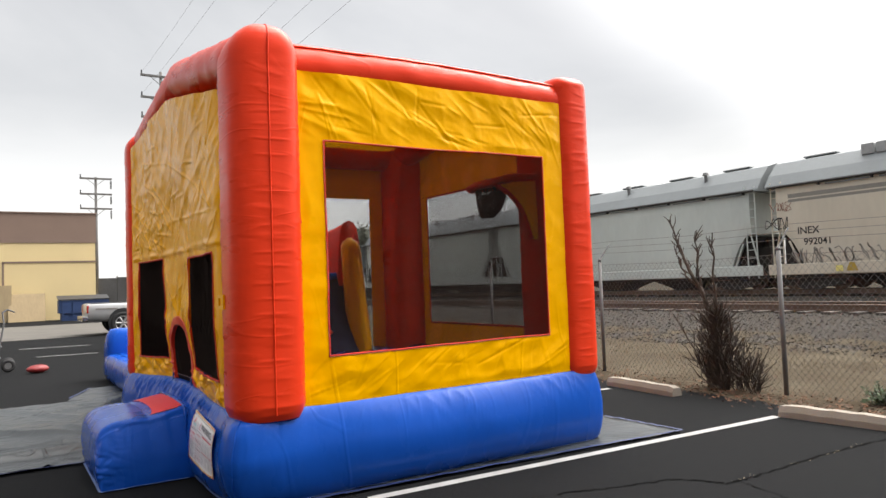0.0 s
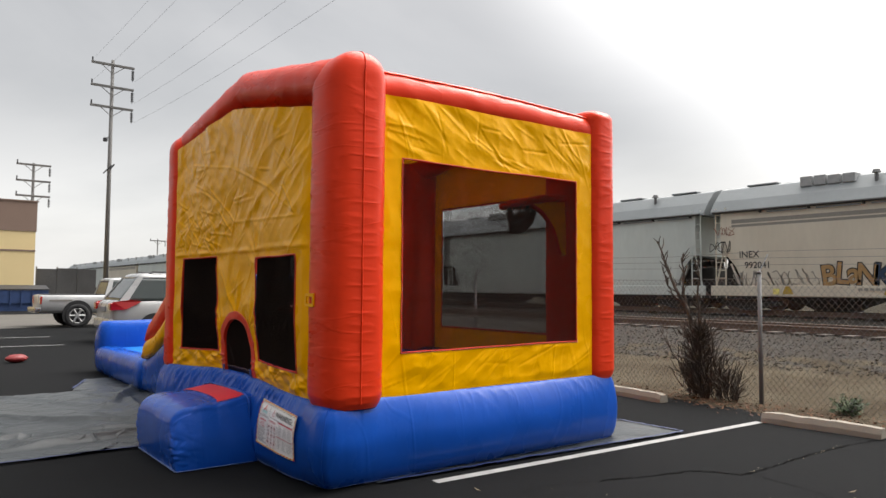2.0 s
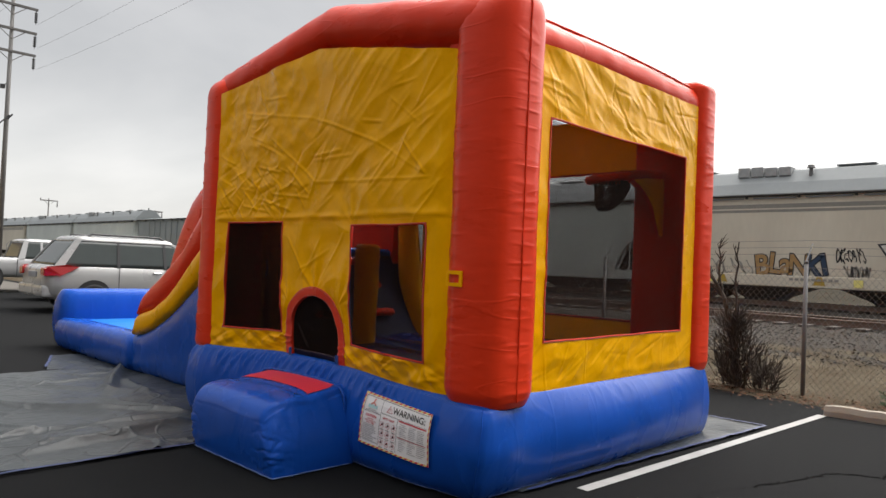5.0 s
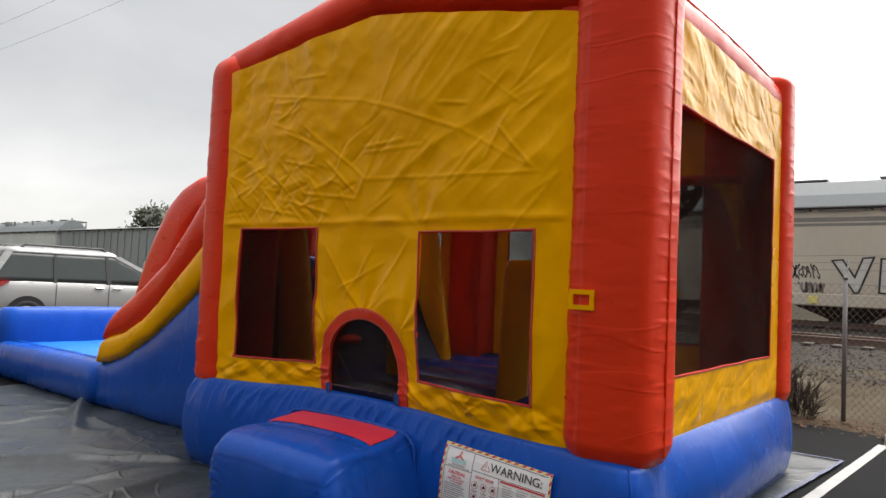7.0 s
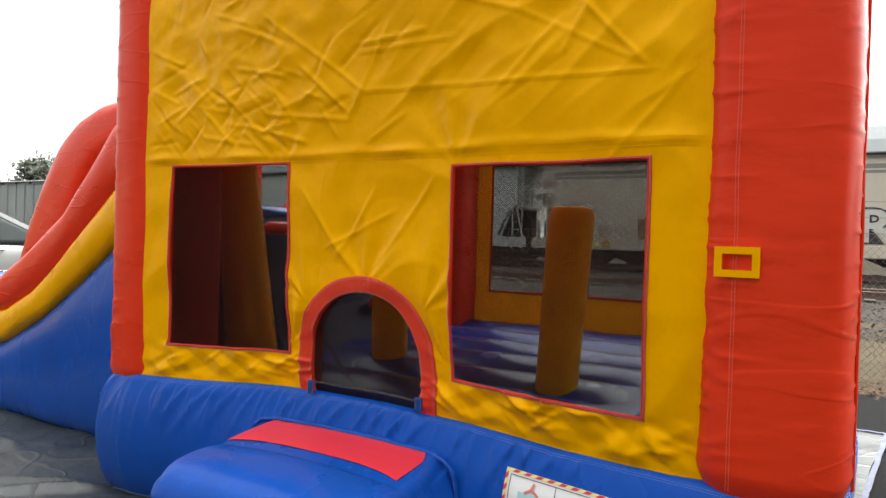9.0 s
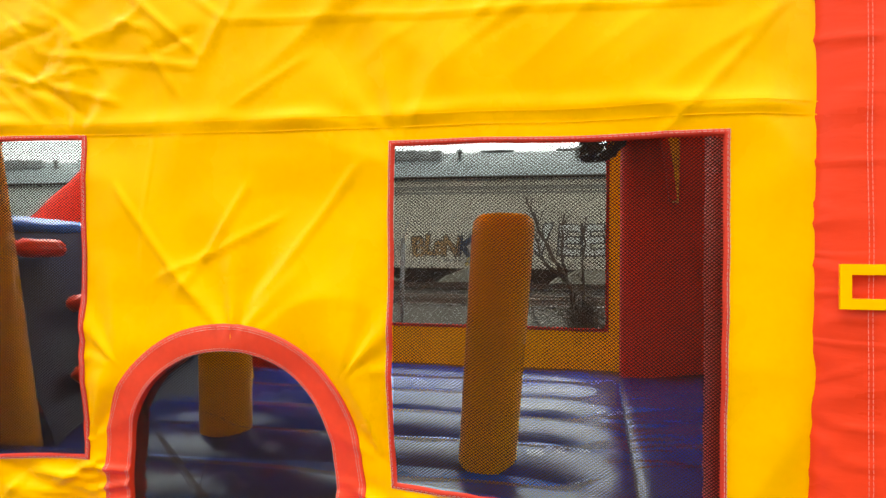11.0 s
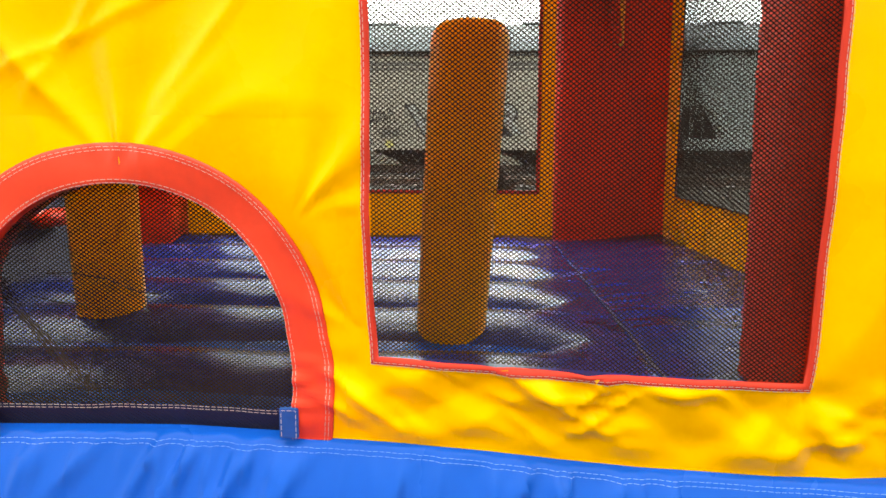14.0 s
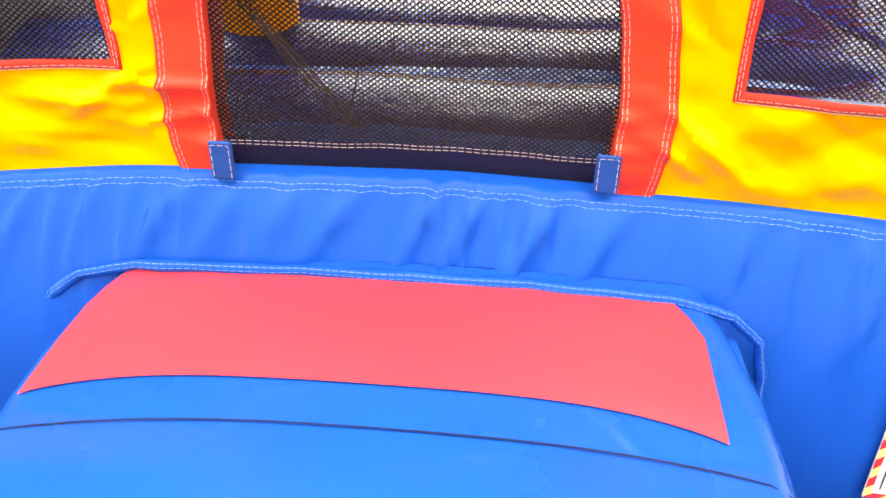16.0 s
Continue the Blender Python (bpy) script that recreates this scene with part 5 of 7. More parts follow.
ribbon(bm, [(x, 5.885 + 0.006 * noise.noise((x * 5, 0, 3)), floor_z(x, 5.885) + 0.004) for x in steps(1.62, 4.45, 120)], 0.011, (0, 0, 1))
part("floor_seam", bm, M["hem"], house, "dark sewn seam along the jumping floor")


def popup(x, y, top, lean):
    """A padded upright pillar on the jumping floor."""
    bm = bmesh.new()
    rings = []
    for z in steps(0.70, top - 0.06, 26) + [top - 0.035, top - 0.015, top - 0.004, top]:
        t = (z - 0.7) / (top - 0.7)
        k = 1.0 if z < top - 0.05 else math.sqrt(max(0.0, 1 - ((z - top + 0.06) / 0.06) ** 2)) * 0.35 + 0.65
        r = (0.118 + 0.012 * t) * k
        rings.append([Vector((x + lean[0] * t + r * math.cos(a) + 0.006 * noise.noise((a, z * 6, x)), y + lean[1] * t + r * math.sin(a), z)) for a in (2 * math.pi * i / 24 for i in range(24))])
    loft(bm, rings)
    return part("popup_pillar", bm, M["yellow"], house, "padded yellow upright pillar on the jumping floor", smooth=True)


popup(2.44, 6.47, 1.772, (0.0, -0.065))
popup(2.56, 7.72, 1.80, (0.05, 0.06))

# ---- climbing wall and slide beside the jumping floor
def wall_band(name, x0, x1, lower, upper, mat, label, parent, bulge=0.05, y0=8.6, y1=12.0, n=60):
    """An inflated band between two height curves along y, from x0 to x1 thick."""
    bm = bmesh.new()
    rings = []
    for y in steps(y0, y1, n):
        a, b = lower(y), upper(y)
        if b - a < 0.02:
            b = a + 0.02
        c, h, w = (a + b) / 2, (b - a) / 2, (x1 - x0) / 2
        ring = []
        for i in range(28):
            t = 2 * math.pi * i / 28
            e = 2 / 3.0
            px, pz = math.copysign(abs(math.cos(t)) ** e, math.cos(t)), math.copysign(abs(math.sin(t)) ** e, math.sin(t))
            k = 0.008 * noise.noise((px * 2, y * 3, pz * 2 + x0))
            ring.append(Vector(((x0 + x1) / 2 + px * (w + k), y, c + pz * (h + k))))
        rings.append(ring)
    loft(bm, rings)
    return part(name, bm, mat, parent, label, smooth=True)


near_blue = lambda y: interp(y, [(8.6, 1.95), (9.3, 1.72), (9.66, 1.46), (10.1, 1.16), (10.6, 0.86), (11.1, 0.62), (11.45, 0.52), (11.62, 0.50)])
near_yellow = lambda y: interp(y, [(8.6, 2.30), (9.3, 2.05), (9.66, 1.86), (9.95, 1.62), (10.3, 1.34), (10.7, 1.06), (11.1, 0.88), (11.45, 0.81), (11.58, 0.76), (11.63, 0.55)])
near_red = lambda y: interp(y, [(8.6, 2.66), (9.4, 2.50), (9.7, 2.36), (10.0, 2.02), (10.3, 1.72), (10.6, 1.54), (10.9, 1.35), (11.2, 1.20), (11.38, 1.10), (11.50, 0.98), (11.56, 0.84)])
wall_band("slide_side", 1.74, 2.06, lambda y: 0.0, lambda y: near_blue(y) + 0.02, M["blue"], "blue inflated slide side", house, y0=9.0, y1=11.66)
wall_band("slide_band", 1.74, 2.04, near_blue, lambda y: near_yellow(y) + 0.02, M["yellow"], "yellow inflated band along the slide", house, y0=9.0, y1=11.63)
wall_band("slide_rail", 1.76, 2.04, near_yellow, near_red, M["red"], "red inflated rail along the slide", house, y0=9.0, y1=11.56)
far_top = lambda y: interp(y, [(8.6, 2.72), (10.6, 2.74), (10.95, 2.70), (11.3, 2.60), (11.6, 2.42), (11.85, 2.10), (12.05, 1.74), (12.2, 1.35), (12.3, 1.0)])
wall_band("slide_rail", 2.42, 2.80, lambda y: interp(y, [(9.3, 2.32), (10.6, 2.32), (10.97, 2.16), (11.2, 1.9), (11.5, 1.4), (11.8, 0.9), (12.3, 0.5)]), far_top, M["red"], "tall red inflated far wall of the slide", house, y0=9.36, y1=12.3)
# middle rail in the darkened red, so the slot beside it looks shaded
wall_band("slide_rail", 2.10, 2.42, lambda y: interp(y, [(8.6, 1.7), (10, 1.5), (11.6, 0.6), (12.0, 0.5)]), lambda y: min(far_top(y) - 0.12, interp(y, [(8.6, 2.1), (9.8, 1.95), (10.4, 1.6), (11.0, 1.2), (11.6, 0.8), (11.9, 0.6), (12.0, 0.55)])), M["red_shaded"], "red inflated rail along the slide", house, y0=9.1, y1=11.9)
# backing added behind the far wall: hides the sky and stands for the gap's shade
wall_band("slide_lining", 2.84, 2.92, lambda y: 0.5, lambda y: far_top(y) - 0.12, M["red_shaded"], "added red backing in a shade tone behind the slide wall", house, y0=9.36, y1=12.2)
bm = bmesh.new()
sheet(bm, steps(2.0, 4.0, 8), steps(9.2, 11.7, 40), lambda x, y: interp(y, [(9.2, 1.75), (9.7, 1.7), (11.2, 0.55), (11.7, 0.45)]))
part("slide_bed", bm, M["blue_light"], house, "light blue slide bed", smooth=True)
# far rail, its shade likewise put into the colour
wall_band("slide_rail", 3.95, 4.3, lambda y: 0.0, lambda y: interp(y, [(8.9, 2.5), (9.6, 2.4), (10.6, 1.6), (11.6, 0.9)]), M["red_shaded"], "red inflated rail along the slide", house, y0=8.9, y1=11.6)

# climbing wall with steps, between two yellow side rolls
bm = bmesh.new()
sheet(bm, steps(2.3, 4.1, 20), steps(0, 1, 16), lambda x, t: 0)
for v in bm.verts:
    t = v.co.y
    v.co = Vector((v.co.x, 8.42 + 0.55 * t + 0.012 * noise.noise((v.co.x * 5, t * 6, 1)), 0.72 + 1.03 * t))
part("climbing_wall", bm, M["navy_wall"], house, "dark blue leaning climbing wall", smooth=True)
tube("wall_top", [(2.25, 9.02, 1.72), (4.1, 9.02, 1.72)], 0.07, M["blue"], house)
for x, y, z in ((2.62, 8.88, 1.62), (2.80, 8.72, 1.34), (3.3, 8.88, 1.62), (3.4, 8.72, 1.34), (2.66, 8.56, 1.00), (3.5, 8.56, 1.02)):
    tube("climbing_step", [(x - 0.17, y - 0.06, z), (x + 0.17, y - 0.06, z)], 0.045, M["red"], house, 1.3, "red padded climbing step")
for x, y in ((2.20, 8.65), (4.1, 8.6)):
    bm = bmesh.new()
    rings = []
    for z in steps(0.70, 2.26, 30):
        t = (z - 0.7) / 1.56
        k = math.sqrt(max(0.03, 1 - max(0, (t - 0.9) / 0.1) ** 2))
        hx, hy = (0.15 - 0.02 * t) * k, (0.215 - 0.085 * t) * k
        rings.append([Vector((x - 0.02 * t + hx * math.cos(a), y + 0.20 * t + hy * math.sin(a), z)) for a in (2 * math.pi * i / 20 for i in range(20))])
    loft(bm, rings)
    part("side_roll", bm, M["yellow"], house, "leaning yellow padded side roll of the climbing wall", smooth=True)

# ---- landing pool of the slide
def puffy(name, x0, x1, y0, y1, z0, z1, mat, parent, label="", r=0.12, bulge=0.05):
    bm = bmesh.new()
    n = 64
    rings = []
    h = z1 - z0
    cx, cy, hx, hy = (x0 + x1) / 2, (y0 + y1) / 2, (x1 - x0) / 2, (y1 - y0) / 2
    for t in (0, 0.03, 0.1, 0.2, 0.35, 0.5, 0.65, 0.8, 0.9, 0.96, 0.99, 1.0):
        s = 1 - abs(2 * t - 1) ** 2.6
        o = -0.07 + (0.07 + bulge) * s ** 0.6
        if t in (0.0, 1.0):
            o = -0.10
        ring = []
        for p in resample([Vector((q.x, q.y, 0)) for q in rounded(x0 - o, x1 + o, y0 - o, y1 + o, r, 0.06)], n):
            d = (p - Vector((cx, cy, 0))).normalized()
            w = 0.010 * noise.noise((p.x * 4, p.y * 4, t * 3)) + 0.006 * ridge(Vector((p.x * 5, p.y * 5, t * 2)))
            ring.append(Vector((p.x + d.x * w, p.y + d.y * w, z0 + h * t)))
        rings.append(ring)
    inner = [rings[-1][i].lerp(Vector((cx, cy, z1 + 0.02)), 0.5) for i in range(n)]
    loft(bm, rings + [inner])
    return part(name, bm, mat, parent, label, smooth=True)


puffy("pool_wall", 1.74, 2.10, 11.6, 14.75, 0.0, 0.50, M["blue"], house, "blue inflated pool rim")
puffy("pool_wall", 1.78, 4.9, 14.55, 15.0, 0.0, 0.96, M["blue"], house, "tall blue inflated end wall of the pool", r=0.14)
puffy("pool_wall", 4.55, 4.95, 11.6, 14.6, 0.0, 0.50, M["blue"], house, "blue inflated pool rim")
bm = bmesh.new()
sheet(bm, steps(1.9, 4.7, 30), steps(11.3, 14.7, 40), lambda x, y: 0.46 + 0.015 * noise.noise((x * 3, y * 3, 0)) + 0.012 * ridge(Vector((x * 2, y * 2, 3))))
part("pool_floor", bm, M["blue_light"], house, "light blue wrinkled pool floor", smooth=True)

# ---- entry step in front of the door
step = thing("entry_step", "blue inflated entry step with a red top band, before the doorway", "entry step", at=(0, 0, 0))
SY0, SY1 = 6.52, 7.72


STEP_TOP = [(0.690, 0.375), (0.700, 0.410), (0.715, 0.440), (0.74, 0.470), (0.78, 0.498), (0.83, 0.516), (0.92, 0.528), (1.0, 0.532), (1.06, 0.528), (1.10, 0.524), (1.14, 0.534), (1.18, 0.541), (1.24, 0.550), (1.30, 0.560), (1.36, 0.572), (1.47, 0.588)]
STEP_R = 0.055


def crown(y):
    return 0.018 * (1 - min(1.0, abs((y - 7.08) / 0.62)) ** 2)


def step_top(x, y):
    """The step's upper surface, falling off round its side edges."""
    tuck = interp(x, [(0.70, 0.06), (0.80, 0.035), (0.92, 0.02), (1.24, 0.02), (1.36, 0.045), (1.44, 0.06)])
    d = min(y - SY0 - tuck, SY1 - tuck - y)
    drop = 0.0 if d >= STEP_R else STEP_R - math.sqrt(max(0.0, STEP_R ** 2 - (STEP_R - max(0.0, d)) ** 2))
    return interp(x, STEP_TOP) + crown(y) - drop


def step_outline(x0, y0, y1, r):
    return resample([Vector((q.x, q.y, 0)) for q in rounded(x0, 1.46, y0, y1, r, 0.012)], 240)


# puffed walls from a sharp-cornered foot to the rolled upper edge, then the top in ever smaller outlines
upper = step_outline(0.692, SY0 + 0.022, SY1 - 0.022, 0.075)
rings = []
for k in [0.0, 0.015] + steps(0.04, 1.0, 40):
    puff = 0.045 * math.sin(math.pi * min(1.0, k * 1.02)) ** 0.8
    out = step_outline(0.712 + (0.692 - 0.712) * k - puff * 0.5, 6.415 + (SY0 + 0.022 - 6.415) * k - puff, 7.615 + (SY1 - 0.022 - 7.615) * k + puff, 0.012 + 0.063 * min(1.0, k * 1.6))
    ring = []
    for p, q in zip(out, upper):
        z = k * step_top(q.x, q.y) + 0.004
        c = (p - Vector((1.1, 7.05, 0))).normalized()
        near = math.exp(-((p - Vector((0.70, 6.47, 0))).length / 0.16) ** 2) + math.exp(-((p - Vector((0.70, 7.66, 0))).length / 0.14) ** 2)
        w = 0.007 * noise.noise((p.x * 5, p.y * 5, z * 5)) - 0.036 * near * max(0.0, ridge(Vector((p.x * 8 + z * 7, p.y * 8, z * 15))) - 0.50) * math.sin(math.pi * k) ** 0.5
        ring.append(Vector((p.x + c.x * w, p.y + c.y * w, z)))
    rings.append(ring)
for inset in (0.004, 0.010, 0.018, 0.027, 0.036, 0.046, 0.056, 0.07, 0.09, 0.12, 0.16, 0.20, 0.25, 0.30, 0.35):
    ring = []
    for q in upper:
        hx, hy = 0.384, 0.578
        p = Vector((1.076 + (q.x - 1.076) * (1 - inset / hx), 7.12 + (q.y - 7.12) * (1 - inset / hy), 0))
        ring.append(Vector((p.x, p.y, step_top(p.x, p.y) + 0.004)))
    rings.append(ring)
bm = bmesh.new()
loft(bm, rings)
step_body = part("body", bm, M["blue"], step, "inflated royal blue step with crinkled corners", smooth=True)
# welded flange along its foot
bm = bmesh.new()
foot = [p for p in step_outline(0.703, 6.406, 7.624, 0.02) if p.x < 1.40]
start = max(range(len(foot)), key=lambda i: (foot[i] - foot[i - 1]).length)
foot = foot[start:] + foot[:start]
ribbon(bm, [p + Vector((0, 0, 0.013 + 0.004 * noise.noise(p * 9))) for p in foot], 0.022, (0, 0, 1))
part("flange", bm, M["flange"], step_body, "pale welded flange along the foot")
bm = bmesh.new()
rows = []
for k in steps(0, 1, 24):
    row = []
    for t in steps(0, 1, 60):
        e = abs(2 * t - 1)
        x = (1.178 - 0.05 * e ** 4) * (1 - k) + (1.425 - 0.10 * max(0.0, (e - 0.86) / 0.14) ** 2) * k
        y = 6.628 - 0.004 * k + (1.032 - 0.002 * k) * t
        row.append(Vector((x, y, step_top(x, y) + 0.009)))
    rows.append(row)
loft(bm, rows, loop=False)
part("top_band", bm, M["step_red"], step, "red vinyl band across the step", smooth=True)
bm = bmesh.new()
ribbon(bm, [(1.105 - 0.045 * (abs(y - 7.1) / 0.55) ** 3, y, step_top(1.10, y) + 0.009) for y in steps(6.56, 7.68, 40)], 0.0035, (0, 0, 1))
part("seam", bm, M["hem"], step_body)

# piping seam round the step's join with the base
bm = bmesh.new()
pts = [Vector((1.395, 6.475, 0.30)), Vector((1.392, 6.49, 0.46)), Vector((1.395, 6.51, 0.535)), Vector((1.40, 6.56, 0.578)), Vector((1.41, 6.66, 0.598)), Vector((1.415, 6.9, 0.607)), Vector((1.415, 7.3, 0.607)), Vector((1.41, 7.60, 0.602)), Vector((1.40, 7.70, 0.585)), Vector((1.395, 7.76, 0.545)), Vector((1.392, 7.80, 0.48)), Vector((1.395, 7.815, 0.3))]
fine_pts = []
for a, b in zip(pts, pts[1:]):
    fine_pts += [a.lerp(b, i / 6) + Vector((0.003 * noise.noise(a * 9 + Vector((i, 0, 0))), 0, 0.003 * noise.noise(a * 7 + Vector((0, i, 0))))) for i in range(6)]
fine_pts.append(pts[-1])
sweep(bm, fine_pts, 0.011, 10, 0.004)
piping = part("piping", bm, M["blue"], step, smooth=True)
for off in (-0.004, 0.005):
    bm = bmesh.new()
    dashed(bm, [p + Vector((-0.0125, 0, off + 0.006)) for p in fine_pts], 0.0010, (-1, 0, 0.4))
    part("stitching", bm, M["thread_blue"], piping)

# ---- basketball hoop in the back corner: a padded shelf on a gusset, with a black net below
hoop = thing("basketball_hoop", "red and yellow padded basketball hoop in the back corner", "basketball hoop", at=(0, 0, 0))


def bent(pts, n=8):
    """A smooth curve through points."""
    v = [Vector(p) for p in pts]
    v = [v[0] * 2 - v[1]] + v + [v[-1] * 2 - v[-2]]
    res = []
    for a, b, c, d in zip(v, v[1:], v[2:], v[3:]):
        for i in range(n):
            t = i / n
            res.append(0.5 * (2 * b + (c - a) * t + (2 * a - 5 * b + 4 * c - d) * t * t + (3 * b - a - 3 * c + d) * t ** 3))
    return res + [v[-2]]


bm = bmesh.new()
pipe(bm, bent([(4.64, 5.50, 2.63), (4.40, 5.60, 2.63), (4.28, 5.69, 2.60), (4.265, 5.95, 2.60), (4.30, 6.18, 2.585), (4.42, 6.17, 2.60), (4.66, 6.02, 2.62)]), 0.045, 12)
part("backboard_roll", bm, M["red"], hoop, "rolled red padded rim", smooth=True)
edge = bent([(4.27, 5.675, 2.56), (4.40, 5.62, 2.46), (4.51, 5.57, 2.28), (4.575, 5.53, 2.01)])
gusset_outline = edge + [Vector((4.64, 5.50, 2.0)), Vector((4.62, 5.50, 2.62))]
side = Vector((0.01, 0.0175, 0))
bm = bmesh.new()
loft(bm, [[p - side for p in gusset_outline], [p + side for p in gusset_outline]])
gusset = part("gusset", bm, M["yellow"], hoop, "yellow padded gusset")
bm = bmesh.new()
pipe(bm, edge, 0.028, 10)
part("edge_roll", bm, M["red_shaded"], gusset, "red rolled edge", smooth=True)
bm = bmesh.new()
quad(bm, (4.28, 5.69, 2.625), (4.30, 6.18, 2.61), (4.66, 6.02, 2.63), (4.64, 5.50, 2.64))
part("shelf", bm, M["red_shaded"], hoop)
# the black net hangs gathered and folded over on itself
bm = bmesh.new()
rings = []
for z, r, dy in ((2.57, 0.19, 0.0), (2.50, 0.18, 0.0), (2.43, 0.165, 0.01), (2.37, 0.14, 0.03), (2.31, 0.11, 0.06), (2.27, 0.07, 0.08)):
    rings.append([Vector((4.42 + 0.8 * (r + 0.03 * noise.noise((math.cos(a) * 3, math.sin(a) * 3, z * 9))) * math.cos(a), 5.98 + dy + (r + 0.03 * noise.noise((math.cos(a) * 3, math.sin(a) * 3, z * 9 + 4))) * math.sin(a), z)) for a in (2 * math.pi * i / 26 for i in range(26))])
for k, (a, b) in enumerate(zip(rings, rings[1:])):
    for i in range(26):
        bar(bm, a[i], b[(i + 1) % 26], 0.006, n=4)
        bar(bm, a[i], b[(i - 1) % 26], 0.006, n=4)
        if noise.noise((i * 0.5, k * 0.7, 3)) > 0.02:
            quad(bm, a[i], a[(i + 1) % 26], b[(i + 1) % 26], b[i])
part("hoop_net", bm, M["plastic"], hoop, "gathered black hoop netting", fix=False)

# ---- ground sheets under the inflatable
def tarp(name, corners, mat, label, hump, seed, n=46, pulls=()):
    """A plastic sheet on the asphalt with folds, spanned between four corners."""
    a, b, c, d = [Vector((*p, 0)) for p in corners]
    bm = bmesh.new()
    rows = []
    for i in range(n + 1):
        row = []
        for j in range(n + 1):
            s, t = i / n, j / n
            p = a.lerp(b, s).lerp(d.lerp(c, s), t)
            q = p * 0.9 + Vector((seed, 0, 0))
            e = 0.05
            p += Vector((noise.noise(q * 1.3) * e, noise.noise(q * 1.3 + Vector((9, 9, 9))) * e, 0))
            z = 0.010 + hump * max(0.0, ridge(Vector((q.x * 0.5 + q.y * 0.9, q.y * 0.35 - q.x * 0.5, seed))) - 0.62) * 2 + 0.012 * max(0, noise.noise(q * 3)) + 0.006 * max(0, noise.noise(q * 9))
            v = noise.voronoi(q * 1.7 + Vector((0.3 * noise.noise(q * 2), 0, 0)))[0]
            z += 0.030 * max(0.0, 1 - (v[1] - v[0]) / 0.10) * max(0.0, noise.noise(q * 0.9 + Vector((4, 0, 0))) + 0.25)
            for x0, y0, x1, y1, wide, high in pulls:
                dx, dy = x1 - x0, y1 - y0
                L = math.hypot(dx, dy)
                u = ((p.x - x0) * dx + (p.y - y0) * dy) / L
                v = ((p.x - x0) * dy - (p.y - y0) * dx) / L + 0.05 * noise.noise((u * 1.5, x0, y0))
                if 0 < u < L and abs(v) < wide:
                    z += high * (1 - abs(v) / wide) ** 1.5 * min(1.0, u / 0.25, (L - u) / (L * 0.5))
            row.append(bm.verts.new((p.x, p.y, z)))
        rows.append(row)
    for r0, r1 in zip(rows, rows[1:]):
        for j in range(n):
            bm.faces.new((r0[j], r1[j], r1[j + 1], r0[j + 1]))
    return tagged(part(name, bm, mat, smooth=True), label, "tarp")


tarp("ground_sheet", [(-3.4, 7.62), (1.9, 7.66), (1.95, 12.2), (-3.4, 12.1)], M["tarp"], "silver grey plastic ground sheet spread over asphalt", 0.035, 1.0, 190,
     [(1.33, 8.82, -1.6, 11.2, 0.10, 0.05), (1.15, 8.45, -1.2, 7.8, 0.13, 0.075), (1.3, 8.7, -2.6, 8.9, 0.09, 0.035), (1.72, 11.9, 0.85, 10.1, 0.13, 0.11), (1.47, 11.1, 1.27, 9.6, 0.09, 0.04), (1.3, 8.9, 0.4, 10.4, 0.07, 0.03), (-0.4, 9.4, -3.2, 10.6, 0.10, 0.03), (0.2, 8.9, -2.4, 8.2, 0.09, 0.035)])
tarp("ground_sheet", [(1.36, 13.6), (2.1, 13.6), (2.1, 11.9), (0.9, 12.3)], M["tarp"], "silver grey plastic ground sheet corner beside the pool", 0.03, 6.0, 24)
tarp("ground_sheet", [(1.95, 5.10), (5.86, 4.86), (5.80, 9.0), (1.95, 9.0)], M["tarp"], "silver grey plastic ground sheet under the bounce house", 0.02, 3.0, 60)

# blue hems of the ground sheets
for pts in ([(-3.4, 7.62), (-0.9, 7.60), (1.3, 7.63)], [(1.98, 5.085), (4.0, 4.97), (5.86, 4.85)], [(5.86, 4.85), (5.84, 5.9)], [(0.95, 12.45), (1.34, 13.55)]):
    bm = bmesh.new()
    fine_pts = []
    for a, b in zip(pts, pts[1:]):
        n = 30
        fine_pts += [Vector((a[0] + (b[0] - a[0]) * i / n + 0.014 * noise.noise((a[0] + i * 0.12, 1, 0)), a[1] + (b[1] - a[1]) * i / n + 0.02 * noise.noise((a[1] + i * 0.12, 5, 0)), 0.028 + 0.012 * noise.noise((i * 0.4, 2, 2)))) for i in range(n + 1)]
    ribbon(bm, fine_pts, 0.036, (0, 0, 1))
    tagged(part("sheet_hem", bm, M["tarp_blue"]), "crumpled dark blue hem of the ground sheet", "tarp hem", "sheet hems")

# ---------------------------------------------------------------- lot edge: fence, stops, shrubs
def fence_x(y):
    return 8.36 + 0.045 * (y - 5.27) if y > 5.27 else 8.36 + 0.03 * (y - 5.27)


fence = thing("chain_link_fence", "weathered galvanised chain-link fence along the railway", "fence")
for k in range(-3, 16):
    y = 5.27 + 3.28 * k
    x = fence_x(y)
    bm = bmesh.new()
    bar(bm, (x, y, 0), (x, y, 1.86), 0.029, n=10)
    bar(bm, (x, y, 1.86), (x, y, 1.90), 0.034, 0.02, n=10)
    post = part("post", bm, M["galv"], fence, smooth=True)
    bm = bmesh.new()
    bar(bm, (x, y, 1.88), (x + 0.24, y, 2.14), 0.012, n=6)
    part("barb_arm", bm, M["galv"], post)
bm = bmesh.new()
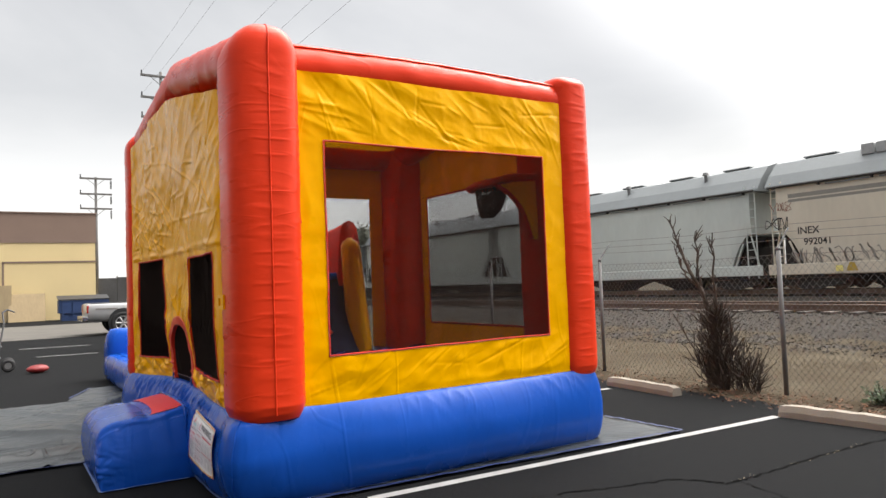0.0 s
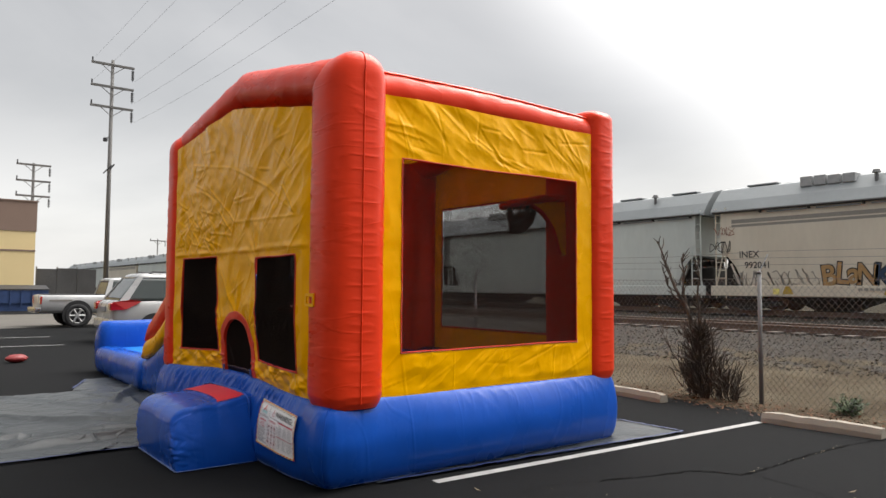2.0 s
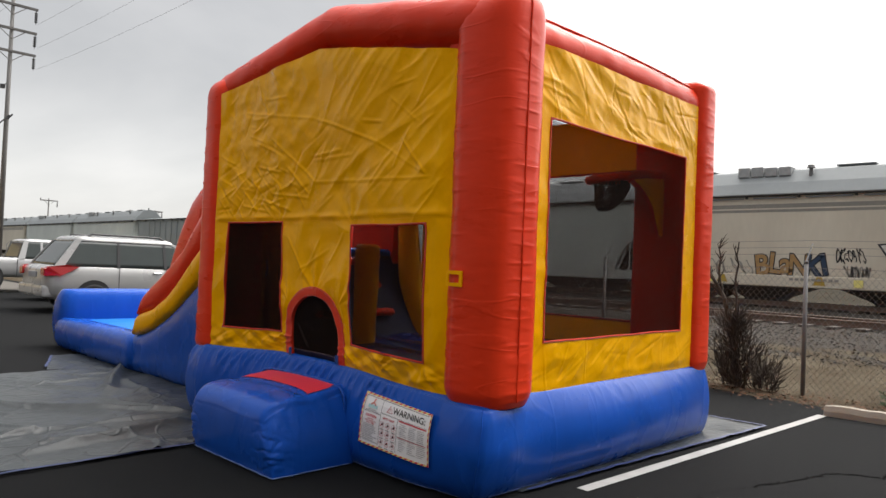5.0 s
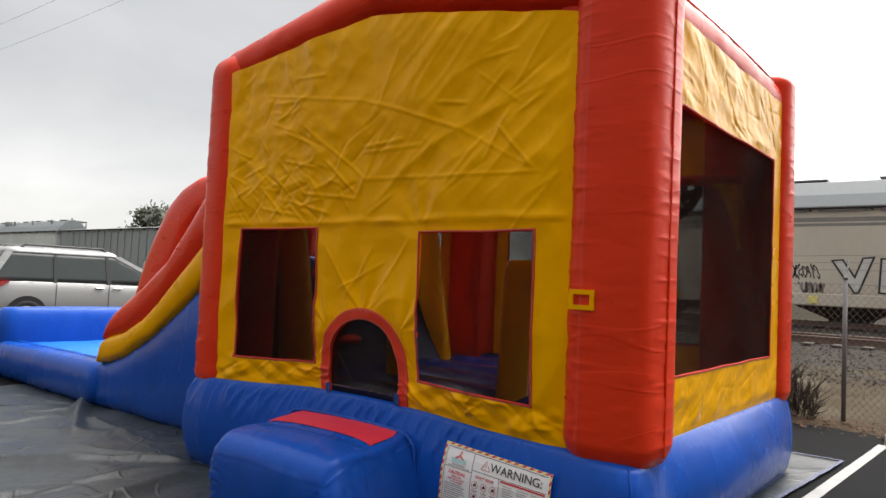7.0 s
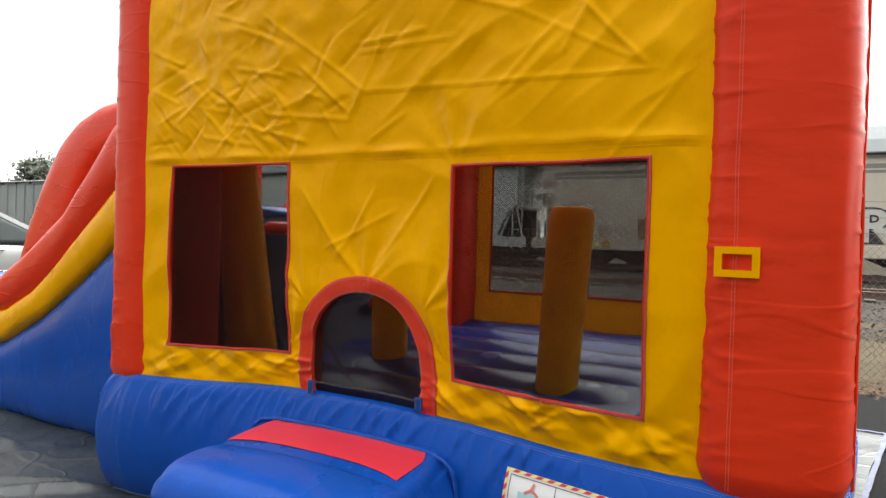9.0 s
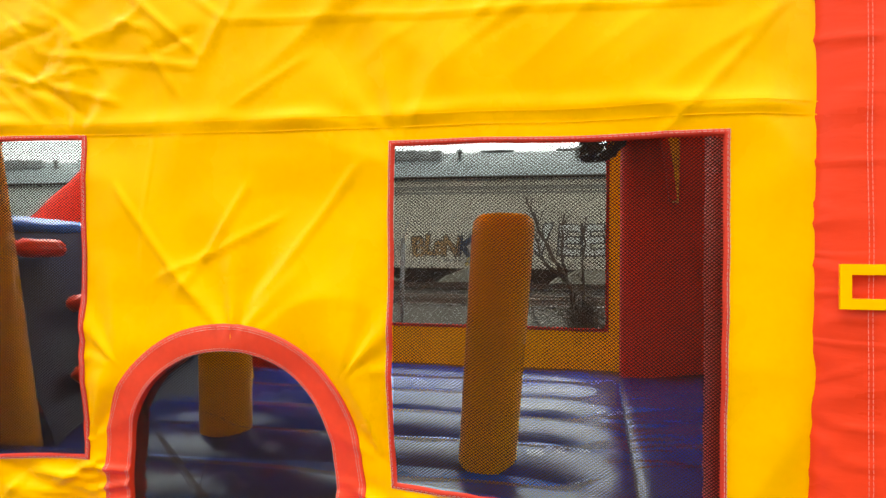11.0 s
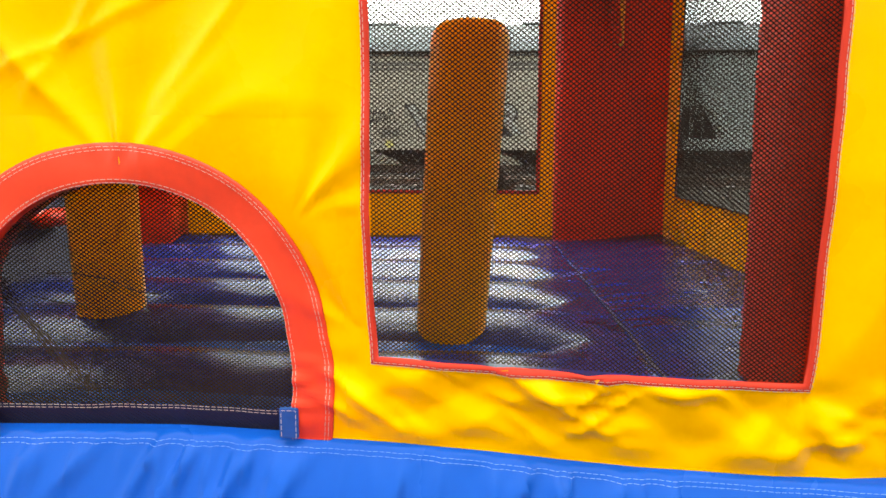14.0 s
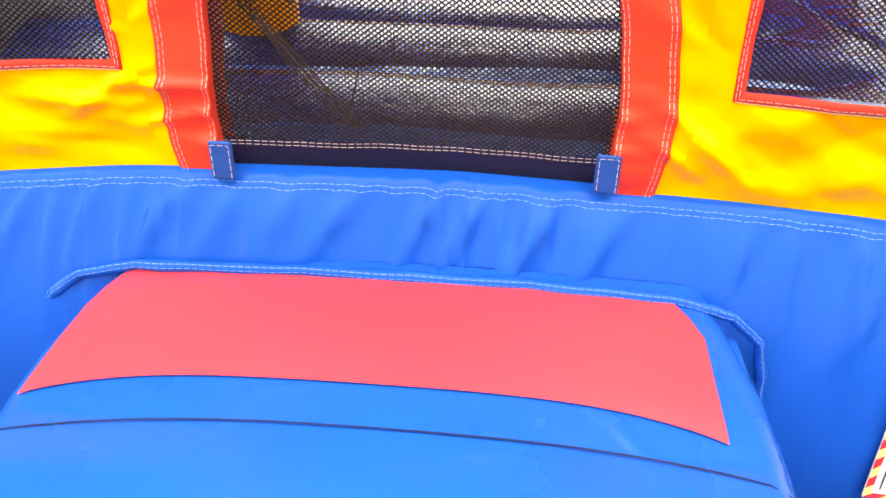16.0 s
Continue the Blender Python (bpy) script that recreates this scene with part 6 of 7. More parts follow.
for dx, z in ((0.08, 1.99), (0.16, 2.09), (0.25, 2.19), (0.0, 1.80)):
    for k in range(-3, 15):
        y = 5.27 + 3.28 * k
        mid = Vector((fence_x(y + 1.64) + dx, y + 1.64, z - 0.03))
        pipe(bm, [(fence_x(y) + dx, y, z), mid, (fence_x(y + 3.28) + dx, y + 3.28, z)], 0.004, 4)
part("barbed_wire", bm, M["wire"], fence)
bm = bmesh.new()
for sgn in (1, -1):
    c = -6.0
    while c < 42:
        w = 0.0024
        za, zb = 0.06, 1.80
        ya, yb = c, c + sgn * 1.74 / 1.15
        xa, xb = fence_x(ya), fence_x(yb)
        quad(bm, (xa, ya - w, za), (xa, ya + w, za), (xb, yb + w, zb), (xb, yb - w, zb))
        c += 0.085
part("mesh_wire", bm, M["wire"], fence, fix=False)


def wheel_stop(x, y, length, rz):
    """A concrete parking stop with sloped sides."""
    bm = bmesh.new()
    prof = [(-0.09, 0.0), (-0.085, 0.06), (-0.055, 0.125), (0.055, 0.125), (0.085, 0.06), (0.09, 0.0)]
    rings = []
    for t in steps(0, 1, 14):
        e = 0.012 * noise.noise((t * 8, x, y))
        z = 0.9 if t in (0.0, 1.0) else 1.0
        rings.append([Vector((a * (0.93 if t in (0.0, 1.0) else 1), -length / 2 + length * t, b * z + (e if b > 0.05 else 0))) for a, b in prof])
    loft(bm, rings)
    ob = tagged(part("wheel_stop", bm, M["concrete"]), "chipped concrete wheel stop on the asphalt", "wheel stop", "wheel stops")
    ob.matrix_world = pose(x, y, 0, 0, 0, rz)
    return ob


wheel_stop(7.36, 4.02, 1.32, 4)
wheel_stop(7.62, 6.95, 1.32, -6)
wheel_stop(7.2, 1.2, 1.32, 4)


def branch(bm, p, d, length, r, depth, rnd, spread=0.5):
    """A crooked limb that splits into thinner ones."""
    n = 4
    for i in range(n):
        q = p + d * length / n
        bar(bm, p, q, r * (1 - 0.15 * i), r * (1 - 0.15 * (i + 1)), 5, caps=(i == n - 1))
        p = q
        d = (d + Vector((rnd.uniform(-1, 1), rnd.uniform(-1, 1), rnd.uniform(-0.6, 0.8))) * 0.22).normalized()
        if depth > 0 and i > 0 and rnd.random() < 0.75:
            e = (d + Vector((rnd.uniform(-1, 1), rnd.uniform(-1, 1), rnd.uniform(-0.3, 0.9))) * spread).normalized()
            branch(bm, p, e, length * rnd.uniform(0.45, 0.7), r * 0.55, depth - 1, rnd, spread)


def wand(bm, pts, r0, r1, rnd, twigs, tl):
    """A thin crooked limb through points, tapering, with short side twigs."""
    path = []
    for a, b in zip(pts, pts[1:]):
        path += [Vector(a).lerp(Vector(b), i / 5) + Vector((rnd.uniform(-1, 1), rnd.uniform(-1, 1), 0)) * 0.018 for i in range(5)]
    path.append(Vector(pts[-1]))
    L = len(path) - 1
    for i in range(L):
        bar(bm, path[i], path[i + 1], r0 + (r1 - r0) * i / L, r0 + (r1 - r0) * (i + 1) / L, 6, i == L - 1)
    for k in range(twigs):
        i = rnd.randrange(1, L)
        p = path[i]
        d = (path[i + 1] - path[i]).normalized()
        for j in range(3):
            d = (d + Vector((rnd.uniform(-1, 1), rnd.uniform(-1, 1), rnd.uniform(-0.3, 0.7))) * 0.75).normalized()
            q = p + d * tl * rnd.uniform(0.5, 1.0) / (j + 1)
            bar(bm, p, q, 0.009 - 0.002 * j, 0.007 - 0.002 * j, 4, False)
            p = q


shrub = thing("dead_shrub", "bare dead shrub with a dense twiggy foot against the fence", "shrub", at=(8.30, 6.12, 0.0))
rnd = random.Random(11)
for pts, r, tw in (([(0, 0, 0), (0.02, 0.08, 0.8), (0, 0.26, 1.3), (-0.02, 0.5, 1.75), (0, 0.66, 2.05), (0.02, 0.80, 2.4)], 0.040, 46), ([(0, 0.02, 0), (0.04, 0.06, 0.9), (0.02, 0.10, 1.6), (0, 0.06, 2.15)], 0.030, 26),
                   ([(0.0, 0.1, 0.6), (0.0, 0.28, 1.4), (0.03, 0.36, 1.8), (0.02, 0.33, 2.2)], 0.026, 26), ([(0, 0.3, 1.35), (0.02, 0.58, 1.62), (0, 0.70, 1.95)], 0.020, 18), ([(0, 0.1, 0.3), (-0.05, 0.45, 0.6), (-0.05, 0.72, 1.0)], 0.012, 8), ([(0, -0.05, 0), (0.0, -0.16, 0.6), (0, -0.14, 1.0)], 0.025, 16)):
    bm = bmesh.new()
    wand(bm, pts, r, r * 0.28, rnd, tw, 0.13)
    part("limb", bm, M["twig"], shrub)
bm = bmesh.new()
for i in range(1150):
    h = rnd.random() ** 1.15
    a = rnd.uniform(0, 6.28)
    lump = 0.72 + 0.95 * noise.noise((math.cos(a) * 1.9, math.sin(a) * 1.9, h * 5))
    rad = 0.36 * lump * math.sin(min(1.0, 0.30 + h) * 2.2) ** 0.8 * math.sqrt(rnd.random()) if h < 0.95 else 0.1
    p = Vector((rad * math.cos(a) * 0.7, rad * math.sin(a) + 0.05 + 0.06 * h, 0.03 + 0.98 * h))
    if i % 5 == 0:
        p = Vector((0.10 * math.cos(a), -0.36 + 0.20 * math.sqrt(rnd.random()) * math.sin(a), 0.03 + 0.36 * h))
    d = Vector((math.cos(a) * 0.4 + rnd.uniform(-0.6, 0.6), math.sin(a) * 0.4 + rnd.uniform(-0.6, 0.6), rnd.uniform(0.3, 1.8))).normalized()
    q = p + d * rnd.uniform(0.06, 0.24)
    bar(bm, p, q, 0.0075, 0.005, 3, False)
    e = (d + Vector((rnd.uniform(-1, 1), rnd.uniform(-1, 1), rnd.uniform(-0.5, 0.7))) * 0.8).normalized()
    bar(bm, q, q + e * rnd.uniform(0.03, 0.08), 0.005, 0.003, 3, False)
tagged(part("twig", bm, M["twig"], shrub), kind="stuff")


def weed(x, y, size, seed):
    rnd = random.Random(seed)
    ob = thing("weed", "small leafy green weed at the fence foot", "weed", "weeds", at=(x, y, 0.03))
    bm, bl = bmesh.new(), bmesh.new()
    for i in range(34):
        a = rnd.uniform(0, 6.28)
        d = Vector((math.cos(a), math.sin(a), rnd.uniform(0.2, 1.6))).normalized()
        l = size * rnd.uniform(0.5, 1)
        bar(bm, (0, 0, 0), d * l, 0.006, 0.002, 4, False)
        for k in range(16):
            p = d * l * rnd.uniform(0.25, 1)
            s = Vector((rnd.uniform(-1, 1), rnd.uniform(-1, 1), rnd.uniform(-0.3, 0.8))).normalized() * size * rnd.uniform(0.12, 0.2)
            t = s.orthogonal().normalized() * s.length * 0.30
            quad(bl, p, p + s * 0.5 + t, p + s, p + s * 0.5 - t)
    part("stems", bm, M["weed"], ob)
    part("leaves", bl, M["weed"], ob, fix=False)
    return ob


weed(8.46, 4.16, 0.34, 5)
weed(8.22, 2.98, 0.52, 7)
weed(8.40, 2.45, 0.50, 6)
weed(8.5, 1.9, 0.5, 9)
weed(8.5, 0.9, 0.45, 8)
# fallen leaves along the kerb line
rnd = random.Random(21)
bm = bmesh.new()
for i in range(5200):
    y = rnd.uniform(-1, 14)
    x = fence_x(y) + rnd.gauss(-0.28, 0.26)
    s = rnd.uniform(0.012, 0.034)
    c = Vector((x, y, 0.012 + bed(x) + rnd.uniform(0, 0.04)))
    u = Vector((rnd.uniform(-1, 1), rnd.uniform(-1, 1), rnd.uniform(-0.4, 0.4))).normalized() * s
    v = u.cross(Vector((rnd.uniform(-0.5, 0.5), rnd.uniform(-0.5, 0.5), 1))).normalized() * s * 0.5
    quad(bm, c - u, c + v, c + u, c - v)
tagged(part("fallen_leaves", bm, M["dry_leaf"], fix=False), "scattered dry brown leaves along the fence foot", "leaves", kind="stuff")


# dry grass and straw on the dirt strip
rnd = random.Random(77)
bm = bmesh.new()
for i in range(9000):
    y = rnd.uniform(-4, 22)
    x = fence_x(y) + abs(rnd.gauss(1.6, 1.9)) + 0.1
    if noise.noise((x * 0.7, y * 0.45, 8)) < -0.12 or x > 14.2:
        continue
    c = Vector((x, y, bed(x) + 0.01))
    for k in range(3):
        u = Vector((rnd.uniform(-1, 1), rnd.uniform(-1, 1), rnd.uniform(0.1, 1.0))).normalized() * rnd.uniform(0.04, 0.13)
        s = Vector((-u.y, u.x, 0)).normalized() * 0.0035
        bm.faces.new([bm.verts.new(p) for p in (c - s, c + s, c + u)])
tagged(part("dry_grass", bm, M["straw"], fix=False), "sparse dry straw-coloured grass on the dirt strip", "dry grass", kind="stuff")


# ---------------------------------------------------------------- vehicles
def wheel(parent, x, y, r, s):
    """A tyre with a spoked rim; s is the outward side."""
    bm = bmesh.new()
    prof = [(-0.10, r * 0.62), (-0.11, r * 0.9), (-0.08, r), (0.08, r), (0.11, r * 0.9), (0.10, r * 0.62)]
    rings = [[Vector((x + q * math.cos(a), y + w, r + q * math.sin(a))) for w, q in prof] for a in (2 * math.pi * i / 28 for i in range(29))]
    loft(bm, rings, caps=False)
    w = part("wheel", bm, M["rubber"], parent, smooth=True)
    bm = bmesh.new()
    bar(bm, (x, y - 0.05, r), (x, y + 0.05, r), r * 0.30, n=14)
    for k in range(6):
        a = k * math.pi / 3
        bar(bm, (x, y + s * 0.07, r), (x + r * 0.6 * math.cos(a), y + s * 0.085, r + r * 0.6 * math.sin(a)), r * 0.10, n=6)
    pipe(bm, [(x + r * 0.62 * math.cos(a), y + s * 0.085, r + r * 0.62 * math.sin(a)) for a in (2 * math.pi * i / 20 for i in range(21))], 0.022)
    part("rim", bm, M["rim"], w)
    return w


def car_shell(bm, stations):
    """The painted lower body: cross-sections along x as x, bottom, shoulder height, half width."""
    rings = []
    for x, zb, top, w in stations:
        side = [(w * 0.88, zb), (w * 0.97, zb + (top - zb) * 0.18), (w, zb + (top - zb) * 0.45), (w * 0.995, zb + (top - zb) * 0.72), (w * 0.975, top - 0.04), (w * 0.93, top), (w * 0.5, top + 0.012)]
        rings.append([Vector((x, -a, z)) for a, z in side] + [Vector((x, a, z)) for a, z in reversed(side)])
    return loft(bm, rings)


def cabin(car, paint, base, top, zb, zt, wb, wt, pillars, roof_rise=0.07):
    """A glasshouse with painted roof and pillars; base and top are the x ranges at its foot and head."""
    def at(x, z, s):
        t = (z - zb) / (zt - zb)
        return Vector((x, s * (wb + (wt - wb) * t), z))
    bm = bmesh.new()
    rings = []
    for z in steps(zb, zt, 6):
        t = (z - zb) / (zt - zb)
        x0, x1, w = base[0] + (top[0] - base[0]) * t, base[1] + (top[1] - base[1]) * t - 0.05 * math.sin(t * 3.14), wb + (wt - wb) * t
        rings.append([Vector((p.x, p.y, z)) for p in resample([Vector((q.x, q.y, 0)) for q in rounded(x0, x1, -w, w, 0.10, 0.08)], 70)])
    loft(bm, rings)
    part("glasshouse", bm, M["glass"], car, "tinted car windows", smooth=True)
    bm = bmesh.new()
    rings = []
    for z, o in ((zt - 0.03, 0.012), (zt, 0.016), (zt + roof_rise * 0.5, -0.03), (zt + roof_rise * 0.85, -0.12), (zt + roof_rise, -0.35)):
        rings.append([Vector((p.x, p.y, z)) for p in resample([Vector((q.x, q.y, 0)) for q in rounded(top[0] - o, top[1] + o, -wt - o, wt + o, 0.14, 0.08)], 70)])
    loft(bm, rings)
    part("roof", bm, paint, car, smooth=True)
    for s in (-1, 1):
        for a, b, c, d, mat in pillars:
            bm = bmesh.new()
            o = Vector((0, s * 0.012, 0))
            loft(bm, [[at(x0, z, s) - o * 2, at(x0, z, s) + o, at(x1, z, s) + o, at(x1, z, s) - o * 2] for z, x0, x1 in ((zb - 0.02, a, b), (zt, c, d))])
            part("pillar", bm, mat, car)


def minivan(x, y, paint, label, scale=1.0):
    car = thing("minivan", label, "car", "parked vehicles", at=(0, 0, 0))
    bm = bmesh.new()
    car_shell(bm, [(0.0, 0.50, 0.94, 0.80), (0.04, 0.38, 1.00, 0.90), (0.14, 0.32, 1.06, 0.955), (0.40, 0.28, 1.08, 0.975), (1.0, 0.26, 1.08, 0.985), (2.2, 0.25, 1.06, 0.985), (3.4, 0.25, 1.03, 0.98), (4.1, 0.26, 0.99, 0.97), (4.6, 0.28, 0.90, 0.94), (4.95, 0.33, 0.74, 0.84), (5.08, 0.42, 0.62, 0.68)])
    part("body", bm, paint, car, smooth=True)
    dark = M["plastic"]
    cabin(car, paint, (0.16, 4.22), (0.62, 2.92), 1.05, 1.66, 0.945, 0.80, [(0.14, 0.34, 0.60, 0.74, paint), (1.50, 1.57, 1.52, 1.58, dark), (2.62, 2.70, 2.60, 2.67, dark), (4.02, 4.24, 2.76, 2.94, paint)], 0.12)
    for s in (-1, 1):
        for xx in (2.45, 2.85):
            bm = bmesh.new()
            box(bm, xx - 0.10, xx + 0.10, s * 0.985 - 0.02, s * 0.985 + 0.02, 0.92, 0.96, 0.012, 1)
            part("door_handle", bm, M["chrome"], car)
        for xx in (1.55, 2.66):
            bm = bmesh.new()
            box(bm, xx - 0.006, xx + 0.006, s * 0.984 - 0.004, s * 0.984 + 0.004, 0.34, 1.02)
            part("door_gap", bm, dark, car)
        bm = bmesh.new()
        box(bm, 1.45, 3.75, s * 0.988 - 0.006, s * 0.988 + 0.010, 0.50, 0.535, 0.004, 1)
        part("side_moulding", bm, M["chrome"], car)
        bm = bmesh.new()
        loft(bm, [[Vector((a, s * (w - 0.06 * max(0.0, 0.16 - a) / 0.2), c)) for a, c in ((-0.035, 0.83), (0.30, 0.85), (0.50, 0.95), (0.66, 1.05), (0.40, 1.09), (0.02, 1.04), (-0.03, 0.96))] for w in (0.86, 0.985, 1.005)])
        box(bm, -0.045, 0.08, s * 0.80 - 0.12, s * 0.80 + 0.12, 0.84, 1.01, 0.015, 1)
        part("tail_lamp", bm, M["tail"], car, "red tail lamp")
        bm = bmesh.new()
        pipe(bm, [(0.9, s * 0.70, 1.74), (1.0, s * 0.70, 1.81), (2.55, s * 0.70, 1.81), (2.68, s * 0.70, 1.74)], 0.022)
        part("roof_rail", bm, dark, car)
        bm = bmesh.new()
        box(bm, 3.55, 3.78, s * 1.10 - 0.09, s * 1.10 + 0.09, 1.06, 1.20, 0.04, 2)
        part("mirror", bm, dark, car)
        for xx in (1.0, 4.15):
            bm = bmesh.new()
            bar(bm, (xx, s * 0.88, 0.36), (xx, s * 0.994, 0.36), 0.40, n=28)
            part("wheel_arch", bm, M["rubber"], car)
            wheel(car, xx, s * 0.905, 0.335, s)
    bm = bmesh.new()
    box(bm, -0.06, 0.22, -0.90, 0.90, 0.36, 0.62, 0.06, 2)
    part("bumper", bm, paint, car)
    bm = bmesh.new()
    box(bm, -0.025, 0.045, -0.28, 0.28, 0.78, 0.92, 0.01, 1)
    part("number_plate", bm, M["ink_pale"], car)
    car.matrix_world = pose(x, y, 0) @ Matrix.Scale(scale, 4)
    return car


def pickup(x, y, paint, label, scale=1.0):
    car = thing("pickup_truck", label, "pickup truck", "parked vehicles", at=(0, 0, 0))
    bm = bmesh.new()
    car_shell(bm, [(0.0, 0.54, 1.08, 0.88), (0.06, 0.50, 1.10, 0.92), (1.0, 0.48, 1.10, 0.93), (1.95, 0.48, 1.10, 0.93), (3.0, 0.46, 1.10, 0.93), (3.9, 0.46, 1.08, 0.93), (4.8, 0.48, 1.00, 0.91), (5.10, 0.52, 0.88, 0.82)])
    part("body", bm, paint, car, smooth=True)
    bm = bmesh.new()
    box(bm, 0.10, 1.88, -0.78, 0.78, 1.09, 1.128)
    part("bed_liner", bm, M["plastic"], car)
    cabin(car, paint, (1.98, 3.98), (2.16, 3.34), 1.08, 1.64, 0.90, 0.76, [(1.97, 2.16, 2.14, 2.28, paint), (2.62, 2.70, 2.62, 2.69, paint), (3.82, 4.0, 3.20, 3.36, paint)], 0.09)
    for s in (-1, 1):
        bm = bmesh.new()
        box(bm, -0.01, 0.07, s * 0.80 - 0.10, s * 0.80 + 0.125, 0.78, 1.06, 0.02, 1)
        part("tail_lamp", bm, M["tail"], car, "red tail lamp")
        for xx in (1.95, 2.66):
            bm = bmesh.new()
            box(bm, xx - 0.008, xx + 0.008, s * 0.930 - 0.004, s * 0.930 + 0.004, 0.52, 1.06)
            part("door_gap", bm, M["plastic"], car)
        bm = bmesh.new()
        box(bm, 0.25, 0.95, s * 0.934 - 0.004, s * 0.934 + 0.004, 0.90, 0.95)
        part("side_decal", bm, M["stripe"], car)
        for xx in (1.12, 4.35):
            bm = bmesh.new()
            bar(bm, (xx, s * 0.84, 0.46), (xx, s * 0.938, 0.46), 0.47, n=28)
            part("wheel_arch", bm, M["rubber"], car)
            wheel(car, xx, s * 0.86, 0.40, s)
    bm = bmesh.new()
    box(bm, -0.16, 0.04, -0.88, 0.88, 0.50, 0.68, 0.03, 2)
    part("bumper", bm, M["chrome"], car, "bright rear bumper")
    car.matrix_world = pose(x, y, 0) @ Matrix.Scale(scale, 4)
    return car


minivan(3.47, 22.5, M["silver_car"], "silver minivan with roof rails parked on the lot", 1.14)
minivan(4.7, 27.0, M["dark_car"], "dark people carrier parked between two silver vehicles", 1.0)
pickup(3.05, 32.2, M["white_car"], "pale silver pickup truck parked on the lot", 1.15)

# ---------------------------------------------------------------- far side of the lot
bld = thing("warehouse", "cream stucco warehouse with a brown parapet band", "building")
bm = bmesh.new()
box(bm, -26, 6.1, 56.6, 84, 0, 5.42)
part("wall", bm, M["stucco"], bld)
bm = bmesh.new()
box(bm, -26.05, 6.15, 56.55, 84.05, 5.42, 7.5)
part("parapet", bm, M["brown_stucco"], bld, "dark brown upper band")
bm = bmesh.new()
box(bm, -26.1, 6.22, 56.48, 84.1, 7.5, 7.58)
part("coping", bm, M["brown_stucco"], bld)
bm = bmesh.new()
box(bm, 0.4, 6.12, 56.56, 56.6, 4.02, 4.14)
box(bm, 0.36, 0.48, 56.56, 56.6, 0.6, 4.14)
part("reveal_strip", bm, M["brown_stucco"], bld, "dark painted line on the wall")
bm = bmesh.new()
box(bm, 0.0, 0.9, 56.3, 56.42, 0, 2.5)
p = tagged(part("plywood_sheet", bm, M["plywood"]), "weathered plywood sheets leaning on the warehouse wall", "plywood")
bm = bmesh.new()
loft(bm, [[Vector((x, 56.0 if z == 0 else 56.5, z)), Vector((x, 56.06 if z == 0 else 56.55, z)), Vector((x + 2.2, 56.06 if z == 0 else 56.55, z)), Vector((x + 2.2, 56.0 if z == 0 else 56.5, z))] for x, z in ((0.7, 0), (0.7, 1.9))])
tagged(part("plywood_sheet", bm, M["plywood"]), "weathered plywood sheet leaning on the warehouse wall", "plywood")

dump = thing("dumpster", "blue steel dumpster with a dark lid beside the warehouse", "dumpster", at=(5.0, 53.5, 0))
bm = bmesh.new()
loft(bm, [[Vector((-1.5, -0.6, z)), Vector((1.5, -0.6, z)), Vector((1.5, 0.8, z)), Vector((-1.5, 0.8, z))] if z > 0.5 else [Vector((-1.35, -0.5, z)), Vector((1.35, -0.5, z)), Vector((1.35, 0.7, z)), Vector((-1.35, 0.7, z))] for z in (0.0, 0.5, 0.51, 1.35)])
part("body", bm, M["dump"], dump)
bm = bmesh.new()
loft(bm, [[Vector((x, -0.66, 1.36)), Vector((x, 0.86, 1.62)), Vector((x, 0.86, 1.68)), Vector((x, -0.66, 1.42))] for x in (-1.54, 1.54)])
part("lid", bm, M["plastic"], dump)
for k in range(5):
    bm = bmesh.new()
    box(bm, -1.3 + k * 0.62, -1.22 + k * 0.62, -0.68, -0.58, 0.3, 1.3)
    part("rib", bm, M["dump"], dump)

scr = thing("screened_fence", "chain-link fence covered with dark windscreen cloth", "fence")
for k in range(3):
    bm = bmesh.new()
    box(bm, 6.3 + k * 1.3, 7.55 + k * 1.3, 57.0, 57.04, 0.1, 2.85 + 0.06 * (k % 2))
    part("cloth", bm, M["screen"], scr)
    bm = bmesh.new()
    bar(bm, (6.3 + k * 1.3, 57.1, 0), (6.3 + k * 1.3, 57.1, 3.0), 0.05, n=8)
    part("post", bm, M["galv"], scr)


# unseen walls added behind the camera to darken the low, outward faces
bm = bmesh.new()
box(bm, -18.3, -18.0, -16, 34, 0.0, 7.5)
box(bm, -18.3, 7.0, -16.3, -16.0, 0.0, 7.5)
tagged(part("sky_blocker_wall", bm, M["brown_stucco"]), "plain brown unseen wall added to block low sky light", "wall", kind="structure")


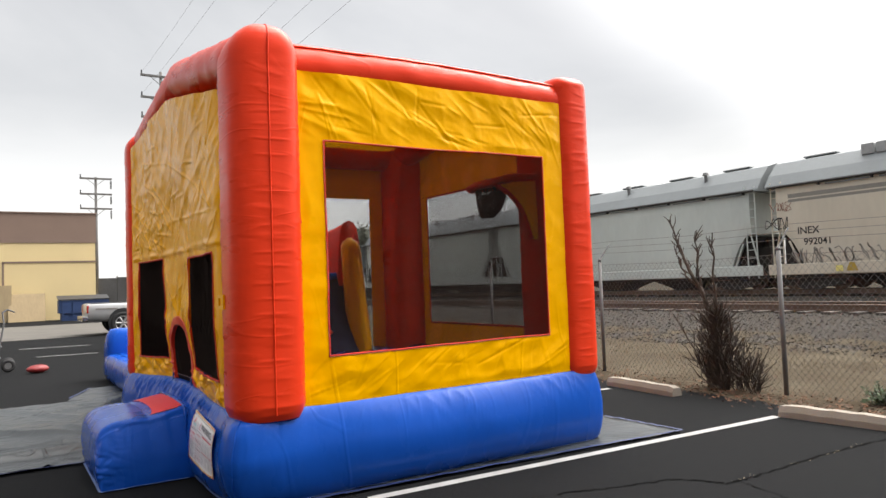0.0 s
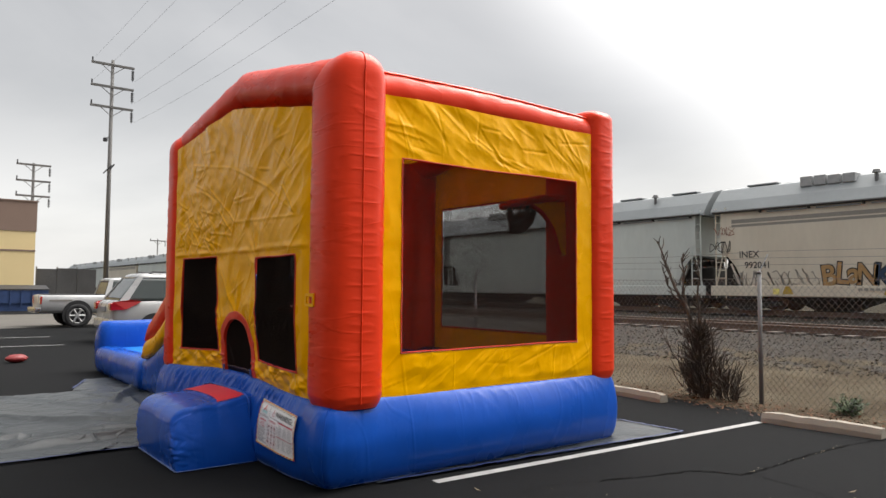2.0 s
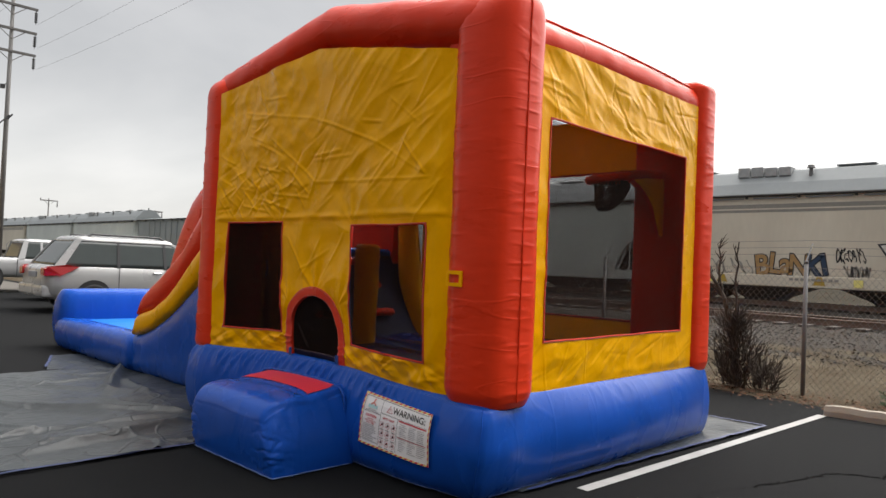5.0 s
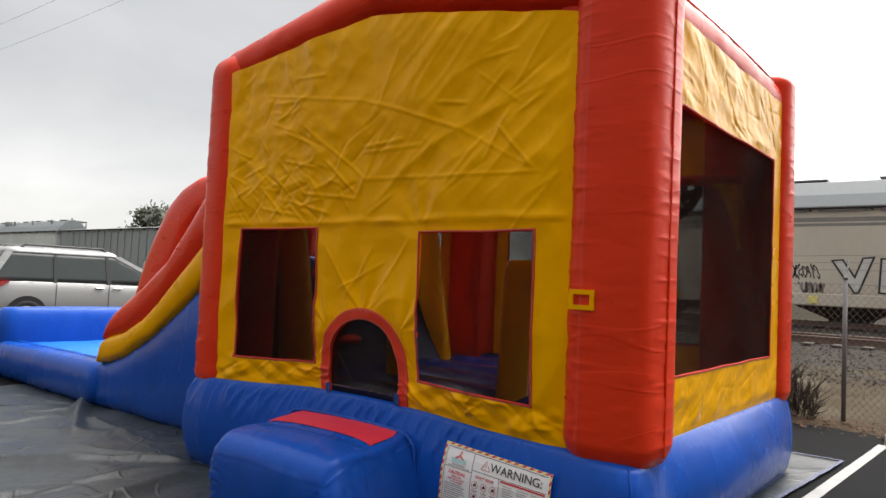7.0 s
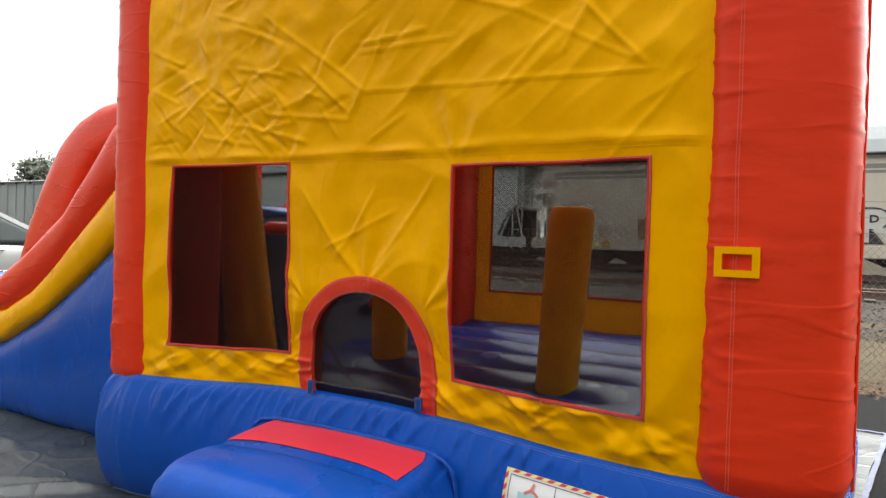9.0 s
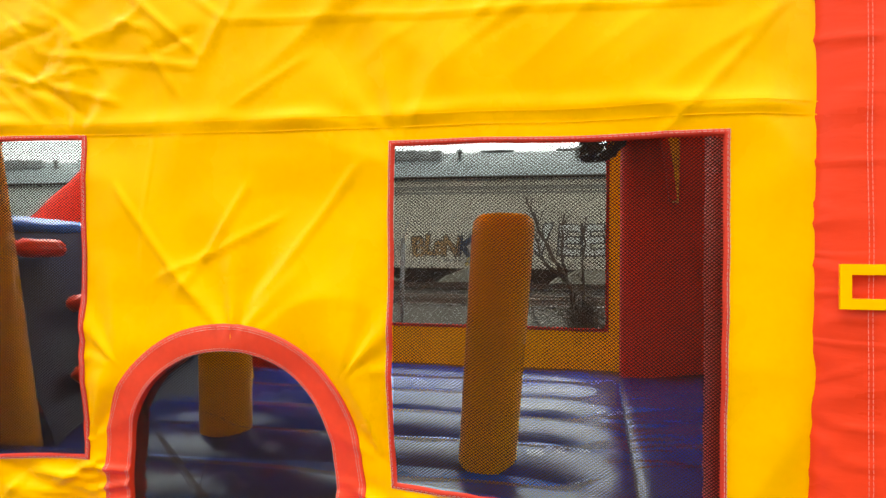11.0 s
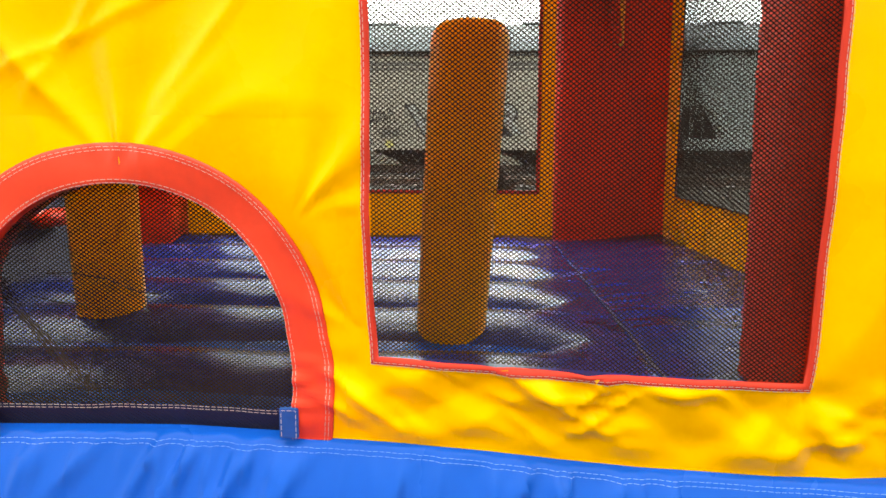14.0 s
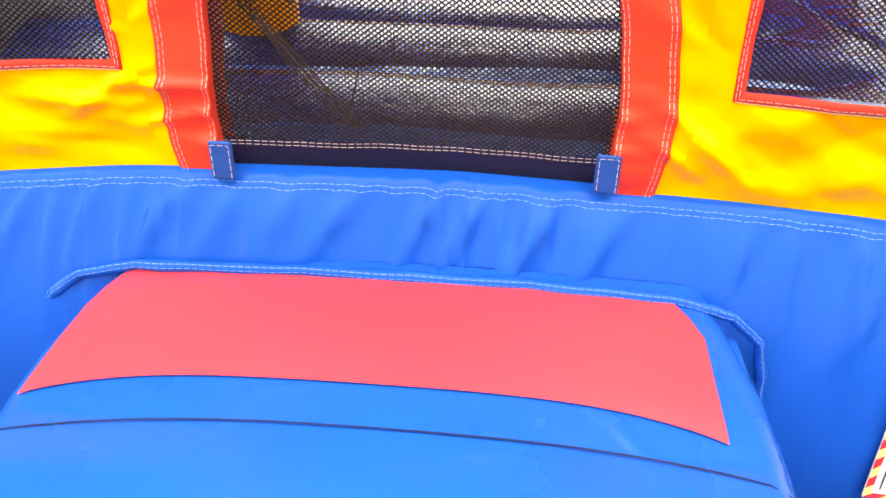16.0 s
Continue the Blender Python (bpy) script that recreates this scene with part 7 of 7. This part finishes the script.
def utility_pole(x, y, h, arms, label, r=0.24):
    """A timber pole with crossarms and hanging insulators; arms are (height, half width)."""
    ob = thing("utility_pole", label, "utility pole", "utility poles", at=(x, y, 0))
    bm = bmesh.new()
    bar(bm, (0, 0, 0), (0, 0, h), r, r * 0.6, n=12)
    part("pole", bm, M["wood_pole"], ob, smooth=True)
    for z, w in arms:
        bm = bmesh.new()
        box(bm, -w, w, -0.28, -0.12, z - 0.09, z + 0.09, 0.01, 1)
        bar(bm, (-w * 0.55, -0.2, z - 0.05), (0, -0.2, z - 0.75), 0.03, n=5)
        bar(bm, (w * 0.55, -0.2, z - 0.05), (0, -0.2, z - 0.75), 0.03, n=5)
        arm = part("crossarm", bm, M["wood_pole"], ob)
        bm = bmesh.new()
        for k in range(5):
            bar(bm, (w * 0.93, -0.2, z - 0.25 - k * 0.16), (w * 0.93, -0.2, z - 0.34 - k * 0.16), 0.13, 0.07, n=8)
        bar(bm, (w * 0.93, -0.2, z), (w * 0.93, -0.2, z - 1.1), 0.025, n=5)
        part("insulator", bm, M["plastic"], arm)
        bm = bmesh.new()
        bar(bm, (-w * 0.95, -0.2, z + 0.05), (-w * 0.95, -0.2, z + 0.4), 0.06, n=6)
        part("insulator", bm, M["plastic"], arm)
    return ob


main_pole = utility_pole(11.65, 61, 19.9, [(19.45, 1.6), (17.65, 1.6), (16.0, 1.6)], "tall weathered timber utility pole with three crossarms", 0.2)
bm = bmesh.new()
box(bm, -0.55, -0.25, -0.3, 0.0, 13.2, 13.5, 0.03, 1)
bar(bm, (-0.45, -0.15, 13.4), (0, 0, 13.7), 0.04, n=5)
bar(bm, (0.0, -0.3, 11.0), (0.3, -0.3, 11.4), 0.06, n=6)
bar(bm, (-0.5, -0.3, 10.6), (0.1, -0.3, 11.3), 0.05, n=6)
part("switch_gear", bm, M["plastic"], main_pole)
utility_pole(8.75, 80, 13.8, [(13.6, 1.5), (12.0, 1.5), (10.5, 1.5)], "timber utility pole with three crossarms behind the warehouse", 0.2)
utility_pole(36.5, 137, 10.6, [(10.2, 1.4)], "distant timber utility pole beyond the train", 0.16)
utility_pole(36.0, 92, 7.3, [(7.1, 0.9)], "distant timber utility pole beyond the train", 0.10)

for k, (dz, dx) in enumerate(((19.9, -1.5), (18.4, 1.5), (18.1, -1.5), (16.6, 1.5), (15.0, 1.5))):
    bm = bmesh.new()
    a, b = Vector((11.8 + dx, 60.8, dz)), Vector((11.0 + dx * 1.2, -40, dz + 3.0))
    pts = []
    for t in steps(0, 1, 30):
        p = a.lerp(b, t)
        p.z -= 2.2 * 4 * t * (1 - t)
        pts.append(p)
    pipe(bm, pts, 0.006, 4)
    tagged(part("power_line", bm, M["cable"]), "thin dark overhead power line", "cable", "power lines")


def tree(x, y, h, w, seed):
    """A distant round-headed tree with small leaf clumps."""
    rnd = random.Random(seed)
    ob = thing("tree", "dull green tree with thin foliage beyond the train", "tree", "distant trees", at=(x, y, 0))
    bm = bmesh.new()
    for k in range(5):
        branch(bm, Vector((0, 0, h * 0.35)), Vector((rnd.uniform(-0.6, 0.6), rnd.uniform(-0.6, 0.6), 1)).normalized(), h * 0.32, 0.12, 2, rnd, 0.6)
    bar(bm, (0, 0, 0), (0, 0, h * 0.4), 0.25, 0.18, 8)
    part("trunk", bm, M["twig"], ob)
    bm = bmesh.new()
    lumps = [(Vector((rnd.gauss(0, w * 0.24), rnd.gauss(0, w * 0.24), h * rnd.uniform(0.55, 0.88))), w * rnd.uniform(0.14, 0.26)) for _ in range(34)]
    for c, r in lumps:
        for i in range(110):
            p = c + Vector((rnd.gauss(0, 1), rnd.gauss(0, 1), rnd.gauss(0, 0.8))) * r * 0.42
            s = Vector((rnd.uniform(-1, 1), rnd.uniform(-1, 1), rnd.uniform(-1, 1))).normalized() * rnd.uniform(0.2, 0.38)
            t = s.orthogonal().normalized() * s.length * 0.6
            quad(bm, p - s, p + t, p + s, p - t)
    part("crown", bm, M["leaf"], ob, fix=False)
    return ob


tree(38, 76, 8.6, 6.0, 1)
tree(38, 117, 7.6, 4.5, 2)
tree(5, 118, 4.6, 6, 6)

# ---------------------------------------------------------------- hand truck and sandbag
truck = thing("hand_truck", "grey steel hand truck with black rubber wheels on asphalt", "hand truck", at=(0.10, 18.55, 0))
bm = bmesh.new()
for s in (-0.2, 0.2):
    pipe(bm, [(-0.1, s, 0.16), (-0.05, s, 0.5), (0.05, s, 1.05), (0.02, s * 0.8, 1.30)], 0.016)
pipe(bm, [(0.02, -0.16, 1.30), (0.12, -0.12, 1.36), (0.25, 0, 1.30), (0.12, 0.12, 1.36), (0.02, 0.16, 1.30)], 0.016)
for z in (0.3, 0.55, 0.8, 1.0):
    bar(bm, (-0.05 + z * 0.08, -0.2, z), (-0.05 + z * 0.08, 0.2, z), 0.012, n=6)
part("frame", bm, M["galv"], truck)
bm = bmesh.new()
box(bm, -0.45, -0.1, -0.22, 0.22, 0.02, 0.035, 0.004, 1)
part("toe_plate", bm, M["galv"], truck)
for s in (-0.27, 0.27):
    bm = bmesh.new()
    rings = [[Vector((0.12 + (0.10 + 0.04 * math.cos(b)) * math.cos(a), s + 0.04 * math.sin(b), 0.14 + (0.10 + 0.04 * math.cos(b)) * math.sin(a))) for b in (2 * math.pi * j / 10 for j in range(10))] for a in (2 * math.pi * i / 22 for i in range(23))]
    loft(bm, rings, caps=False)
    w = part("wheel", bm, M["rubber"], truck, smooth=True)
    bm = bmesh.new()
    bar(bm, (0.12, s - 0.03, 0.14), (0.12, s + 0.03, 0.14), 0.07, n=12)
    part("hub", bm, M["galv"], w)

bm = bmesh.new()
rings = []
for t in steps(0, 1, 14):
    k = math.sin(math.pi * min(1, max(0.02, t))) ** 0.5
    rings.append([Vector((-0.22 + 0.44 * t, 0.15 * k * math.cos(a) + 0.01 * noise.noise((t * 6, a, 0)), max(0.004, 0.09 + 0.09 * k * math.sin(a) + 0.012 * noise.noise((t * 7, a * 2, 3))))) for a in (2 * math.pi * i / 18 for i in range(18))])
loft(bm, rings)
bag = tagged(part("sandbag", bm, M["bag"], smooth=True), "small red vinyl sandbag lying on the asphalt", "sandbag")
bag.matrix_world = pose(0.75, 17.45, 0, 0, 0, 15)

# ---------------------------------------------------------------- small things on the bounce house
def label_place(u, v):
    """From the label's own square (0 to 1 across and up) to the base's bulged front."""
    y = 6.262 + (5.485 - 6.262) * u
    top, low = 0.602 - 0.046 * u, 0.222 - 0.030 * u
    z = low + (top - low) * v
    x = front_x(y, 0.75 + (BASE_Z - z) * 0.9) - interp(z, [(0.2, 0.098), (0.42, 0.106), (0.52, 0.092), (0.58, 0.072), (0.64, 0.05)])
    return Vector((x - 0.006 - corner_bulge(1.40, y, z) * 0.75, y, z))


def on_label(bm, u0, u1, v0, v1, lift):
    """A patch on the label, divided so that it follows the bulge."""
    nu, nv = max(1, int(abs(u1 - u0) * 16)), max(1, int(abs(v1 - v0) * 12))
    us, vs = steps(u0, u1, nu), steps(v0, v1, nv)
    g = [[bm.verts.new(label_place(u, v) + Vector((-lift, 0, 0))) for v in vs] for u in us]
    for a, b in zip(g, g[1:]):
        for j in range(nv):
            bm.faces.new((a[j], b[j], b[j + 1], a[j + 1]))


sign = thing("warning_label", "white printed warning label with a red striped border on the base", "label")
bm = bmesh.new()
on_label(bm, 0, 1, 0, 1, 0.0)
part("backing", bm, M["label"], sign)
def border_stripe(u0, u1, v0, v1, lift, odd, du, dv):
    """One slanting stripe of the printed border."""
    bm = bmesh.new()
    pts = [(u0, v0), (u1, v0 + dv), (u1 + du, v1 + dv), (u0 + du, v1)]
    quad(bm, *[label_place(min(1.0, max(0.0, u)), min(1.0, max(0.0, v))) + Vector((-lift, 0, 0)) for u, v in pts])
    part("border_stripe", bm, M["ink_red"] if odd else M["ink_yellow"], sign)


for i in range(-1, 30):
    if i >= 0 or i % 2:
        border_stripe(i / 29, (i + 1) / 29, 0.968, 1.0, 0.003, i % 2, 0.022, 0)
        border_stripe(i / 29, (i + 1) / 29, 0.0, 0.032, 0.003, i % 2 == 0, 0.022, 0)
for i in range(17):
    border_stripe(0.0, 0.016, i / 17, (i + 1) / 17, 0.004, i % 2, 0, 0.03)
    border_stripe(0.984, 1.0, i / 17, (i + 1) / 17, 0.004, i % 2 == 0, 0, 0.03)
bm = bmesh.new()
for a in ((0.03, 0.97, 0.942, 0.950), (0.03, 0.034, 0.06, 0.945), (0.300, 0.304, 0.06, 0.945), (0.03, 0.30, 0.655, 0.662), (0.30, 0.97, 0.70, 0.707), (0.56, 0.563, 0.06, 0.70)):
    on_label(bm, *a, 0.004)
part("rule_line", bm, M["ink"], sign)


def label_text(body, u, v, size, mat, squash=1.0, bold=0.0):
    """Lettering bent onto the label."""
    ob = text_mesh("lettering", body, size, mat, sign, Matrix.Identity(4), squash, bold)
    for w in ob.data.vertices:
        w.co = label_place(u + w.co.x / 0.777, v + w.co.y / 0.372) + Vector((-0.005, 0, 0))


label_text("WARNING:", 0.70, 0.82, 0.066, M["ink"], 1.08, 0.0004)
label_text("CAUTION:", 0.165, 0.585, 0.025, M["ink_red"], 1.1, 0.0008)
label_text("SAFETY RULES", 0.43, 0.625, 0.021, M["ink_red"], 1.0, 0.0006)
for i, (body, v) in enumerate((("OPERATOR", 0.525), ("MUST BE ON DUTY", 0.485), ("AT ALL TIMES!", 0.445))):
    label_text(body, 0.165, v, 0.0125, M["ink_red"], 1.15, 0.0003)
bm = bmesh.new()
rnd = random.Random(3)
for v in (0.40, 0.37, 0.335, 0.305, 0.27, 0.24, 0.205, 0.175, 0.14, 0.11, 0.085):
    on_label(bm, 0.05, rnd.uniform(0.20, 0.29), v, v + 0.012, 0.004)
for c in range(3):
    for v in steps(0.62, 0.12, 14):
        on_label(bm, 0.60 + c * 0.125, 0.60 + c * 0.125 + rnd.uniform(0.06, 0.11), v, v + 0.010, 0.004)
tagged(part("fine_print", bm, M["ink_pale"], sign, "rows of small grey print"), kind="stuff")
bm = bmesh.new()
on_label(bm, 0.575, 0.96, 0.665, 0.69, 0.004)
on_label(bm, 0.575, 0.96, 0.36, 0.372, 0.004)
part("rule_line", bm, M["ink_red"], sign)
for r in range(3):
    for c in range(3):
        u, v = 0.345 + c * 0.085, 0.50 - r * 0.175
        bm = bmesh.new()
        pts = [label_place(u + 0.028 * math.cos(a), v + 0.058 * math.sin(a)) + Vector((-0.005, 0, 0)) for a in (2 * math.pi * i / 18 for i in range(19))]
        ribbon(bm, pts, 0.0022, (-1, 0, 0))
        ribbon(bm, [pts[2], pts[11]], 0.0022, (-1, 0, 0))
        part("rule_sign", bm, M["ink_red"], sign)
        bm = bmesh.new()
        on_label(bm, u - 0.014, u + 0.014, v - 0.016, v + 0.010, 0.004)
        on_label(bm, u - 0.004, u + 0.006, v + 0.010, v + 0.032, 0.004)
        on_label(bm, u - 0.026, u + 0.026, v - 0.098, v - 0.088, 0.004)
        part("rule_mark", bm, M["ink"], sign)
bm = bmesh.new()
tri_pts = [label_place(u, v) + Vector((-0.005, 0, 0)) for u, v in ((0.385, 0.755), (0.465, 0.755), (0.425, 0.895), (0.385, 0.755))]
ribbon(bm, tri_pts, 0.0045, (-1, 0, 0))
on_label(bm, 0.423, 0.428, 0.80, 0.85, 0.005)
on_label(bm, 0.423, 0.428, 0.775, 0.788, 0.005)
part("hazard_triangle", bm, M["ink_red"], sign)
# printed emblem as plain shapes, and a bar of unread print below it
bm = bmesh.new()
on_label(bm, 0.09, 0.235, 0.735, 0.80, 0.004)
part("emblem", bm, M["ink_teal"], sign)
bm = bmesh.new()
for a, b in (((0.13, 0.80), (0.17, 0.85)), ((0.21, 0.80), (0.17, 0.85)), ((0.165, 0.84), (0.18, 0.92))):
    ribbon(bm, [label_place(*a) + Vector((-0.007, 0, 0)), label_place(*b) + Vector((-0.007, 0, 0))], 0.012, (-1, 0, 0))
part("emblem", bm, M["ink_pink"], sign)
bm = bmesh.new()
on_label(bm, 0.10, 0.23, 0.700, 0.709, 0.004)
on_label(bm, 0.06, 0.28, 0.675, 0.684, 0.004)
part("fine_print", bm, M["ink_pale"], sign)

# small yellow patch frame sewn on the front column
bm = bmesh.new()
X = 1.418
loft(bm, [[Vector((X + dx, y, z)) for y, z in ((5.292 + i, 1.463 + i), (5.446 - i, 1.463 + i), (5.446 - i, 1.573 - i), (5.292 + i, 1.573 - i))] for i, dx in ((0.0, 0.012), (0.0, 0.0), (0.026, 0.0), (0.026, 0.012))], caps=False)
part("patch_frame", bm, M["yellow"], house, "small yellow frame patch sewn on the red column")

# ---------------------------------------------------------------- graffiti and marks on the near wagon
def wagon_mark(body, y, z, size, mat, squash=1.0, bold=0.0, lift=0.012, tilt=0.0):
    m = Matrix(((0, 0, -1, -1.6 - lift), (-1, 0, 0, y + 1.6), (0, 1, 0, z), (0, 0, 0, 1))) @ Matrix.Rotation(tilt, 4, "Z")
    return text_mesh("painted_mark", body, size, mat, tan_car, m, squash, bold)


wagon_mark("INEX", 17.45, 3.30, 0.44, M["spray_black"], 1.0, 0.004)
wagon_mark("992041", 17.05, 2.80, 0.42, M["spray_black"], 1.0, 0.004)
rnd = random.Random(8)


def scribble(y, z, w, h, n, mat, thick, seed):
    """A looping hand-sprayed tag."""
    r = random.Random(seed)
    bm = bmesh.new()
    # quick strokes: each letter is a few crossing loops of its own size
    for k in range(n):
        c = y + 1.6 - w * (k + 0.5) / n
        g, ph = w / n * r.uniform(0.5, 0.85), r.uniform(0, 6.28)
        e, fy, fz = h * r.uniform(0.30, 0.5), r.choice((1, 1, 2)), r.choice((1, 2, 3))
        pts = [Vector((-1.613, c + g * math.sin(fy * t + ph) + 0.05 * w / n * math.sin(3 * t), z + e * math.cos(fz * t + ph * 0.7) + 0.06 * h * math.sin(5 * t))) for t in steps(0.0, r.uniform(3.4, 5.6), 22)]
        ribbon(bm, pts, thick, (-1, 0, 0))
    return part("graffiti_tag", bm, mat, tan_car, "thin hand-sprayed graffiti tag")


for args in ((19.2, 4.45, 1.0, 0.4, 5, "spray_red", 0.028, 1), (19.35, 3.7, 0.9, 0.7, 3, "spray_black", 0.035, 2), (18.2, 2.15, 2.6, 0.8, 8, "spray_grey", 0.045, 3), (15.6, 2.2, 1.3, 0.8, 4, "spray_grey", 0.045, 4),
             (10.9, 2.75, 1.0, 0.6, 7, "spray_black", 0.04, 5), (10.6, 2.1, 0.9, 0.5, 7, "spray_grey", 0.05, 6), (9.8, 1.75, 1.6, 0.3, 9, "spray_grey", 0.04, 7), (18.9, 1.75, 1.8, 0.3, 9, "spray_black", 0.04, 8), (4.2, 3.2, 1.5, 0.6, 8, "spray_grey", 0.05, 9), (2.6, 2.3, 2.0, 0.7, 8, "spray_grey", 0.06, 10)):
    scribble(*args[:5], M[args[5]], *args[6:])
# large block letters: dark outline below, fill above
def block_letter(ch, y, z, size, fill, tilt=0.0, squash=1.1, edge="spray_black"):
    wagon_mark(ch, y, z, size, M[edge], squash, size * 0.060, 0.014, tilt)
    wagon_mark(ch, y, z, size, M[fill], squash, size * 0.022, 0.022, tilt)


for ch, y, fill, tilt in (("B", 13.90, "spray_ochre", 0.12), ("L", 13.36, "spray_ochre", -0.10), ("a", 12.92, "spray_ochre", 0.10), ("N", 12.38, "spray_ochre", -0.08), ("K", 11.80, "spray_blue", -0.12), ("I", 11.38, "spray_blue", 0.18)):
    block_letter(ch, y, 2.30 + 0.06 * math.sin(y * 3), 1.24, fill, tilt, 0.92)
for ch, y, tilt in (("V", 8.6, 0.1), ("E", 7.3, -0.05), ("E", 6.3, 0.04), ("R", 5.2, 0.0)):
    block_letter(ch, y, 2.55, 1.75, "spray_white", tilt, 1.15)
for y, z, w, h, m in ((9.9, 1.62, 0.35, 0.30, "ink_yellow"), (16.0, 1.60, 0.3, 0.25, "ink_yellow")):
    bm = bmesh.new()
    quad(bm, (-1.70, y + 1.6, z - h / 2), (-1.70, y + 1.6 + w, z - h / 2), (-1.70, y + 1.6 + w, z + h / 2), (-1.70, y + 1.6, z + h / 2))
    part("painted_panel", bm, M[m], tan_car, "small yellow painted panel")
bm = bmesh.new()
for k in range(9):
    quad(bm, (-1.70, 12.4 + k * 0.22, 1.66), (-1.70, 12.56 + k * 0.22, 1.66), (-1.70, 12.56 + k * 0.22, 1.76), (-1.70, 12.4 + k * 0.22, 1.76))
part("painted_mark", bm, M["spray_grey"], tan_car)

# yellow marks on the tan wagon's sill
for y0, y1 in ((15.4, 15.9), (11.3, 11.8)):
    bm = bmesh.new()
    quad(bm, (-1.655, y0 + 1.6, 1.48), (-1.655, y1 + 1.6, 1.48), (-1.655, y1 + 1.45, 1.84), (-1.655, y0 + 1.75, 1.84))
    part("sill_mark", bm, M["spray_yellow"], tan_car, "faded yellow painted mark")
